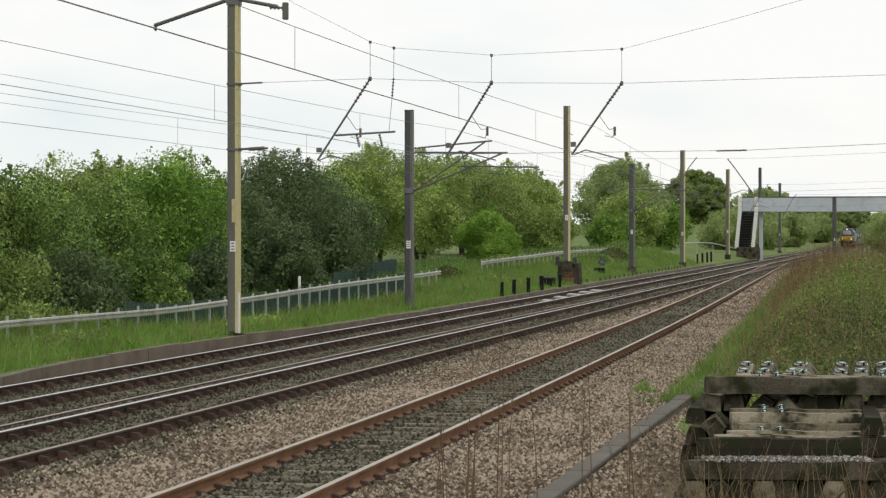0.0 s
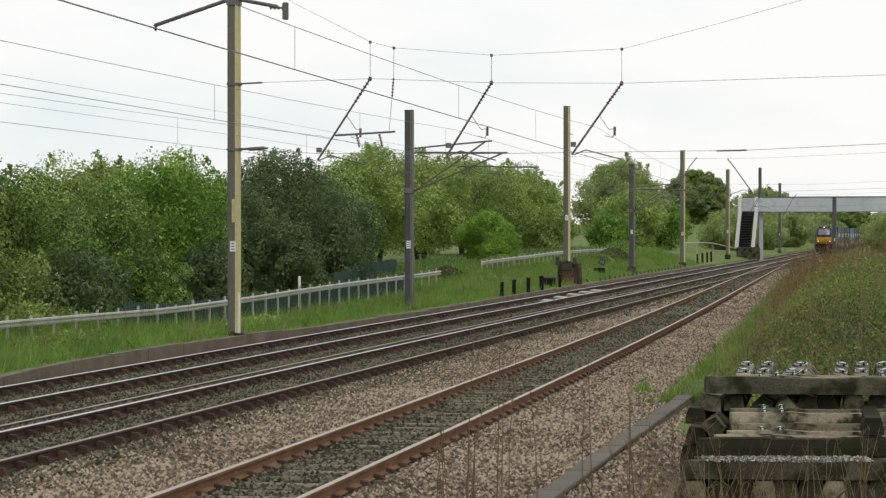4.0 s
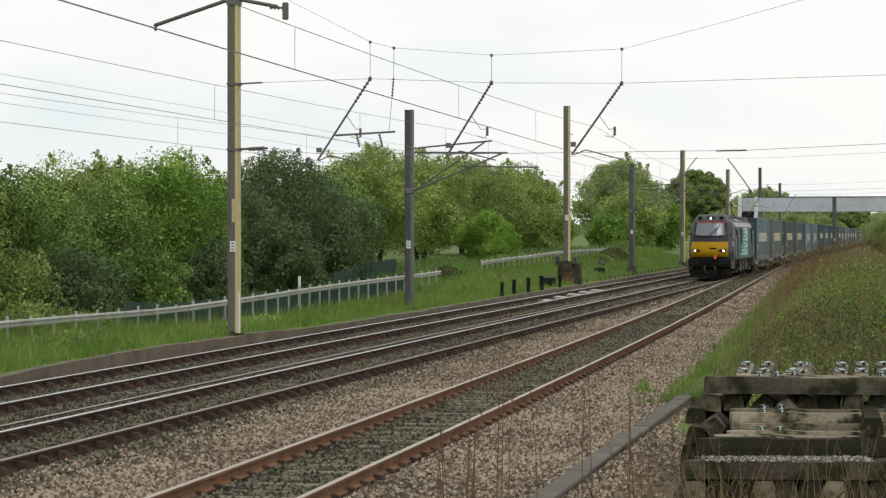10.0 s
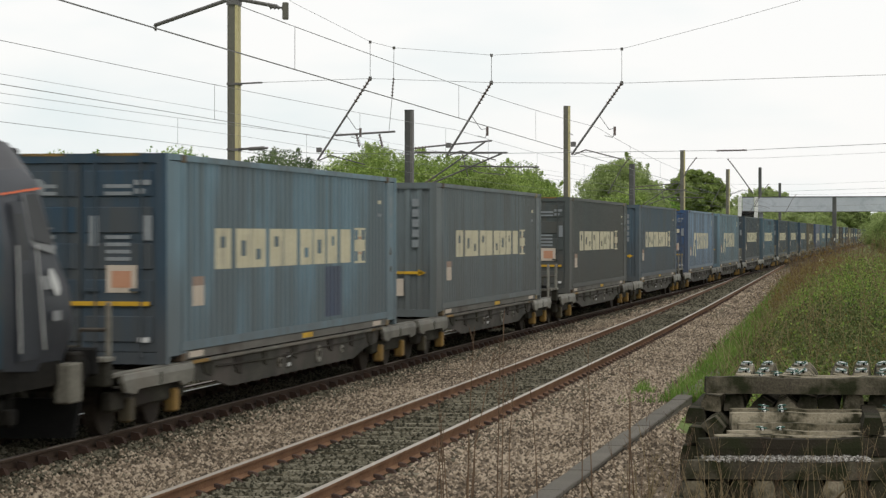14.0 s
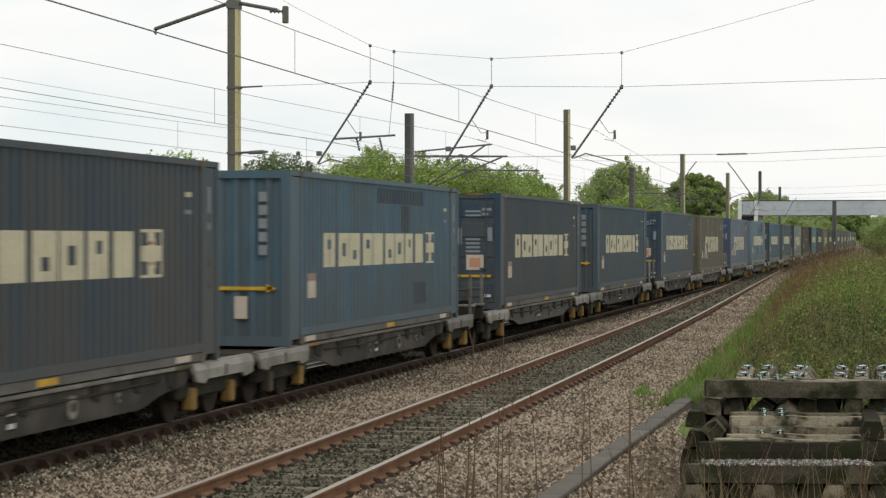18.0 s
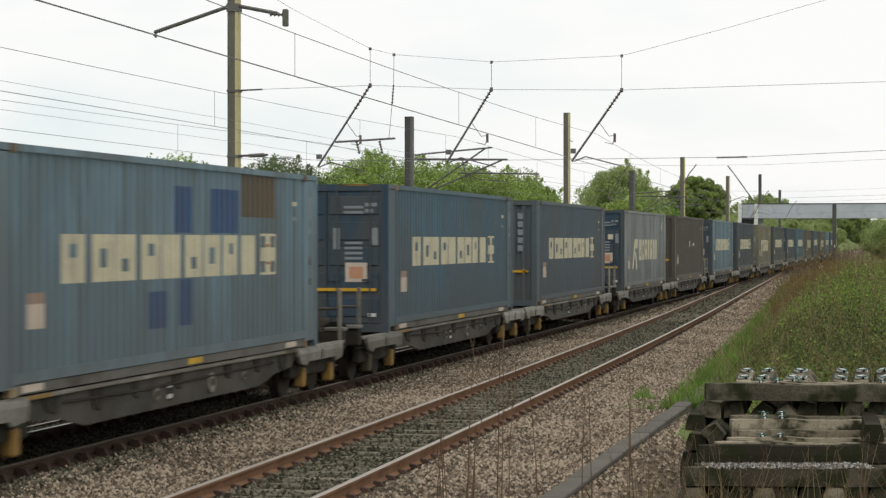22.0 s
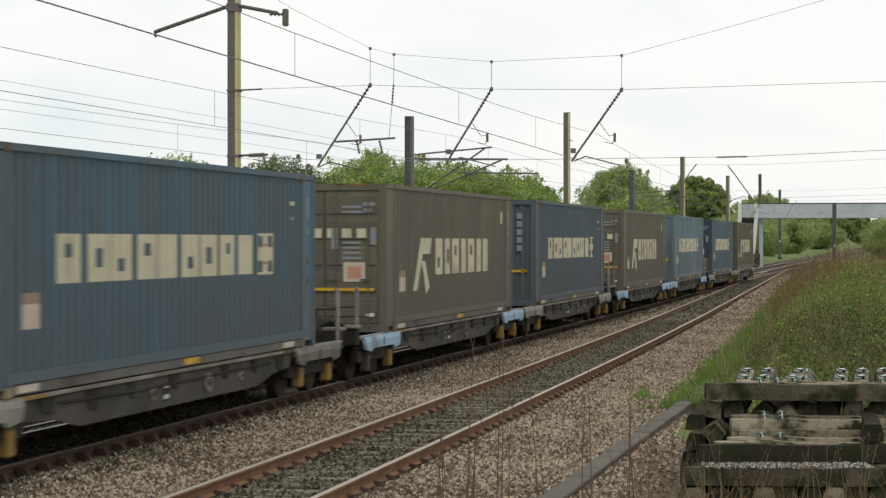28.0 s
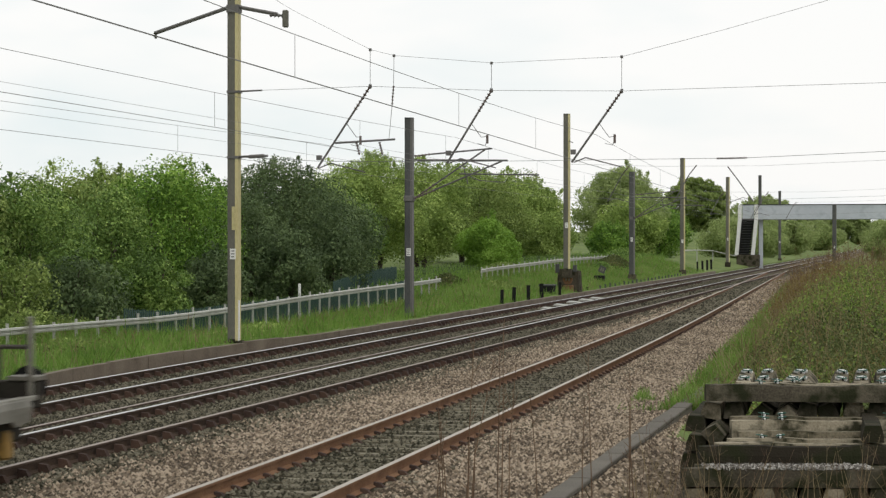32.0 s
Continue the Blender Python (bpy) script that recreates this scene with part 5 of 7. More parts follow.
    if style == "c":
        for k in range(9):
            paint_on("marking_block", CREAM, *word_block(2.25 + 8.0 * k / 9, 8.0 / 9, 1.27, 1.87, 0.86, (1, 0, 2, 1, 3, 2, 0, 1, 3)[k]))
        paint_on("square_emblem", CREAM, (10.4, 11.35, 1.25, 1.29), (10.4, 11.35, 1.86, 1.90), (10.4, 10.46, 1.29, 1.86), (11.29, 11.35, 1.29, 1.86), (10.66, 11.09, 1.38, 1.47), (10.66, 11.09, 1.68, 1.77), (10.56, 11.19, 1.47, 1.68), (10.78, 10.97, 1.29, 1.38), (10.78, 10.97, 1.77, 1.86))
        paint_on("emblem_spot", LABEL_RED, (10.80, 10.95, 1.41, 1.46), (10.80, 10.95, 1.69, 1.74))
        for pname, mat, rects in PATCHES.get(paint, ()):
            part(pname, ribbed_paint(Build(), rects, PAINTS[mat], 0.0012), t)
    elif style == "r":
        for k in range(7):
            paint_on("marking_block", CREAM, *word_block(4.6 + 6.25 * k / 7, 6.25 / 7, 1.05, 1.83, 0.70, (2, 0, 1, 3, 1, 2, 3)[k]))
        mark("slanted_emblem", CREAM, [(2.4, 0.75), (2.75, 0.75), (3.55, 1.84), (3.1, 1.84)], [(3.3, 1.5), (4.0, 1.5), (4.15, 1.84), (3.45, 1.84)], [(3.2, 1.36), (3.5, 1.36), (3.95, 0.8), (3.6, 0.66)])
    else:
        mark("marking_block", LABEL, [(6.5, 1.5), (6.85, 1.5), (6.95, 1.78), (6.6, 1.78)])
        mark("marking_block", LABEL, [(8.2, 1.52), (9.0, 1.58), (9.0, 1.70), (8.2, 1.64)])
    paint_on("side_label", LABEL, (1.20, 1.70, 0.76, 1.05))
    paint_on("label_head", LABEL_FADED, (1.20, 1.70, 1.05, 1.18))
    # small plates up the flat strip at the trailing corner
    e = BOX_LEN
    for z0, z1, mat in ((2.14, 2.52, DULL_MARK), (1.90, 2.00, DULL_MARK), (1.04, 1.15, AXLE_YELLOW)):
        mark("corner_plate", mat, [(e - 0.48, z0), (e - 0.37, z0), (e - 0.37, z1), (e - 0.48, z1)])
    mark("warning_triangle", AXLE_YELLOW, [(e - 0.52, 1.38), (e - 0.34, 1.38), (e - 0.43, 1.54)])
    if style == "r":
        paint_on("number_panel", CREAM, (BOX_LEN - 1.50, BOX_LEN - 1.28, 2.2, 2.5))
    else:
        paint_on("number_panel", CREAM, (BOX_LEN - 1.5, BOX_LEN - 1.2, 2.36, 2.43))
        paint_on("number_panel", DULL_MARK, (BOX_LEN - 1.5, BOX_LEN - 1.2, 2.12, 2.18))
    return t


PAINTS["sky0"] = PAINTS["sky1"] = PAINTS["sky"]
PAINTS["blue1"] = PAINTS["blue"]
# wall panels that were mended and repainted: name, paint, rectangles (y0, y1, z0, z1)
PATCHES = {
    "sky0": (("repainted_patch", "royal_end", ((8.4, 9.55, 0.34, 1.22),)),),
    "sky1": (("repainted_patch", "royal_end", ((6.5, 7.15, 0.6, 1.25), (6.4, 7.1, 1.9, 2.55), (8.0, 9.3, 1.9, 2.55), (5.3, 6.0, 0.6, 1.1))), ("rusty_patch", "umber", ((9.5, 11.3, 2.15, 2.8),))),
    "blue1": (("repainted_patch", "navy_end", ((6.2, 10.2, 2.45, 2.74), (8.1, 8.85, 1.9, 2.43), (9.3, 10.4, 0.42, 0.86))),),
}
CARGO = [("c", "sky0", True), ("c", "pale", False), ("c", "slate", True), ("c", "steel", False), ("r", "bright", True), ("r", "sky", False),
         ("c", "ink", True), ("c", "blue1", False), ("c", "ink", True), ("c", "navy", False), ("c", "steel", True), ("r", "tan", False),
         ("r", "royal", True), ("c", "sky1", False), ("c", "blue", True), ("c", "steel", False), ("r", "greygreen", True), ("n", "brown", False),
         ("c", "sky", True), ("c", "ink", False), ("r", "straw", True), ("c", "slate", False), ("c", "ink", True), ("c", "blue", False),
         ("r", "tan", True), ("c", "steel", False), ("r", "tan", True), ("c", "sky", False), ("c", "blue", True), ("r", "umber", False)]
HUE = {"sky1": "patched sky-blue", "blue1": "patched blue", "sky": "weathered sky-blue", "navy": "dark navy", "pale": "faded blue", "slate": "grimy slate-blue", "bright": "light blue", "tan": "grimy tan", "royal": "faded lavender-blue", "greygreen": "dull pale grey", "sky0": "weathered sky-blue patched", "steel": "steel-blue", "ink": "dark ink-blue", "umber": "dirty umber-brown", "straw": "pale straw-coloured", "blue": "mid blue", "brown": "rusty brown"}


def freight():
    made, waggons = {}, {}
    for i, spec in enumerate(CARGO):
        y = FIRST + PAIR * (i // 2) + (BOX_LEN + INNER) * (i % 2)
        lead = i % 2 == 0
        fr = FRAME_BLUE if i in (24, 26, 27) else FRAME_GREY
        key = (lead, fr.name)
        m = pose(TRACK_B, y, 0)
        if key in waggons:
            w = copy_thing(waggons[key], m)
        else:
            w = waggons[key] = wagon(lead, fr)
            w.matrix_basis = m
        moving.append(w)
        m = pose(TRACK_B, y, 0.862)
        if spec in made:
            c = copy_thing(made[spec], m)
        else:
            c = made[spec] = container(*spec, HUE[spec[1]] + " corrugated container " + ("with doors leading" if spec[2] else "with ribbed end leading") + ", streaked with road dirt")
            c.matrix_basis = m
        moving.append(c)


freight()


# ---- overhead line: masts ----
def h_mast(name, x, y, z0, z1, w, web, flange, label):
    """A rolled H-section mast: two flanges and a web, with a foot."""
    t = thing(name, pose(x, y, z0), label, "mast", "overhead line masts")
    hgt = z1 - z0
    part("post", Build().prism([(-w / 2, -w / 2), (-w / 2 + 0.022, -w / 2), (-w / 2 + 0.022, -0.02), (w / 2 - 0.075, -0.02), (w / 2 - 0.075, 0.02), (-w / 2 + 0.022, 0.02), (-w / 2 + 0.022, w / 2), (-w / 2, w / 2)], 2, 0, hgt, web), t)
    part("flange", Build().box(w / 2 - 0.075, w / 2, -w / 2, w / 2, 0, hgt, flange), t)
    part("cap", Build().box(-w / 2 - 0.004, w / 2 + 0.004, -w / 2 - 0.004, w / 2 + 0.004, hgt, hgt + 0.02, web), t)
    part("near_plate", Build().box(-w / 2 + 0.022, w / 2 - 0.075, -w / 2 + 0.012, -w / 2 + 0.03, 0.1, hgt - 0.02, web), t)
    part("foot", Build().box(-w / 2 - 0.08, w / 2 + 0.08, -w / 2 - 0.08, w / 2 + 0.08, -0.4, 0.06, CONCRETE_DARK, 0.02), t)
    part("number_plate", Build().box(-0.07, 0.08, -w / 2 - 0.012, -w / 2 - 0.002, 2.15, 2.42, WHITE), t)
    pb = Build()
    for k in range(3):
        pb.box(-0.04, 0.05, -w / 2 - 0.016, -w / 2 - 0.011, 2.20 + 0.075 * k, 2.222 + 0.075 * k, BLACK)
    part("plate_bars", pb, t)
    return t


def stack_insulator(b, a, c, mat, r=0.05, n=6):
    """A string of sheds from a to c."""
    a, c = Vector(a), Vector(c)
    b.tube(a, c, r * 0.45, mat, 6)
    for i in range(n):
        p, q = a.lerp(c, (i + 0.25) / n), a.lerp(c, (i + 0.6) / n)
        b.tube(p, q, r, mat, 8, r * 0.6)
    return b


mast = h_mast("overhead_mast", -16.89, 53.6, 0.05, 10.2, 0.275, MAST_GREY, MAST_PALE, "tall weathered steel mast with pale flange and cross-arm")
part("cross_arm", Build().tube((-2.15, 0, 8.0), (-0.15, -0.02, 8.62), 0.05, STEEL).tube((0.15, -0.02, 8.62), (1.15, 0, 8.42), 0.05, STEEL).box(-0.16, 0.16, -0.16, 0.16, 8.48, 8.68, STEEL), mast)
part("insulator", stack_insulator(Build(), (-2.12, 0, 8.02), (-2.12, 0, 7.86), STEEL, 0.07, 2), mast)
part("insulator", stack_insulator(Build(), (0.95, 0, 8.40), (1.36, 0, 8.38), STEEL, 0.06, 4).box(1.3, 1.44, -0.07, 0.07, 8.08, 8.52, MAST_GREY, 0.02), mast)
part("span_fitting", Build().box(-0.155, 0.17, -0.155, 0.155, 6.42, 6.48, STEEL).tube((0.13, 0, 6.46), (0.75, 0, 6.48), 0.022, STEEL), mast)
part("span_fitting", Build().box(-0.155, 0.17, -0.155, 0.155, 4.74, 4.80, STEEL).tube((0.13, 0, 4.78), (0.9, 0, 4.80), 0.03, STEEL).tube((0.4, 0, 4.78), (0.8, 0, 4.80), 0.05, STEEL), mast)
part("earth_cable", Build().tube((0.15, -0.1, 0.02), (0.155, -0.1, 1.1), 0.03, WHITE, 6), mast)
part("warning_label", Build().box(-0.02, 0.06, -0.150, -0.142, 2.9, 3.5, MAST_PALE), mast)

mast2 = h_mast("overhead_mast", -16.92, 73.9, 0.0, 6.95, 0.275, MAST_DARK, STEEL, "dark steel mast carrying cantilever arms over the line")
mast3 = h_mast("overhead_mast", -16.9, 109.8, 1.2, 9.15, 0.31, MAST_GREY, MAST_PALE, "weathered steel mast on a tall concrete foundation")
mast4 = h_mast("overhead_mast", -17.1, 138.4, 0.5, 7.1, 0.34, MAST_DARK, STEEL, "dark steel mast standing on the grass bank")
mast5 = h_mast("overhead_mast", -16.9, 168.6, 0.4, 9.1, 0.36, MAST_GREY, MAST_PALE, "weathered grey steel mast beside the line")
mast6 = h_mast("overhead_mast", -16.9, 212.3, 0.6, 8.9, 0.36, MAST_GREY, MAST_PALE, "weathered grey steel mast near the footbridge stair")
mast7 = h_mast("overhead_mast", -16.9, 260.0, 0.4, 10.5, 0.36, MAST_DARK, STEEL, "far dark steel mast beyond the footbridge")
mast8 = h_mast("overhead_mast", -16.9, 301.4, 0.3, 9.6, 0.36, MAST_DARK, STEEL, "far dark steel mast beyond the footbridge")
mast9 = h_mast("overhead_mast", -7.3, 231.0, -0.2, 6.5, 0.42, MAST_DARK, STEEL, "dark steel mast standing before the footbridge deck")
mast10 = h_mast("overhead_mast", 9.5, 53.6, -0.2, 10.2, 0.38, MAST_GREY, MAST_PALE, "weathered steel mast at the near end of the cross-span")

for m, y, hh in ((mast2, 73.9, 0), (mast4, 138.4, 0)):
    arms = []
    x0 = 0.18
    base = 5.55 - m.location.z
    part("cantilever_arm", stack_insulator(Build(), (x0, 0, base + 0.08), (x0 + 0.6, 0, base + 0.14), INSULATOR, 0.05, 5).tube((x0 + 0.6, 0, base + 0.14), (x0 + 2.75, 0, base + 0.32), 0.03, STEEL), m)
    part("cantilever_arm", Build().tube((x0, 0, base - 0.06), (x0 + 3.3, 0, base - 0.10), 0.035, STEEL), m)
    for dx, dz in ((2.5, 0.28), (3.1, -0.12)):
        part("cantilever_strut", stack_insulator(Build(), (x0, 0, base - 1.40), (x0 + 0.75, 0, base - 1.40 + 0.75 * (1.4 + dz) / dx), INSULATOR, 0.055, 6).tube((x0 + 0.7, 0, base - 1.4 + 0.7 * (1.4 + dz) / dx), (x0 + dx, 0, base + dz), 0.03, STEEL), m)
    part("registration_arm", Build().tube((x0 + 1.6, 0, base - 0.55), (x0 + 4.4, 0, base - 0.6), 0.028, STEEL).line([(x0 + 1.9, 0, base - 0.6), (x0 + 2.3, 0, base - 0.78), (x0 + 3.2, 0, base - 0.85)], 0.02, STEEL).tube((x0 + 1.7, 0, base - 0.1), (x0 + 1.9, 0, base - 0.9), 0.02, STEEL), m)
    part("clamp", Build().box(-0.17, 0.17, -0.17, 0.17, base - 1.5, base - 1.3, STEEL, 0.02), m)

part("pull_off", Build().tube((0.1, 0, 6.6), (0.6, -2, 6.4), 0.02, STEEL), mast3)


# ---- overhead line: cross-span at the first mast ----
def cross_span(y, name_label):
    t = thing("cross_span", pose(0, y, 0), name_label, "overhead line", kind="structure")
    top = [(-16.7, 0, 9.4), (-15.3, 0, 8.55), (-13.28, 0, 7.52), (-12.67, 0, 7.36), (-10.14, 0, 7.13), (-6.87, 0, 7.23), (-4.38, 0, 7.84), (0, 0, 9.0), (9.3, 0, 9.9)]
    part("headspan_wire", Build().line(top, 0.006, WIRE), t)
    up = [(-16.7, 0, 6.52), (-13.29, 0, 6.59), (-10.16, 0, 6.44), (-6.88, 0, 6.38), (-0.47, 0, 6.49), (9.3, 0, 6.7)]
    part("upper_span_wire", Build().line(up, 0.007, WIRE), t)
    low = [(-16.7, 0, 4.82), (-14.6, 0, 4.70), (-11.2, 0, 4.66), (-5.4, 0, 4.69), (-3.8, 0, 4.70), (-0.47, 0, 4.83), (9.3, 0, 5.2)]
    part("lower_span_wire", Build().line(low, 0.008, WIRE), t)
    part("span_insulator", stack_insulator(Build(), (-4.54, 0, 4.69), (-3.80, 0, 4.70), INSULATOR, 0.032, 22), t)
    for (x1, z1), (x0, z0), ztop in (((-13.29, 6.59), (-14.67, 4.53), 7.52), ((-10.16, 6.44), (-11.30, 4.62), 7.13), ((-6.88, 6.38), (-8.13, 4.62), 7.23)):
        a, c = Vector((x1, 0, z1)), Vector((x0, 0, z0))
        k = a.lerp(c, 0.30)
        st = part("inclined_strut", Build().tube(k, c, 0.028, STEEL, 8).box(c.x - 0.02, c.x + 0.10, -0.06, 0.06, c.z + 0.2, c.z + 0.32, STEEL), t)
        part("strut_insulator", stack_insulator(Build(), a, k, INSULATOR, 0.055, 7), st)
        part("hanger", Build().tube((x1, 0, ztop), a, 0.008, WIRE, 4).box(x1 - 0.03, x1 + 0.03, -0.03, 0.03, ztop - 0.04, ztop + 0.03, STEEL).box(x1 - 0.035, x1 + 0.035, -0.03, 0.03, z1 - 0.05, z1 + 0.05, STEEL), st)
        q = a.lerp(c, 0.62)
        part("jumper", Build().line([a.lerp(c, 0.45), a.lerp(c, 0.45) + Vector((0.25, 0, -0.35)), q + Vector((0.62, 0, -0.02)), q + Vector((0.55, 0, -0.25)), q + Vector((0.35, 0, -0.2))], 0.010, WIRE, 4).tube((q.x + 0.60, 0, q.z - 0.2), (q.x + 0.60, 0, q.z + 0.02), 0.035, INSULATOR, 6), st)
        part("steady_arm", Build().line([c + Vector((0.05, 0, 0.0)), c + Vector((0.35, 0, 0.12)), c + Vector((1.25, 0, -0.12))], 0.016, STEEL, 5), st)
    part("hanger", stack_insulator(Build(), (-12.68, 0, 6.60), (-12.72, 0, 6.1), INSULATOR, 0.035, 6).tube((-12.67, 0, 7.36), (-12.68, 0, 6.6), 0.008, WIRE, 4).tube((-12.72, 0, 6.1), (-12.80, 0, 5.25), 0.008, WIRE, 4).box(-12.70, -12.64, -0.03, 0.03, 7.32, 7.39, STEEL), t)
    part("twin_bar", Build().tube((-14.21, 0, 5.16), (-12.64, 0, 5.24), 0.026, STEEL, 8), t)
    for x in (-13.65, -13.05):
        part("bar_insulator", stack_insulator(Build(), (x, 0, 5.18), (x + 0.08, 0, 4.85), INSULATOR, 0.045, 5), t)
    return t


cross_span(53.6, "wire cross-span with inclined struts hung over three lines")


def strut_set(y, xs, label):
    t = thing("cross_span", pose(0, y, 0), label, "overhead line", kind="structure")
    part("upper_span_wire", Build().line([(-16.8, 0, 6.6), (-12, 0, 6.45), (-7, 0, 6.45), (2, 0, 6.8)], 0.008, WIRE), t)
    part("lower_span_wire", Build().line([(-16.8, 0, 4.9), (-12, 0, 4.75), (-7, 0, 4.75), (2, 0, 5.0)], 0.008, WIRE), t)
    for x in xs:
        st = part("inclined_strut", Build().tube((x + 0.6, 0, 6.0), (x - 0.1, 0, 4.7), 0.028, STEEL, 6), t)
        part("strut_insulator", stack_insulator(Build(), (x + 1.0, 0, 6.5), (x + 0.6, 0, 6.0), INSULATOR, 0.05, 5), st)
        part("steady_arm", Build().line([(x - 0.1, 0, 4.72), (x + 0.3, 0, 4.85), (x + 1.1, 0, 4.62)], 0.016, STEEL, 5), st)
    return t


for y in (109.8, 168.6, 212.3):
    far_set = strut_set(y, (-14.7, -11.3), "far wire cross-span with inclined struts")
    if y < 120:
        st = part("inclined_strut", Build().tube((-8.35, 0, 5.9), (-7.5, 0, 4.7), 0.03, STEEL, 6), far_set)
        part("strut_insulator", stack_insulator(Build(), (-8.75, 0, 6.42), (-8.35, 0, 5.9), INSULATOR, 0.05, 5), st)
        part("steady_arm", Build().line([(-7.5, 0, 4.75), (-8.0, 0, 4.86), (-8.7, 0, 4.6)], 0.016, STEEL, 5), st)


# ---- overhead line: running wires ----
def equipment(centre, supports, z_contact, z_support, sag, label, droppers):
    t = thing("catenary_wires", Matrix.Identity(4), label, "overhead wire", "catenary wires", "structure")
    msg, con = [], []
    for a, b in zip(supports, supports[1:]):
        for i in range(12):
            u = i / 12
            y = a + (b - a) * u
            msg.append((centre(y), y, z_support - sag * 4 * u * (1 - u)))
            con.append((centre(y), y, z_contact))
    part("messenger_wire", Build().line(msg, 0.0048, WIRE), t)
    part("contact_wire", Build().line(con, 0.0075 if centre is wire_a else 0.0055, WIRE), t)
    for y in droppers:
        for a, b in zip(supports, supports[1:]):
            if a <= y < b:
                u = (y - a) / (b - a)
                part("dropper", Build().tube((centre(y), y, z_contact), (centre(y), y, z_support - sag * 4 * u * (1 - u)), 0.004, WIRE, 4), t)
    return t


sup = [-6.4, 53.6, 109.8, 168.6, 212.3, 260, 301.4, 360, 420]
equipment(wire_a, [-6.4, 53.6, 109.8, 168.6], 4.515, 5.30, 0.30, "thin catenary and contact wire above the rusty line", [23.8, 34.3, 43.0, 62, 72, 82, 92])
equipment(lambda y: TRACK_B + 0.05, sup, 4.525, 5.27, 0.20, "thin catenary and contact wire above the middle line", [34.1, 43.8, 52.4, 58, 66, 76, 86, 96])
equipment(lambda y: TRACK_C, sup, 4.50, 5.15, 0.20, "thin catenary and contact wire above the far line", [42.5, 52.3, 58, 66, 76, 86, 96])


def feeder(x, z, sag, label):
    pts = []
    for a, b in zip(sup, sup[1:]):
        for i in range(8):
            u = i / 8
            pts.append((x, a + (b - a) * u, z - sag * 4 * u * (1 - u)))
    t = thing("feeder_wire", Matrix.Identity(4), label, "overhead wire", kind="structure")
    part("wire", Build().line(pts, 0.0045, WIRE), t)


feeder(-16.55, 5.68, 0.05, "thin return wire strung along the masts")
feeder(-16.6, 5.15, 0.05, "lower thin return wire strung along the masts")


# ---- footbridge ----
def footbridge():
    t = thing("footbridge", pose(0, 234, 0), "pale grey panelled footbridge with white-edged covered stair", "footbridge")
    part("deck", Build().box(-17.2, 14.0, -0.9, 0.9, 5.0, 5.15, STEEL), t)
    for s in (-1, 1):
        x = -15.4
        while x < 14:
            part("parapet_panel", Build().box(x, x + 1.94, s * 0.9 - 0.03, s * 0.9 + 0.03, 5.02, 6.52, BRIDGE), t)
            x += 1.97
        part("parapet_rail", Build().box(-17.2, 14.0, s * 0.9 - 0.07, s * 0.9 + 0.07, 6.52, 6.62, MAST_DARK), t)
    # stair dropping towards the far side of the line
    for xt, xb in ((-17.45, -17.80), (-15.72, -16.08)):
        part("stair_stringer", Build().prism([(xt, 6.57), (xt + 0.38, 6.57), (xt + 0.38, 5.0), (xb + 0.38, 1.2), (xb, 1.2), (xt, 5.0)], 1, -1.3, -0.95, WHITE), t)
    part("landing_panel", Build().box(-17.0, -15.8, -0.95, -0.85, 5.1, 6.5, BRIDGE), t)
    for k in range(14):
        z = 4.9 - k * 0.27
        part("stair_tread", Build().box(-17.1 - 0.025 * k, -15.7 - 0.025 * k, -1.0, -0.5, z - 0.20, z - 0.035, BLACK).box(-17.1 - 0.025 * k, -15.7 - 0.025 * k, -1.03, -0.5, z - 0.03, z, MAST_DARK), t)
    part("stair_soffit", Build().prism([(-17.2, 5.0), (-15.8, 5.0), (-16.4, 1.2), (-17.5, 1.2)], 1, -0.5, -0.4, BLACK), t)
    for x in (-15.1, 13.5):
        part("bridge_column", Build().box(x - 0.2, x + 0.2, -0.2, 0.2, -0.3, 5.0, BRIDGE), t)
    part("stair_foot", Build().box(-17.6, -15.2, -1.5, 1.0, 0.0, 1.25, CONCRETE_DARK, 0.05), t)
    return t


footbridge()
rail = thing("pipe_railing", Matrix.Identity(4), "pale pipe handrail on posts along the bank", "railing")
pts = [(-19.2, 190, 1.85), (-19.2, 205, 1.85), (-19.1, 221, 1.72), (-18.95, 237, 1.3), (-18.5, 252, 0.85)]
part("top_pipe", Build().line(pts, 0.06, BARRIER, 6), rail)
for x, y, z in pts:
    part("post", Build().tube((x, y, z - 1.2), (x, y, z), 0.05, BARRIER, 6), rail)


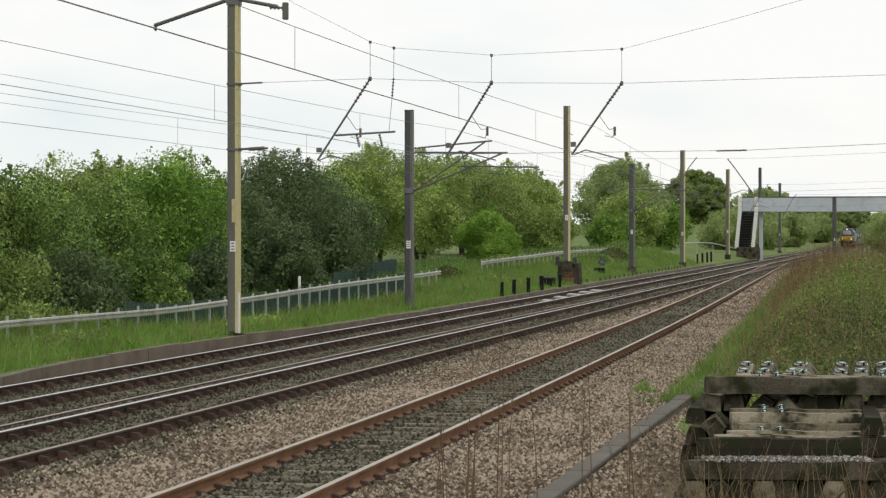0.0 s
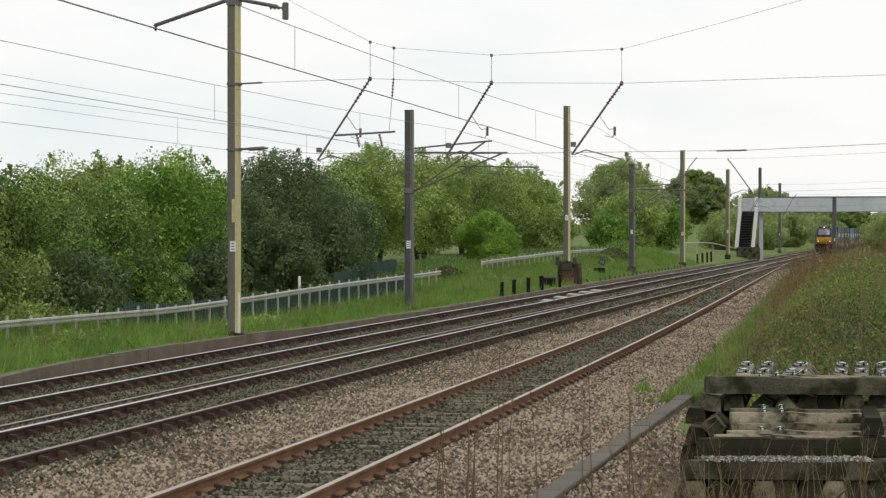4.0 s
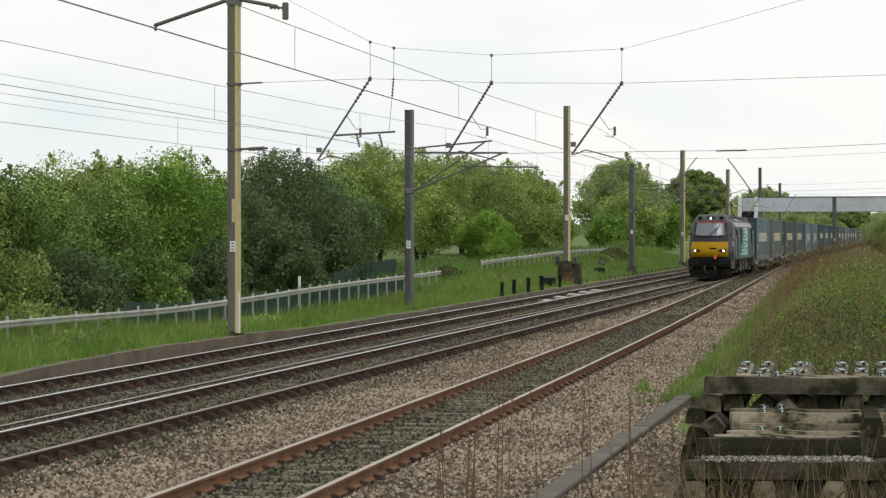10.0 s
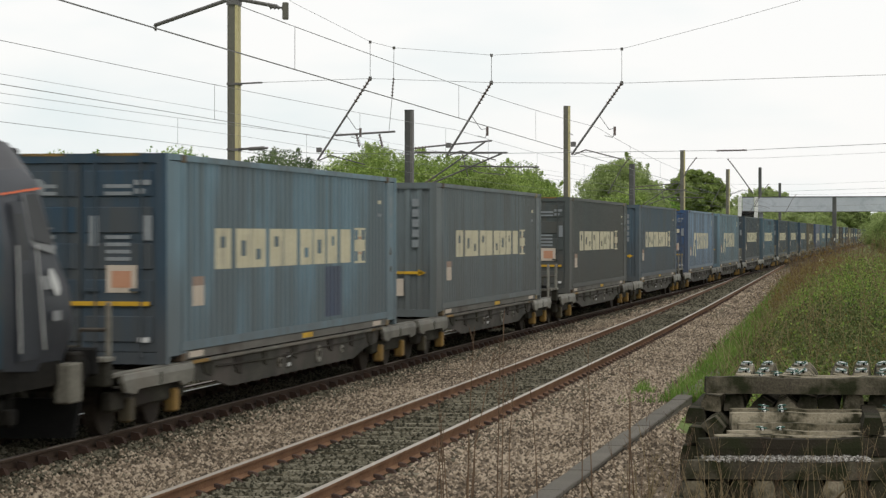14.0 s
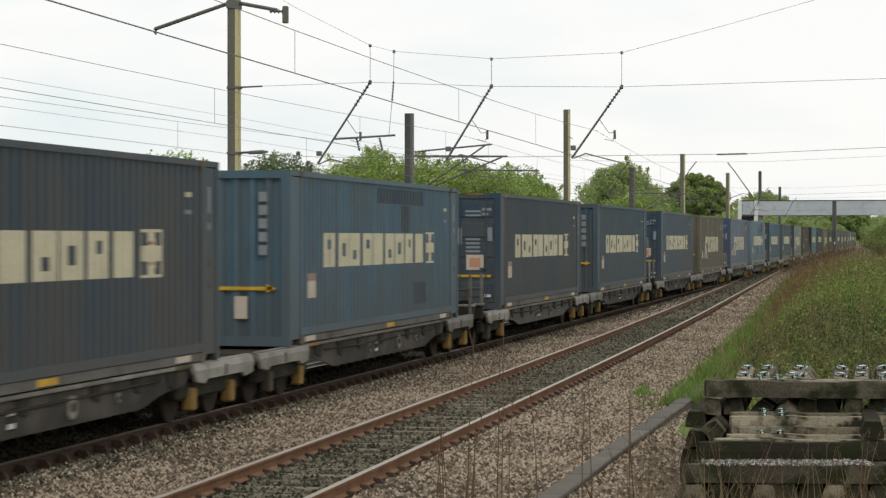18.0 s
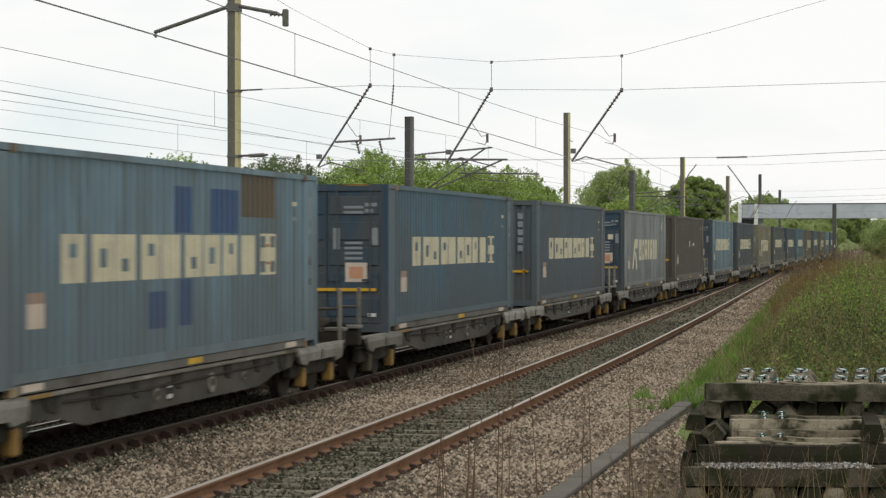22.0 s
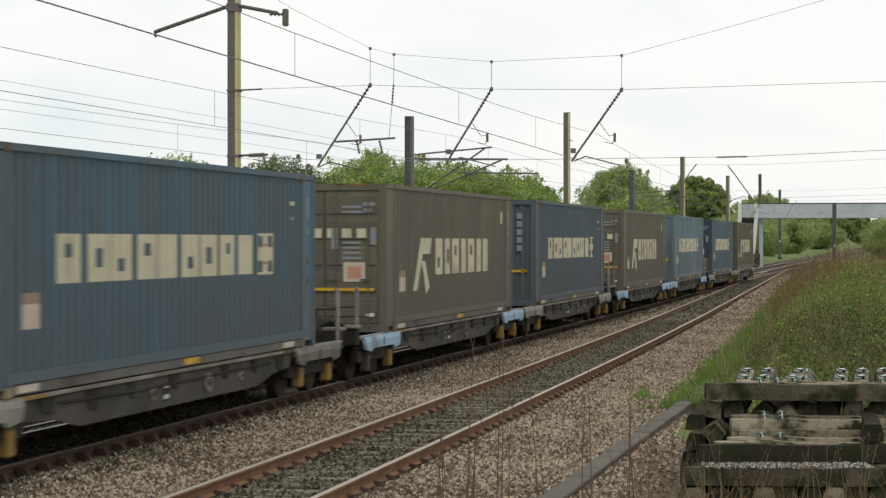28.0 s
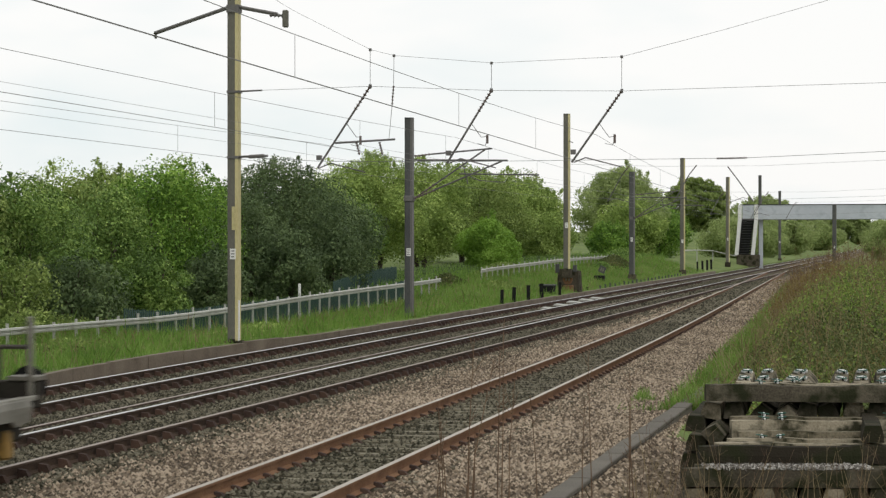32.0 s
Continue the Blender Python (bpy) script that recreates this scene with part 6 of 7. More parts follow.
# ---- crash barrier and palisade fence on the far bank ----
def crash_barrier(y0, y1, step):
    t = thing("crash_barrier", Matrix.Identity(4), "weathered pale steel crash barrier on short posts", "crash barrier", "barriers")
    prof = [(0, 0), (0.05, 0.02), (0.06, 0.09), (0.01, 0.13), (0.01, 0.18), (0.06, 0.22), (0.05, 0.29), (0, 0.31), (-0.03, 0.31), (-0.03, 0)]
    ys = np.arange(y0, y1, step)
    for a in ys:
        b = min(a + step, y1)
        za, zb = float(beam_z(a)), float(beam_z(b))
        bd, n = Build(), len(prof)
        s = bd.slot(BARRIER)
        za, zb = za + 0.13, zb + 0.13
        for y, z in ((a + 0.004, za), (b - 0.004, zb)):
            bd.v += [Vector((-21.0 + 0.12 * math.sin(y * 0.21) + p, y, z + 0.58 * q)) for p, q in prof]
        bd.f += [[k, (k + 1) % n, n + (k + 1) % n, n + k] for k in range(n)] + [list(range(n)), list(range(n, 2 * n))]
        bd.m += [s] * (n + 2)
        part("rail_beam", bd, t)
    post = Build().box(-0.028, 0.028, -0.035, 0.035, -0.95, 0.08, BARRIER).mesh("post")
    for y in np.arange(y0 + 0.6, y1, step / 2):
        part("post", post, t, at=pose(-21.09 + 0.12 * math.sin(y * 0.21), y, float(beam_z(y)) + 0.31 + random.uniform(-0.03, 0.05), random.uniform(-2, 2), random.uniform(-2, 2)))
    return t


crash_barrier(38, 97.5, 3.0)
crash_barrier(108.5, 160.0, 3.0)


def palisade(y0, y1, x, hgt, mat, label):
    t = thing("palisade_fence", Matrix.Identity(4), label, "fence", "palisade fences")
    pale = Build().prism([(-0.034, -0.2), (0.034, -0.2), (0.034, hgt - 0.08), (0.012, hgt), (-0.012, hgt), (-0.034, hgt - 0.08)], 0, -0.012, 0.012, mat).mesh("pale")
    for y in np.arange(y0, y1, 0.16):
        part("pale", pale, t, at=pose(x, y, float(fence_base(y)) + random.uniform(-0.02, 0.02)))
    for z in (0.12, hgt - 0.3):
        part("rail", Build().line([(x - 0.04, y, float(fence_base(y)) + z) for y in np.arange(y0, y1 + 1, 4)], 0.025, mat, 4), t)


palisade(58, 94, -21.5, 0.85, FENCE_GREEN, "low dark green steel palisade fence behind the barrier")
palisade(91, 103, -24.2, 0.95, FENCE_GREEN, "dark green steel palisade fence under the trees")
tagged(new("marker_post", Build().tube((-21.2, 75.0, -0.2), (-21.2, 75.0, 1.15), 0.05, WHITE, 8).mesh("marker_post")), "thin white marker post by the barrier", "post")


# ---- small things in the cess ----
for x, y, z0, z1 in ((-16.42, 88.9, -0.1, 0.66), (-16.42, 91.8, -0.1, 0.70), (-16.42, 95.4, -0.1, 0.72), (-16.42, 99.1, -0.15, 0.72), (-16.42, 104.4, -0.15, 0.68), (-16.75, 113.7, -0.1, 0.22), (-16.75, 116, -0.1, 0.22), (-17.0, 182, 0.1, 0.98), (-17.0, 186.8, 0.1, 1.0), (-17, 191.2, 0.1, 1.04), (-17, 195.3, 0.1, 1.05)):
    p = Build().prism([(-0.07, -0.08), (0.07, -0.08), (0.07, -0.05), (0.02, -0.03), (0.02, 0.04), (0.05, 0.08), (-0.05, 0.08), (-0.02, 0.04), (-0.02, -0.03), (-0.07, -0.05)], 2, z0 - 0.3, z1, BLACK)
    ob = tagged(new("stub_post", p.mesh("stub_post")), "short black post made of old rail", "post", "rail stub posts")
    ob.matrix_basis = pose(x, y, 0, random.uniform(-2, 2), random.uniform(-2, 2), random.uniform(-30, 30))
for k, y in enumerate(np.arange(120, 166, 2.1)):
    ob = tagged(new("marker_peg", Build().box(-0.05, 0.05, -0.05, 0.05, -0.2, 0.22 + 0.03 * (k % 3), MAST_DARK, 0.01).mesh("marker_peg")), "stubby dark peg in the grass edge", "peg", "pegs along the cess")
    ob.location = (-16.6, y, 0.0)

bn = thing("cess_bin", pose(-17.0, 104.3, -0.1), "dark grey tapered bin standing in the cess", "bin")
part("tub", Build().prism([(-0.36, 0.62), (0.36, 0.62), (0.27, 0.0), (-0.27, 0.0)], 1, -0.3, 0.3, BLACK), bn)
part("lid", Build().box(-0.40, 0.40, -0.34, 0.34, 0.60, 0.68, MAST_DARK, 0.02), bn)
sg = thing("speed_board", pose(-16.9, 110.2, -0.2), "faded orange round board over a rust-brown box", "sign")
ORANGE = ramp_mat("faded_orange", [(0.15, 0.075, 0.04), (0.22, 0.115, 0.06)], 0.8, scale=3, fine=20, bump=0.1)
part("disc", Build().tube((0, -0.15, 0.92), (0, -0.11, 0.92), 0.26, ORANGE, 20), sg)
part("disc_bars", Build().box(-0.12, -0.03, -0.158, -0.152, 0.84, 1.0, CONCRETE).box(0.03, 0.12, -0.158, -0.152, 0.84, 1.0, CONCRETE), sg)
part("rust_box", Build().box(-0.26, 0.26, -0.1, 0.3, 0.0, 0.62, ORANGE, 0.02), sg)
fd = thing("mast_foundation", pose(-17.0, 110.2, -0.3), "tall stained concrete block foundation under the mast", "foundation")
part("block", Build().prism([(-0.55, 0.0), (0.62, 0.0), (0.55, 1.45), (-0.5, 1.55)], 1, 0.45, 1.6, CONCRETE_DARK), fd)
part("bracket", Build().box(-0.62, -0.42, 0.4, 0.6, 1.35, 1.8, MAST_DARK, 0.02), fd)
part("bracket", Build().box(0.28, 0.48, 0.4, 0.6, 1.4, 1.75, MAST_DARK, 0.02), fd)
bx = thing("signal_box_unit", pose(-18.0, 129.8, 0.0), "black equipment box with a tilted board above", "equipment box")
part("cabinet", Build().box(-0.32, 0.32, -0.25, 0.25, 0.0, 0.62, BLACK, 0.03), bx)
part("tilted_board", Build().box(-0.2, 0.2, -0.03, 0.03, -0.2, 0.2, MAST_DARK, 0.01), bx, at=pose(0.18, -0.1, 0.98, 0, 25, 0))
part("board_bars", Build().box(-0.1, -0.02, -0.04, -0.032, -0.1, 0.1, CONCRETE).box(0.03, 0.1, -0.04, -0.032, -0.1, 0.1, CONCRETE), bx, at=pose(0.18, -0.1, 0.98, 0, 25, 0))
for x, y in ((-14.23, 87.8), (-14.48, 92.6), (-14.61, 97.1), (-14.64, 101.0), (-14.55, 104.1)):
    ob = tagged(new("treadle_board", Build().prism([(-0.30, -0.04), (0.30, -0.04), (0.26, 0.03), (-0.26, 0.03)], 1, -0.7, 0.7, BARRIER).mesh("treadle_board")), "pale flat board lying beside the rail", "board", "pale boards in the track")
    ob.matrix_basis = pose(x, y, -0.08, 0, 6, 3)
ob = tagged(new("white_fence_rail", Build().box(-1.2, 1.2, -0.04, 0.04, 0.0, 0.18, WHITE, 0.02).box(-1.0, -0.9, -0.05, 0.05, -0.8, 0.0, WHITE).box(0.9, 1.0, -0.05, 0.05, -0.8, 0.0, WHITE).mesh("white_fence_rail")), "white painted rail glimpsed beyond the bank", "railing")
ob.matrix_basis = pose(-5.6, 176, 0.42)
ob = tagged(new("point_machine", Build().box(-0.5, 0.5, -0.3, 0.3, -0.25, 0.12, CONCRETE, 0.03).mesh("point_machine")), "pale point machine beside the junction rails", "point machine")
ob.matrix_basis = pose(-9.3, 196, 0)


# ---- trees and plants ----
def leaf_quads(rng, c, size, facing=None):
    """Leaf-shaped quads (diamonds) at points c, each with its own turn; facing lays them roughly along a clump's skin."""
    n = len(c)
    a = rng.normal(size=(n, 3))
    if facing is not None:
        nrm = facing + rng.normal(size=(n, 3)) * 0.42
        nrm /= np.linalg.norm(nrm, axis=1)[:, None]
        a -= (a * nrm).sum(1)[:, None] * nrm
    a /= np.linalg.norm(a, axis=1)[:, None]
    b = rng.normal(size=(n, 3))
    if facing is not None:
        b = np.cross(nrm, a)
    b -= (b * a).sum(1)[:, None] * a
    b /= np.linalg.norm(b, axis=1)[:, None]
    s = size * rng.uniform(0.6, 1.35, n)[:, None]
    return np.stack([c - a * s, c - b * s * 0.55, c + a * s, c + b * s * 0.55], 1)


def crown_points(rng, n, clumps, height, radius, low, sharp):
    """Points in uneven clumps that fill an egg-shaped crown."""
    cc = []
    while len(cc) < clumps:
        u = rng.uniform(-1, 1, 3)
        d = np.linalg.norm(u * np.array([1, 1, 1]))
        if d > 1 or rng.random() > 0.25 + 0.75 * d:
            continue
        z = low + (height - low) * (0.5 + 0.5 * u[2]) * 0.96
        wid = radius * (1.08 - 0.40 * max(0, u[2]) ** 1.5 - 0.34 * max(0, -u[2]) ** 1.3)
        cc.append((u[0] * wid, u[1] * wid, z - radius * 0.12))
    cc = np.array(cc)
    r = rng.uniform(0.20, 0.40, clumps) * min(radius, 2.6) * sharp
    w = r ** 2 / (r ** 2).sum()
    k = rng.choice(clumps, n, p=w)
    d = rng.normal(size=(n, 3))
    d /= np.linalg.norm(d, axis=1)[:, None]
    q = rng.uniform(0.80, 1.06, n)
    q[: n // 6] = rng.uniform(0.3, 1.25, n // 6)
    p = cc[k] + d * (r[k] * q)[:, None] * np.array([1, 1, 0.85])
    # leafy shoots poking out of the top
    ns = 10
    top = cc[np.argsort(-cc[:, 2])][: max(8, clumps // 2)]
    root = top[rng.integers(len(top), size=ns)]
    way = rng.normal(size=(ns, 3)) * 0.3 + np.array([0, 0, 1.0])
    m = max(160, n // 40)
    k2 = rng.integers(ns, size=m)
    t = rng.random(m)
    p2 = root[k2] + way[k2] * (r.mean() * (0.7 + 0.5 * t))[:, None] + rng.normal(size=(m, 3)) * (0.22 * (1.1 - t))[:, None] * r.mean()
    return np.concatenate([p, p2]), cc, np.concatenate([d, rng.normal(size=(m, 3))])


def tree(kind, x, y, height, radius, n, size, seed, label, low=None, trunk=0.13):
    rng = np.random.default_rng(seed)
    z = float(ground_z(x, y))
    t = thing("tree", pose(x, y, z - 0.05), label, "tree", "trees and bushes on the bank")
    low = height * (0.03 if height < 4 or y > 180 else 0.16) if low is None else low
    radius = radius * 1.18
    pts, cc, nn = crown_points(rng, n, int(44 + 12 * radius + 4 * radius * radius), height, radius, low, 1.12)
    ok = pts[:, 2] > 0.03
    part("crown", quads("crown", leaf_quads(rng, pts[ok], size * 1.15, nn[ok]), kind), t)
    b = Build()
    stems = 1 if height > 9 else 3
    for s in range(stems):
        a = 2 * math.pi * s / stems + seed
        p0 = Vector((0.25 * math.cos(a) * (stems > 1), 0.25 * math.sin(a) * (stems > 1), -0.2))
        p1 = Vector((radius * 0.22 * math.cos(a), radius * 0.22 * math.sin(a), height * 0.4))
        p2 = Vector((radius * 0.4 * math.cos(a + 0.5), radius * 0.4 * math.sin(a + 0.5), height * 0.78))
        tr = trunk * height / 6
        b.tube(p0, p1, tr, BARK, 8, tr * 0.65).tube(p1, p2, tr * 0.65, BARK, 6, tr * 0.2)
        for k in range(5):
            q = p0.lerp(p1, 0.35 + 0.6 * k / 5)
            e = Vector(cc[int(rng.integers(len(cc)))])
            b.tube(q, q.lerp(e, 0.85), tr * 0.35, BARK, 5, tr * 0.08)
    part("trunk", b, t)
    return t


MIDL, OLIL, LIML, DARL = "leafy mid-green hawthorn tree behind the barrier", "olive-tinged leafy tree in spring leaf", "bright fresh-green leafy bush on the bank", "dense dark green evergreen-looking tree"
WOOD = [
    (LEAF_MID, -27, 63, 5.1, 1.8, 24000, 0.05, MIDL), (LEAF_OLIVE, -30, 75, 5.41, 1.7, 18000, 0.06, OLIL), (LEAF_OLIVE, -34, 89, 6.24, 1.8, 12000, 0.075, OLIL),
    (LEAF_LIME, -27.5, 79, 6.14, 2.1, 30000, 0.052, "bright mid-green hawthorn with ragged top shoots"), (LEAF_MID, -28, 73, 4.99, 1.7, 20000, 0.05, MIDL),
    (LEAF_DARK, -28, 96, 6.5, 2.5, 34000, 0.058, DARL), (LEAF_DARK, -27, 87, 5, 1.5, 16000, 0.055, DARL), (LEAF_DARK, -27, 102, 4.7, 1.6, 16000, 0.06, DARL),
    (LEAF_FRESH, -31, 126, 7.4, 2.9, 43350, 0.068, MIDL), (LEAF_FRESH, -31, 139, 7.1, 2.7, 35700, 0.075, MIDL), (LEAF_FRESH, -32, 158, 8, 4, 51000, 0.082, MIDL),
    (LEAF_FRESH, -31, 171, 7.5, 3.4, 40800, 0.082, MIDL), (LEAF_HAZED, -39, 228, 8.6, 2.6, 22950, 0.102, OLIL), (LEAF_BRIGHT, -24, 126, 3.3, 1.35, 27200, 0.058, LIML),
    (LEAF_FRESH, -27, 165, 3.8, 1.6, 17850, 0.075, MIDL), (LEAF_HAZED, -28, 218, 10, 3.7, 35700, 0.109, MIDL), (LEAF_LIME, -25, 227, 5.8, 2.5, 15300, 0.102, LIML),
    (LEAF_LIME, -26.2, 195, 3.6, 1.5, 10200, 0.088, LIML), (LEAF_OLIVE, -42, 444, 12.2, 5.4, 60000, 0.20, "spreading green oak standing in the rising field"), (LEAF_HAZED, -21.5, 270, 5.2, 2.8, 17850, 0.116, "leafy green bush beside the footbridge stair"),
    (LEAF_HAZED, -34, 534, 10.5, 8, 17850, 0.272, OLIL), (LEAF_HAZED, -25, 471, 7.6, 5.4, 11900, 0.218, LIML), (LEAF_HAZED, -24, 600, 9.3, 6.5, 15300, 0.272, MIDL),
    (LEAF_HAZED, -1.6, 300, 6.4, 3.4, 22950, 0.122, MIDL), (LEAF_HAZED, 0.5, 280, 7, 3.6, 22950, 0.122, OLIL), (LEAF_HAZED, 5.5, 262, 7, 3.8, 17850, 0.122, MIDL), (LEAF_OLIVE, -28, 60, 5.2, 1.7, 12000, 0.065, OLIL), (LEAF_FRESH, -33, 120, 5.8, 2.3, 25500, 0.068, MIDL),
    (LEAF_HAZED, -23, 330, 6, 4.2, 20400, 0.15, OLIL), (LEAF_HAZED, -27, 385, 8, 5, 20400, 0.177, MIDL), (LEAF_HAZED, -20.5, 400, 6.5, 2.6, 12750, 0.177, OLIL), (LEAF_HAZED, 1.0, 340, 7, 4, 17850, 0.15, OLIL),
    (LEAF_FRESH, -31.4, 184, 7.0, 2.2, 24000, 0.082, MIDL), (LEAF_OLIVE, -29, 150, 6.2, 2.6, 28050, 0.075, OLIL), (LEAF_HAZED, -30.2, 245, 10.2, 3.4, 22950, 0.109, MIDL),
    (LEAF_MID, -31, 96, 5.2, 1.9, 10000, 0.085, MIDL), (LEAF_MID, -29, 108, 5, 2, 10000, 0.085, MIDL), (LEAF_MID, -28, 68, 4.68, 1.5, 11000, 0.06, MIDL), (LEAF_FRESH, -26.4, 212, 6.4, 2.5, 20000, 0.102, MIDL),
    # the two dark-leaved barrier bushes carry the hedge foot's shade in their colour
    (LEAF_MID, -24.9, 55, 3.0, 1.15, 11000, 0.05, "low spreading hawthorn bush at the barrier"), (LEAF_DARK, -24.6, 62, 2.7, 1.1, 12000, 0.05, "low spreading hawthorn bush at the barrier"), (LEAF_MID, -24.8, 69.5, 2.9, 1.1, 13000, 0.05, "low spreading hawthorn bush at the barrier"),
    (LEAF_DARK, -24.9, 76, 2.6, 1.0, 13000, 0.05, "low spreading hawthorn bush at the barrier"), (LEAF_DARK, -24.8, 86, 3.5, 1.2, 12000, 0.055, "low dark bush under the evergreen"), (LEAF_DARK, -25.2, 95, 3.3, 1.2, 11000, 0.058, "low dark bush under the evergreen"),
    (LEAF_FRESH, -33, 81, 5.9, 1.8, 15000, 0.06, "light green tree rising behind the hedge"), (LEAF_FRESH, -33, 88, 6.4, 1.9, 15000, 0.06, "light green tree rising behind the hedge"), (LEAF_FRESH, -33.5, 97, 6.5, 1.9, 15000, 0.065, "light green tree rising behind the hedge"),
]
for i, (kind, x, y, hh, r, n, size, lab) in enumerate(WOOD):
    tree(kind, x, y, hh, r, n, size, 11 + i, lab)

# a distant tree belt that closes the view behind everything
def far_wood():
    rng = np.random.default_rng(5)
    pts, nrm = [], []
    for x in list(np.arange(-420, 260, 9.0)) + [-64.5 + 4.0 * k for k in range(19)]:
        if x != int(x):
            y = 1250
        else:
            y = 620 + rng.uniform(-40, 60) if x < -24 or x > 2 else 1250
        if x < -78:
            y = 330 + rng.uniform(0, 120) - x * 0.6
        k, _, kn = crown_points(rng, 1500 if y < 1000 else 3200, 16 if y < 1000 else 60, rng.uniform(7, 10) * (2.0 if y > 1000 else 1.0), 6.5 if y < 1000 else 7.0, 0.2, 1.6)
        nrm.append(kn)
        pts.append(k + np.array([x, y, float(ground_z(x, y))]))
    me = quads("far_wood", leaf_quads(rng, np.concatenate(pts), 0.6, np.concatenate(nrm)), LEAF_HAZED)
    tagged(new("far_wood", me), "distant belt of green trees closing the view", "trees", kind="stuff")


far_wood()


def blades(name, pts, height, width, lean, mat, label, category, seed, arch=0.68):
    """Tapered blades of grass, one thin quad each, in one mesh."""
    rng = np.random.default_rng(seed)
    n = len(pts)
    h = height * rng.uniform(0.45, 1.3, n)[:, None]
    a = rng.uniform(0, 2 * math.pi, n)
    side = np.stack([np.cos(a), np.sin(a), np.zeros(n)], 1) * width * rng.uniform(0.6, 1.3, n)[:, None]
    tip = rng.normal(size=(n, 3)) * lean * h + np.array([0, 0, 1.0]) * h
    tip[:, 2] = np.abs(tip[:, 2])
    mid = tip * 0.55
    mid[:, 2] = tip[:, 2] * arch
    v = np.stack([pts - side, pts + side, pts + mid + side * 0.7, pts + tip, pts + mid - side * 0.7], 1)
    tagged(new(name, quads(name, v, mat, 5)), label, category, kind="stuff")


def on_ground(x, y, lift=0.0):
    return np.stack([x, y, ground_z(x, y) + lift], 1)


rg = np.random.default_rng(21)
n = 90000
gy = 36 + (rg.random(n) ** 1.6) * 150
gx = KERB + kerb_shift(gy) * 0.9 - 0.24 - rg.random(n) ** 0.9 * 5.2
tuft = np.array([noise.noise(Vector((a * 0.9, b * 0.45, 3.0))) for a, b in zip(gx[::10], gy[::10])]).repeat(10)
gp_ = on_ground(gx, gy)
blades("bank_grass", gp_[tuft > -0.35], 0.16, 0.010, 0.42, GRASS, "long fresh green grass on the far bank", "grass", 22)
blades("bank_grass", gp_[tuft > 0.22], 0.30, 0.010, 0.4, GRASS, "taller tufts of green grass on the far bank", "grass", 23)
sel = gp_[(tuft < -0.2) | (rg.random(n) < 0.06)]
blades("dry_bank_grass", sel[: 6000], 0.30, 0.008, 0.5, DRY, "straw-coloured dead grass in the bank", "grass", 24)
n = 26000
gy = 44 + rg.random(n) ** 1.3 * 160
gx = -21.6 - rg.random(n) * 5.5
blades("verge_grass", on_ground(gx, gy), 0.4, 0.014, 0.35, GRASS, "rough grass under the trees", "grass", 25)

# undergrowth along the hedge foot, its leaves coloured dark as the shade there
n = 60000
gy = 46 + rg.random(n) ** 1.25 * 170
gx = -22.3 - rg.random(n) ** 0.8 * 5.0
hg = np.array([0.75 + 0.7 * noise.noise(Vector((a * 0.5, b * 0.35, 9.0))) for a, b in zip(gx[::8], gy[::8])]).repeat(8)[:n]
pp = on_ground(gx, gy)
pp[:, 2] += np.clip(hg, 0.1, 0.8) * 0.6 * rg.random(n) * (1 - smooth_step(-24.4, -22.2, gx))
tagged(new("undergrowth", quads("undergrowth", leaf_quads(rg, pp, 0.055), LEAF_DARK)), "tangled green undergrowth at the hedge foot", "undergrowth", kind="stuff")
# brown scrub, docks and low bushes scattered over the far bank
for cx, cy, wx, wy, hgt, k, mat, lab in ((-20.0, 152, 0.9, 5.0, 0.75, 2600, BRAMBLE_DARK, "brownish dead scrub on the far bank"), (-19.6, 143, 0.7, 3.0, 0.5, 1200, LEAF_MID, "low green scrub on the far bank"), (-21.8, 103, 0.6, 3.0, 0.6, 1500, BRAMBLE_DARK, "brown bramble stems beside the barrier end"), (-19.3, 104, 0.8, 2.5, 0.35, 900, LEAF_OLIVE, "low olive weeds on the bank"), (-18.2, 60, 0.8, 3.5, 0.35, 900, LEAF_FRESH, "broad-leaved weeds in the bank grass"), (-18.8, 47, 0.8, 3.0, 0.4, 900, LEAF_OLIVE, "broad-leaved weeds in the bank grass"), (-21.9, 52, 0.5, 6.0, 0.85, 2600, LEAF_OLIVE, "young olive scrub behind the barrier"), (-22.2, 120, 0.8, 8.0, 0.7, 3000, LEAF_OLIVE, "rough olive scrub at the top of the bank"), (-22.0, 172, 0.9, 12.0, 1.0, 3500, LEAF_MID, "green scrub at the top of the bank")):
    qx, qy = cx + rg.normal(size=k) * wx * 0.5, cy + rg.normal(size=k) * wy * 0.5
    qh = hgt * np.exp(-((qx - cx) / wx) ** 2 - ((qy - cy) / wy) ** 2)
    q = on_ground(qx, qy)
    q[:, 2] += 0.04 + qh * rg.random(k) ** 0.7
    tagged(new("bank_scrub", quads("bank_scrub", leaf_quads(rg, q, 0.045 if cy < 90 else 0.065), mat)), lab, "scrub", kind="stuff")
# a yellowing young bush by the barrier
tree(LEAF_OLIVE, -23.4, 54.6, 2.5, 0.95, 4200, 0.05, 77, "thin young bush with yellow-olive leaves")

# the near bank: fresh grass at its edge, brambles over it, dead stems on top
n = 42000
gy = 37 + rg.random(n) ** 1.5 * 114
gx = bank_edge(gy) - 0.15 + np.abs(rg.normal(size=n)) * 1.0
edge_n = np.array([noise.noise(Vector((a * 0.8, b * 0.3, 5.0))) for a, b in zip(gx[::8], gy[::8])]).repeat(8)[:n]
keep = (gx - bank_edge(gy) + 0.55 * edge_n) > 0.0
kx = on_ground(gx, gy)[keep]
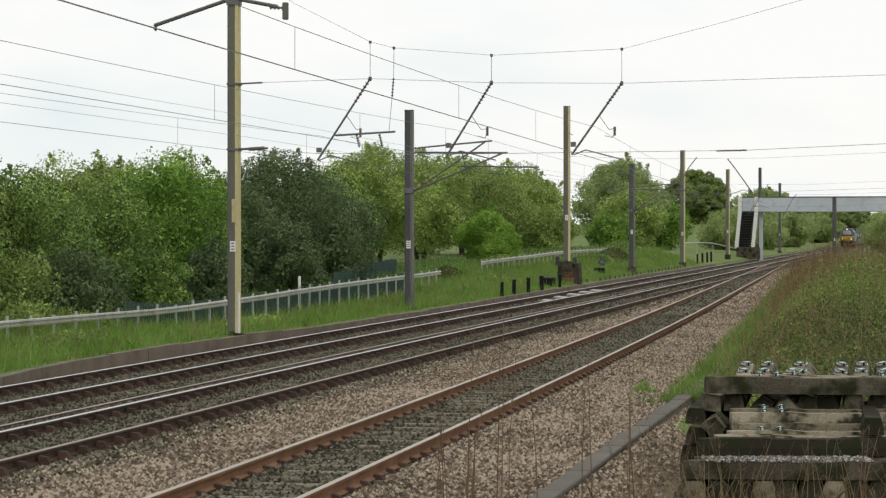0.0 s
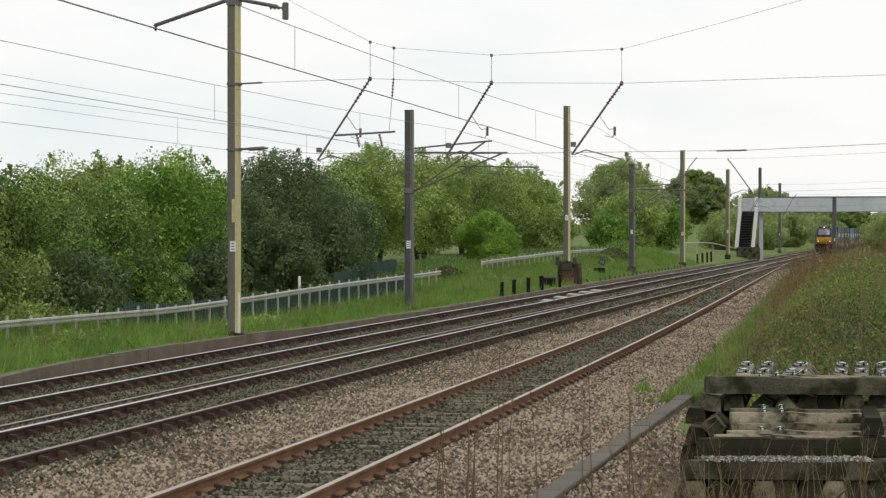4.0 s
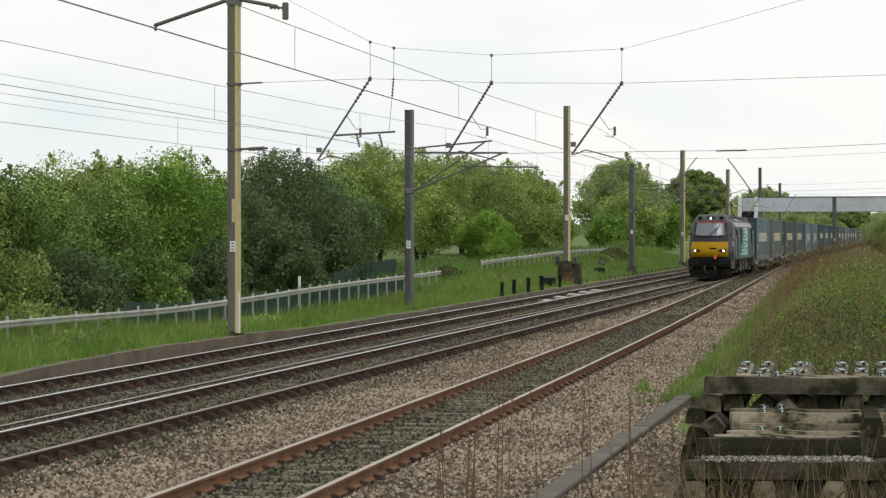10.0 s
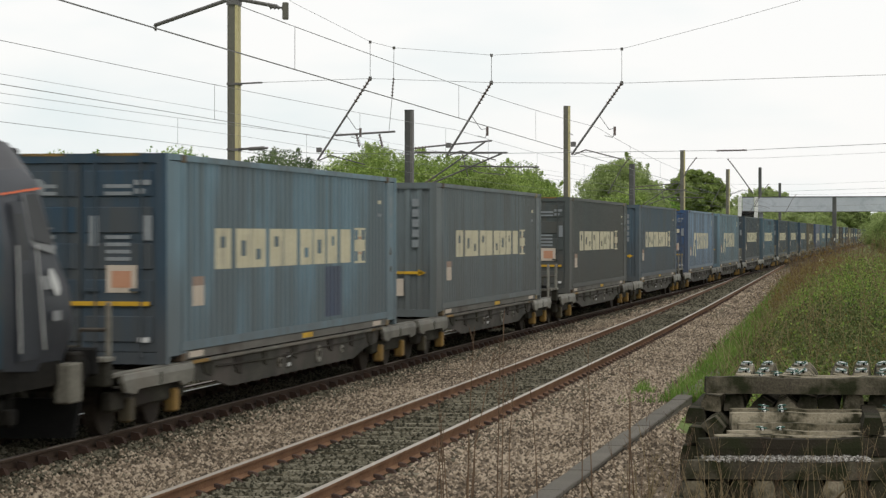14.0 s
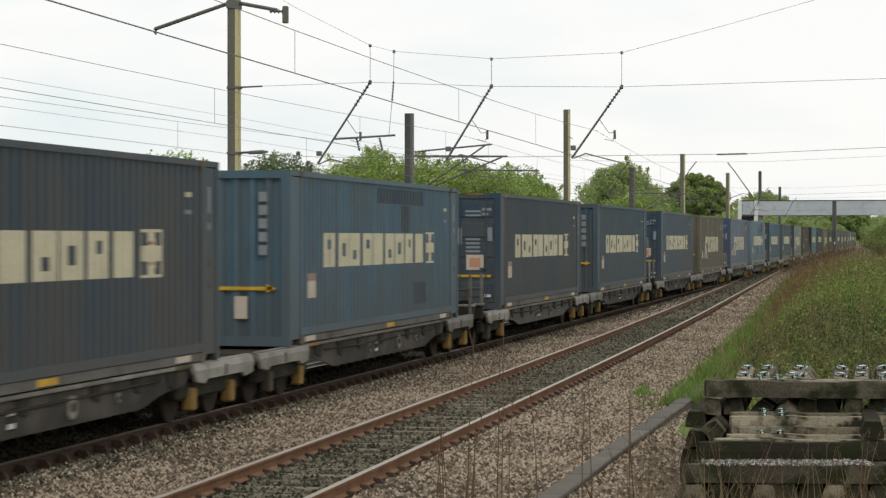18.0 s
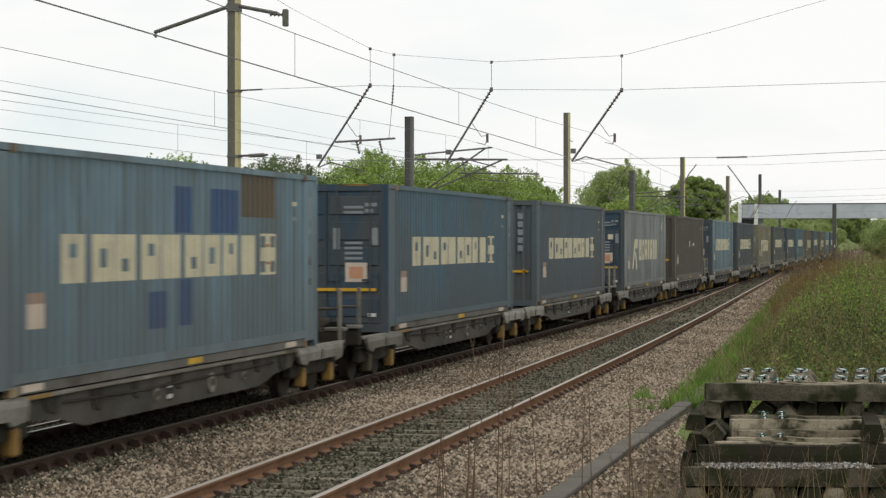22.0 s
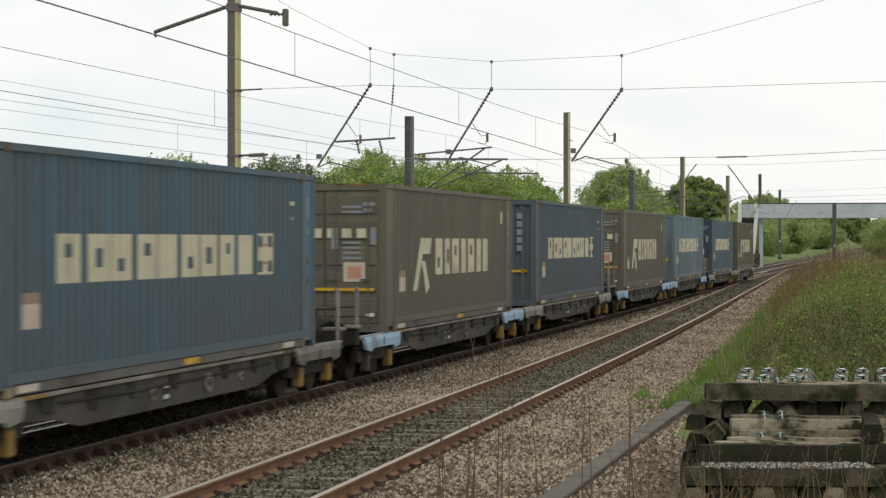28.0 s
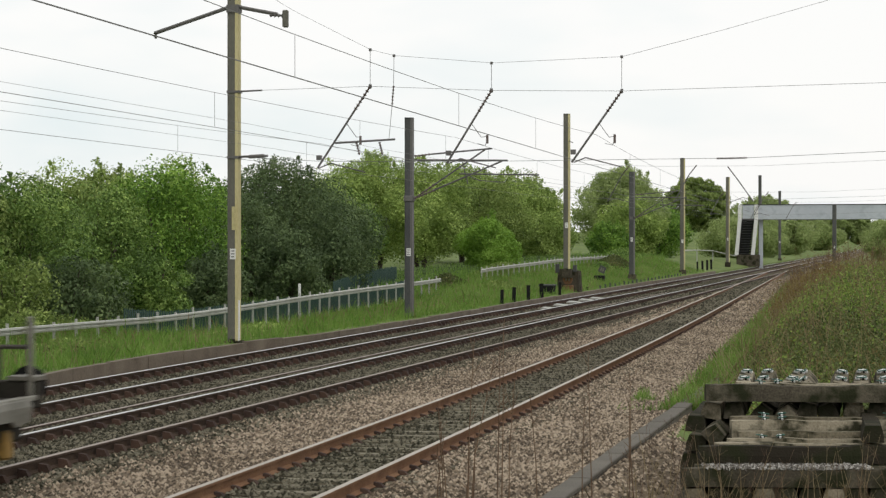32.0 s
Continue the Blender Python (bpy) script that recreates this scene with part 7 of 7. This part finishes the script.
blades("edge_straw", kx[rg.random(len(kx)) < 0.14], 0.17, 0.006, 0.5, DRY, "pale straw among the grass at the ballast edge", "grass", 33)
blades("edge_grass", on_ground(gx, gy)[keep], 0.15, 0.008, 0.45, GRASS, "fresh green grass along the edge of the ballast", "grass", 31)
n = 4200
gy = 37 + rg.random(n) * 11
gx = -4.85 + rg.random(n) * 0.8
keep = np.array([noise.noise(Vector((a * 0.7, b * 0.5, 15.0))) for a, b in zip(gx, gy)]) > 0.16
blades("path_grass", on_ground(gx, gy)[keep], 0.13, 0.006, 0.45, GRASS, "tufts of grass beside the cable trough", "grass", 32)

n = 300000
gy = 33 + rg.random(n) ** 1.45 * 130
gx = bank_edge(gy) + 0.7 + rg.random(n) ** 0.85 * 7.0
hump = np.array([noise.noise(Vector((a * 0.55, b * 0.35, 7.0))) + 0.95 * noise.noise(Vector((a * 1.5, b * 1.0, 2.0))) for a, b in zip(gx[::6], gy[::6])]).repeat(6)[:n]
gy = gy + rg.normal(size=n) * 0.12
gx = gx + rg.normal(size=n) * 0.12
pp = on_ground(gx, gy)
grow = smooth_step(0.5, 2.2, gx - bank_edge(gy))
pp[:, 2] += (0.10 + np.clip(0.26 + 0.62 * hump, 0.02, 0.95) * grow) * rg.random(n) ** 0.6
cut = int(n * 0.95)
# darker leaves wherever the hump noise runs low, with more of them close by
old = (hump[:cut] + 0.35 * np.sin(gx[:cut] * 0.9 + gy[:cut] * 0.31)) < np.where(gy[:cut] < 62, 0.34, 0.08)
for mat, ok, lab in ((BRAMBLE, ~old, "low tangle of fresh green brambles covering the near bank"), (BRAMBLE_DARK, old, "darker bramble leaves in the hollows of the near bank")):
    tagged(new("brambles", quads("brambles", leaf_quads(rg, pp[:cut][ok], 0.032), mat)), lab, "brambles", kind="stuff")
m = pp[int(n * 0.95):]
m = m[(grow[int(n * 0.95):] > 0.5)]
m[:, 2] += 0.12
tagged(new("russet_bramble", quads("russet_bramble", leaf_quads(rg, m, 0.024), RUST_LEAF)), "russet and straw-coloured leaves among the brambles", "brambles", kind="stuff")


def stems(name, pts, height, r, mat, label, seed, lean=0.16, twigs=3):
    """Thin dead stalks with a few side twigs, in one mesh."""
    rng = random.Random(seed)
    b = Build()
    for x, y, z in pts:
        h = height * rng.uniform(0.55, 1.25)
        d = Vector((rng.gauss(0, lean), rng.gauss(0, lean), 1)).normalized()
        p0 = Vector((x, y, z - 0.05))
        p1 = p0 + d * h * 0.5
        p2 = p1 + (d + Vector((rng.gauss(0, lean), rng.gauss(0, lean), 0))).normalized() * h * 0.5
        b.tube(p0, p1, r, mat, 3, r * 0.8).tube(p1, p2, r * 0.8, mat, 3, r * 0.35)
        for k in range(twigs):
            q = p1.lerp(p2, rng.uniform(0, 0.9))
            e = q + Vector((rng.gauss(0, 0.12), rng.gauss(0, 0.12), rng.uniform(0.08, 0.25))) * h * 0.5
            b.tube(q, e, r * 0.5, mat, 3, r * 0.25)
    tagged(new(name, b.mesh(name)), label, "dead stems", kind="stuff")


n = 6000
sy = 34 + rg.random(n) ** 1.4 * 90
sx = bank_edge(sy) + 0.8 + rg.random(n) * 6
blades("bank_straw", on_ground(sx, sy, 0.26), 0.45, 0.005, 0.9, DRY, "bleached straw arching over the brambles", "grass", 47, 0.56)
n = 520
sy = 40 + rg.random(n) * 95
sx = bank_edge(sy) + 1.1 + rg.random(n) ** 1.2 * 4.5
stems("bank_stems", on_ground(sx, sy, 0.15), 0.62, 0.005, STEM, "brown dead stalks standing on the near bank", 41)
n = 500
sy = 62 + rg.random(n) * 70
sx = bank_edge(sy) + 0.9 + rg.random(n) * 2.2
stems("bank_stems", on_ground(sx, sy, 0.1), 0.70, 0.006, STEM, "tall russet dead stalks along the crest of the bank", 42)
q = on_ground(sx, sy, 0.2).repeat(18, 0)
q += rg.normal(size=q.shape) * np.array([0.14, 0.14, 0.2]) + np.array([0, 0, 0.35])
tagged(new("russet_bramble", quads("russet_bramble", leaf_quads(rg, q, 0.04), RUST_LEAF)), "russet seed heads and leaves on the bank crest", "brambles", kind="stuff")

n = 240
sy = 84 + rg.random(n) * 48
sx = bank_edge(sy) + 0.5 + rg.random(n) ** 1.3 * 4.5
stems("crest_stems", on_ground(sx, sy, 0.1), 1.45, 0.009, STEM, "tall russet dead stalks standing against the line", 46, 0.10, 7)
q = on_ground(sx, sy, 0.2).repeat(4, 0)
q += rg.normal(size=q.shape) * np.array([0.12, 0.12, 0.35]) + np.array([0, 0, 0.9])
tagged(new("russet_bramble", quads("russet_bramble", leaf_quads(rg, q, 0.035), RUST_LEAF)), "russet leaves on the tall dead stalks", "brambles", kind="stuff")

n = 170
sy = 58 + rg.random(n) * 30
sx = -3.3 + rg.random(n) * 3.6
stems("crest_stems", on_ground(sx, sy, 0.1), 1.25, 0.006, STEM, "thin russet dead stalks on top of the near bank", 49, 0.10, 7)
q = on_ground(sx, sy, 0.2).repeat(5, 0)
q += rg.normal(size=q.shape) * np.array([0.12, 0.12, 0.3]) + np.array([0, 0, 0.7])
tagged(new("russet_bramble", quads("russet_bramble", leaf_quads(rg, q, 0.028), RUST_LEAF)), "russet leaves on thin stalks atop the bank", "brambles", kind="stuff")

# stalks standing between the trough and the near line, and before the sleeper stack
stalk = [(-4.35, 20.4), (-4.2, 20.9), (-4.05, 20.2), (-3.95, 21.1), (-4.3, 21.6), (-3.75, 20.7), (-4.5, 20.8), (-4.12, 22.3), (-3.6, 21.5), (-3.98, 19.8), (-4.6, 21.9), (-4.22, 19.9), (-3.2, 21.8), (-3.0, 21.2), (-2.75, 22.1), (-2.6, 21.4)]
stems("cess_stalks", [(x, y, -0.2) for x, y in stalk], 1.65, 0.0075, STEM, "thin brown dead weed stalks in the cess", 43, 0.05, 6)
n = 90
sx = -2.9 + rg.random(n) * 3.2
sy = 20.5 + rg.random(n) * 3.2
stems("stack_stalks", [(a, b, -0.5) for a, b in zip(sx, sy)], 1.05, 0.0045, DRY, "bleached dead stalks in front of the sleeper stack", 44, 0.18, 3)
n = 26
sx = -2.9 + rg.random(n) * 3.0
sy = 21.5 + rg.random(n) * 2.2
stems("stack_stalks", [(a, b, -0.5) for a, b in zip(sx, sy)], 1.15, 0.004, STEM, "tall brown dead stalks before the sleeper stack", 48, 0.13, 5)
n = 1100
sx = -3.1 + rg.random(n) * 3.4
sy = 19.5 + rg.random(n) * 4.6
blades("stack_grass", np.stack([sx, sy, np.full(n, -0.5)], 1), 0.36, 0.003, 0.45, DRY, "dead straw-coloured grass before the sleeper stack", "grass", 45)
# a leafy branch reaching in from the bank's top
tree(LEAF_OLIVE, 1.05, 52.0, 1.9, 0.85, 1500, 0.045, 91, "thin olive-leaved bush on the bank")


# ---- stack of old concrete sleepers ----
CLIP_WHITE = ramp_mat("white_nylon_clip", [(0.55, 0.56, 0.54), (0.70, 0.70, 0.68)], 0.6, bump=0)
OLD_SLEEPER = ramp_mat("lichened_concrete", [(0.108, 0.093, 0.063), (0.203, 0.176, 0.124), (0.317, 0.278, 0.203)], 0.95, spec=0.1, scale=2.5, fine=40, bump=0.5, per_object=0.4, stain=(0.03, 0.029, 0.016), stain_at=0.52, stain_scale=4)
PALE_GRAVEL = ramp_mat("pale_gravel", [(0.12, 0.11, 0.095), (0.30, 0.28, 0.25), (0.52, 0.50, 0.46)], 0.9, bump=0, island=0.7)
CLIP_GREEN = ramp_mat("green_clip", [(0.02, 0.075, 0.055), (0.035, 0.11, 0.08)], 0.5, bump=0)


def concrete_sleeper(m, mat, clips, label):
    """Lies along its own x; trapezoid section, dipped between the rail seats."""
    t = thing("concrete_sleeper", m, label, "sleeper", "stacked sleepers")
    b = Build()
    st = [(-1.25, 0.19), (-1.0, 0.20), (-0.52, 0.20), (-0.35, 0.185), (0.35, 0.185), (0.52, 0.20), (1.0, 0.20), (1.25, 0.19)]
    sl = b.slot(mat)
    for x, h in st:
        b.v += [Vector((x, y, z)) for y, z in ((-0.125, 0.0), (0.125, 0.0), (0.12, h * 0.45), (0.09, h), (-0.09, h), (-0.12, h * 0.45))]
    for i in range(len(st) - 1):
        for k in range(6):
            b.f.append([i * 6 + k, i * 6 + (k + 1) % 6, i * 6 + 6 + (k + 1) % 6, i * 6 + 6 + k])
            b.m.append(sl)
    b.f += [list(range(5, -1, -1)), list(range(len(st) * 6 - 6, len(st) * 6))]
    b.m += [sl, sl]
    part("body", b, t)
    if clips:
        for s in (-0.75, 0.75):
            for e in (-0.10, 0.10):
                c = Build().line([(s + e, -0.07, 0.21), (s + e * 1.1, -0.02, 0.235), (s + e * 0.9, 0.03, 0.225), (s + e, 0.07, 0.21)], 0.014, CLIP_WHITE, 6).line([(s + e * 0.5, -0.05, 0.225), (s + e * 1.5, -0.06, 0.24), (s + e * 1.6, 0.05, 0.235), (s + e * 0.8, 0.06, 0.23)], 0.008, CLIP_GREEN, 5)
                c.box(s + e - 0.025, s + e + 0.025, -0.035, -0.01, 0.2, 0.24, BLACK, 0.006).box(s + e - 0.022, s + e + 0.022, 0.02, 0.05, 0.2, 0.235, CLIP_WHITE, 0.006)
                part("rail_clip", c, t)
    return t


SL = "old grey concrete sleeper in a rough stack"
SLC = "old grey concrete sleeper with white and green rail clips"
def lying(px, y, z, m, clips=False, turn=12.0, tilt=0.0, label=""):
    """A sleeper across the view, its far-left end at (px, y), its foot at z."""
    a = radians(turn)
    k = random.uniform(-0.5, 0.5)
    return concrete_sleeper(pose(px + 1.25 * math.cos(a), y + 1.25 * math.sin(a), z, tilt, k, turn), m, clips, label or (SLC if clips else SL))


def pointing(x, y, z, m, clips=False, tilt=0.0, pitch=0.0):
    """A sleeper seen end on, its near end at (x, y)."""
    a = radians(90 + random.uniform(-3, 3))
    return concrete_sleeper(pose(x + 1.25 * math.cos(a), y + 1.25 * math.sin(a), z, tilt, pitch, math.degrees(a)), m, clips, SLC if clips else SL)


# foot of the stack, then layer on layer; lower rows use concrete darkened for shade
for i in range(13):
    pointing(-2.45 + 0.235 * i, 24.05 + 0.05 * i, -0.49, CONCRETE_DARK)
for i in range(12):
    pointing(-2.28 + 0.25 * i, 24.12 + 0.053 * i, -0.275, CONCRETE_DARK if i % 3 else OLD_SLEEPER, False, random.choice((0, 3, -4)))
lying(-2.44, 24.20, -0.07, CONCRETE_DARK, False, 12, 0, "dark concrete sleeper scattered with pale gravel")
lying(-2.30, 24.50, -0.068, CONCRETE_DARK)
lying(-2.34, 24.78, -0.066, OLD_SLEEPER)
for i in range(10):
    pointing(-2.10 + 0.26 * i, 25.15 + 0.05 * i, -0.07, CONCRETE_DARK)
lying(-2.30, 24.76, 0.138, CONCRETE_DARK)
lying(-2.14, 25.06, 0.145, OLD_SLEEPER)
lying(-2.02, 25.36, 0.175, OLD_SLEEPER, True)
lying(-1.92, 25.64, 0.24, OLD_SLEEPER)
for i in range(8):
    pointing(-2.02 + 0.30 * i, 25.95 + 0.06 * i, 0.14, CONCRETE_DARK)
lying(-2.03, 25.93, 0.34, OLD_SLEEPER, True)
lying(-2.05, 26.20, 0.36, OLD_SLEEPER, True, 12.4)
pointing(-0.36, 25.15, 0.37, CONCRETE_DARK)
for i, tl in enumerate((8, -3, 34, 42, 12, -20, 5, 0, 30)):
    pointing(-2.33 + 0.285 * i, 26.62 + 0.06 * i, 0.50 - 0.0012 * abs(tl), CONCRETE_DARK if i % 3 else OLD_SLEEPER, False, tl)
lying(-2.39, 26.60, 0.705, CONCRETE_DARK, False, 11)
lying(-2.14, 26.96, 0.70, OLD_SLEEPER, True, 12.5)
lying(-1.95, 27.24, 0.70, OLD_SLEEPER, True, 13)
for x, tl in ((-2.02, 6), (-1.76, -3), (-1.46, 10), (-1.18, -28), (-0.85, 14), (-0.56, 3), (-0.22, -6)):
    pointing(x, 27.55 + 0.2 * (x + 2), 0.685, OLD_SLEEPER, True, tl)
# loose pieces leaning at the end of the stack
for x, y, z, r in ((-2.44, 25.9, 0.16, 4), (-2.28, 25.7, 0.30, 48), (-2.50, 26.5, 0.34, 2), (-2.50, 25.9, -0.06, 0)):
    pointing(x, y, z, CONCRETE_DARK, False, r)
g = np.random.default_rng(8)
n = 2600
gx, gy = g.uniform(-2.2, -0.35, n), g.uniform(-0.12, 0.34, n)
ca, sa = math.cos(radians(12)), math.sin(radians(12))
pp = np.stack([-1.35 + (gx + 1.35) * ca - gy * sa, 24.44 + (gx + 1.35) * sa + gy * ca, g.uniform(0.125, 0.15, n)], 1)
tagged(new("gravel_scatter", quads("gravel_scatter", leaf_quads(g, pp, 0.020), PALE_GRAVEL)), "pale gravel scattered on a sleeper", "gravel", kind="stuff")


# ---- what moves ----
# how far the train has run ahead of a steady pace, as it gathers speed
LEAD_T = (13.0, 14.0, 16.0, 18.4, 20.0, 22.4, 25.0, 28.0, 29.2, 30.4, 32.0)
LEAD_Y = (0.0, 0.06, 0.36, 0.88, 1.40, 2.25, 3.2, 4.45, 5.3, 6.3, 7.8)


def motions():
    for ob in moving:
        p = ob.matrix_basis.translation.copy()
        rows = [(t, pose(p.x, p.y - SPEED * (t - 13.0) * 1.0045, p.z)) for t in (0.0, 6.5, 12.0)]
        rows += [(t, pose(p.x, p.y - SPEED * (t - 13.0) - d, p.z)) for t, d in zip(LEAD_T, LEAD_Y)]
        walk(ob, rows)


motions()
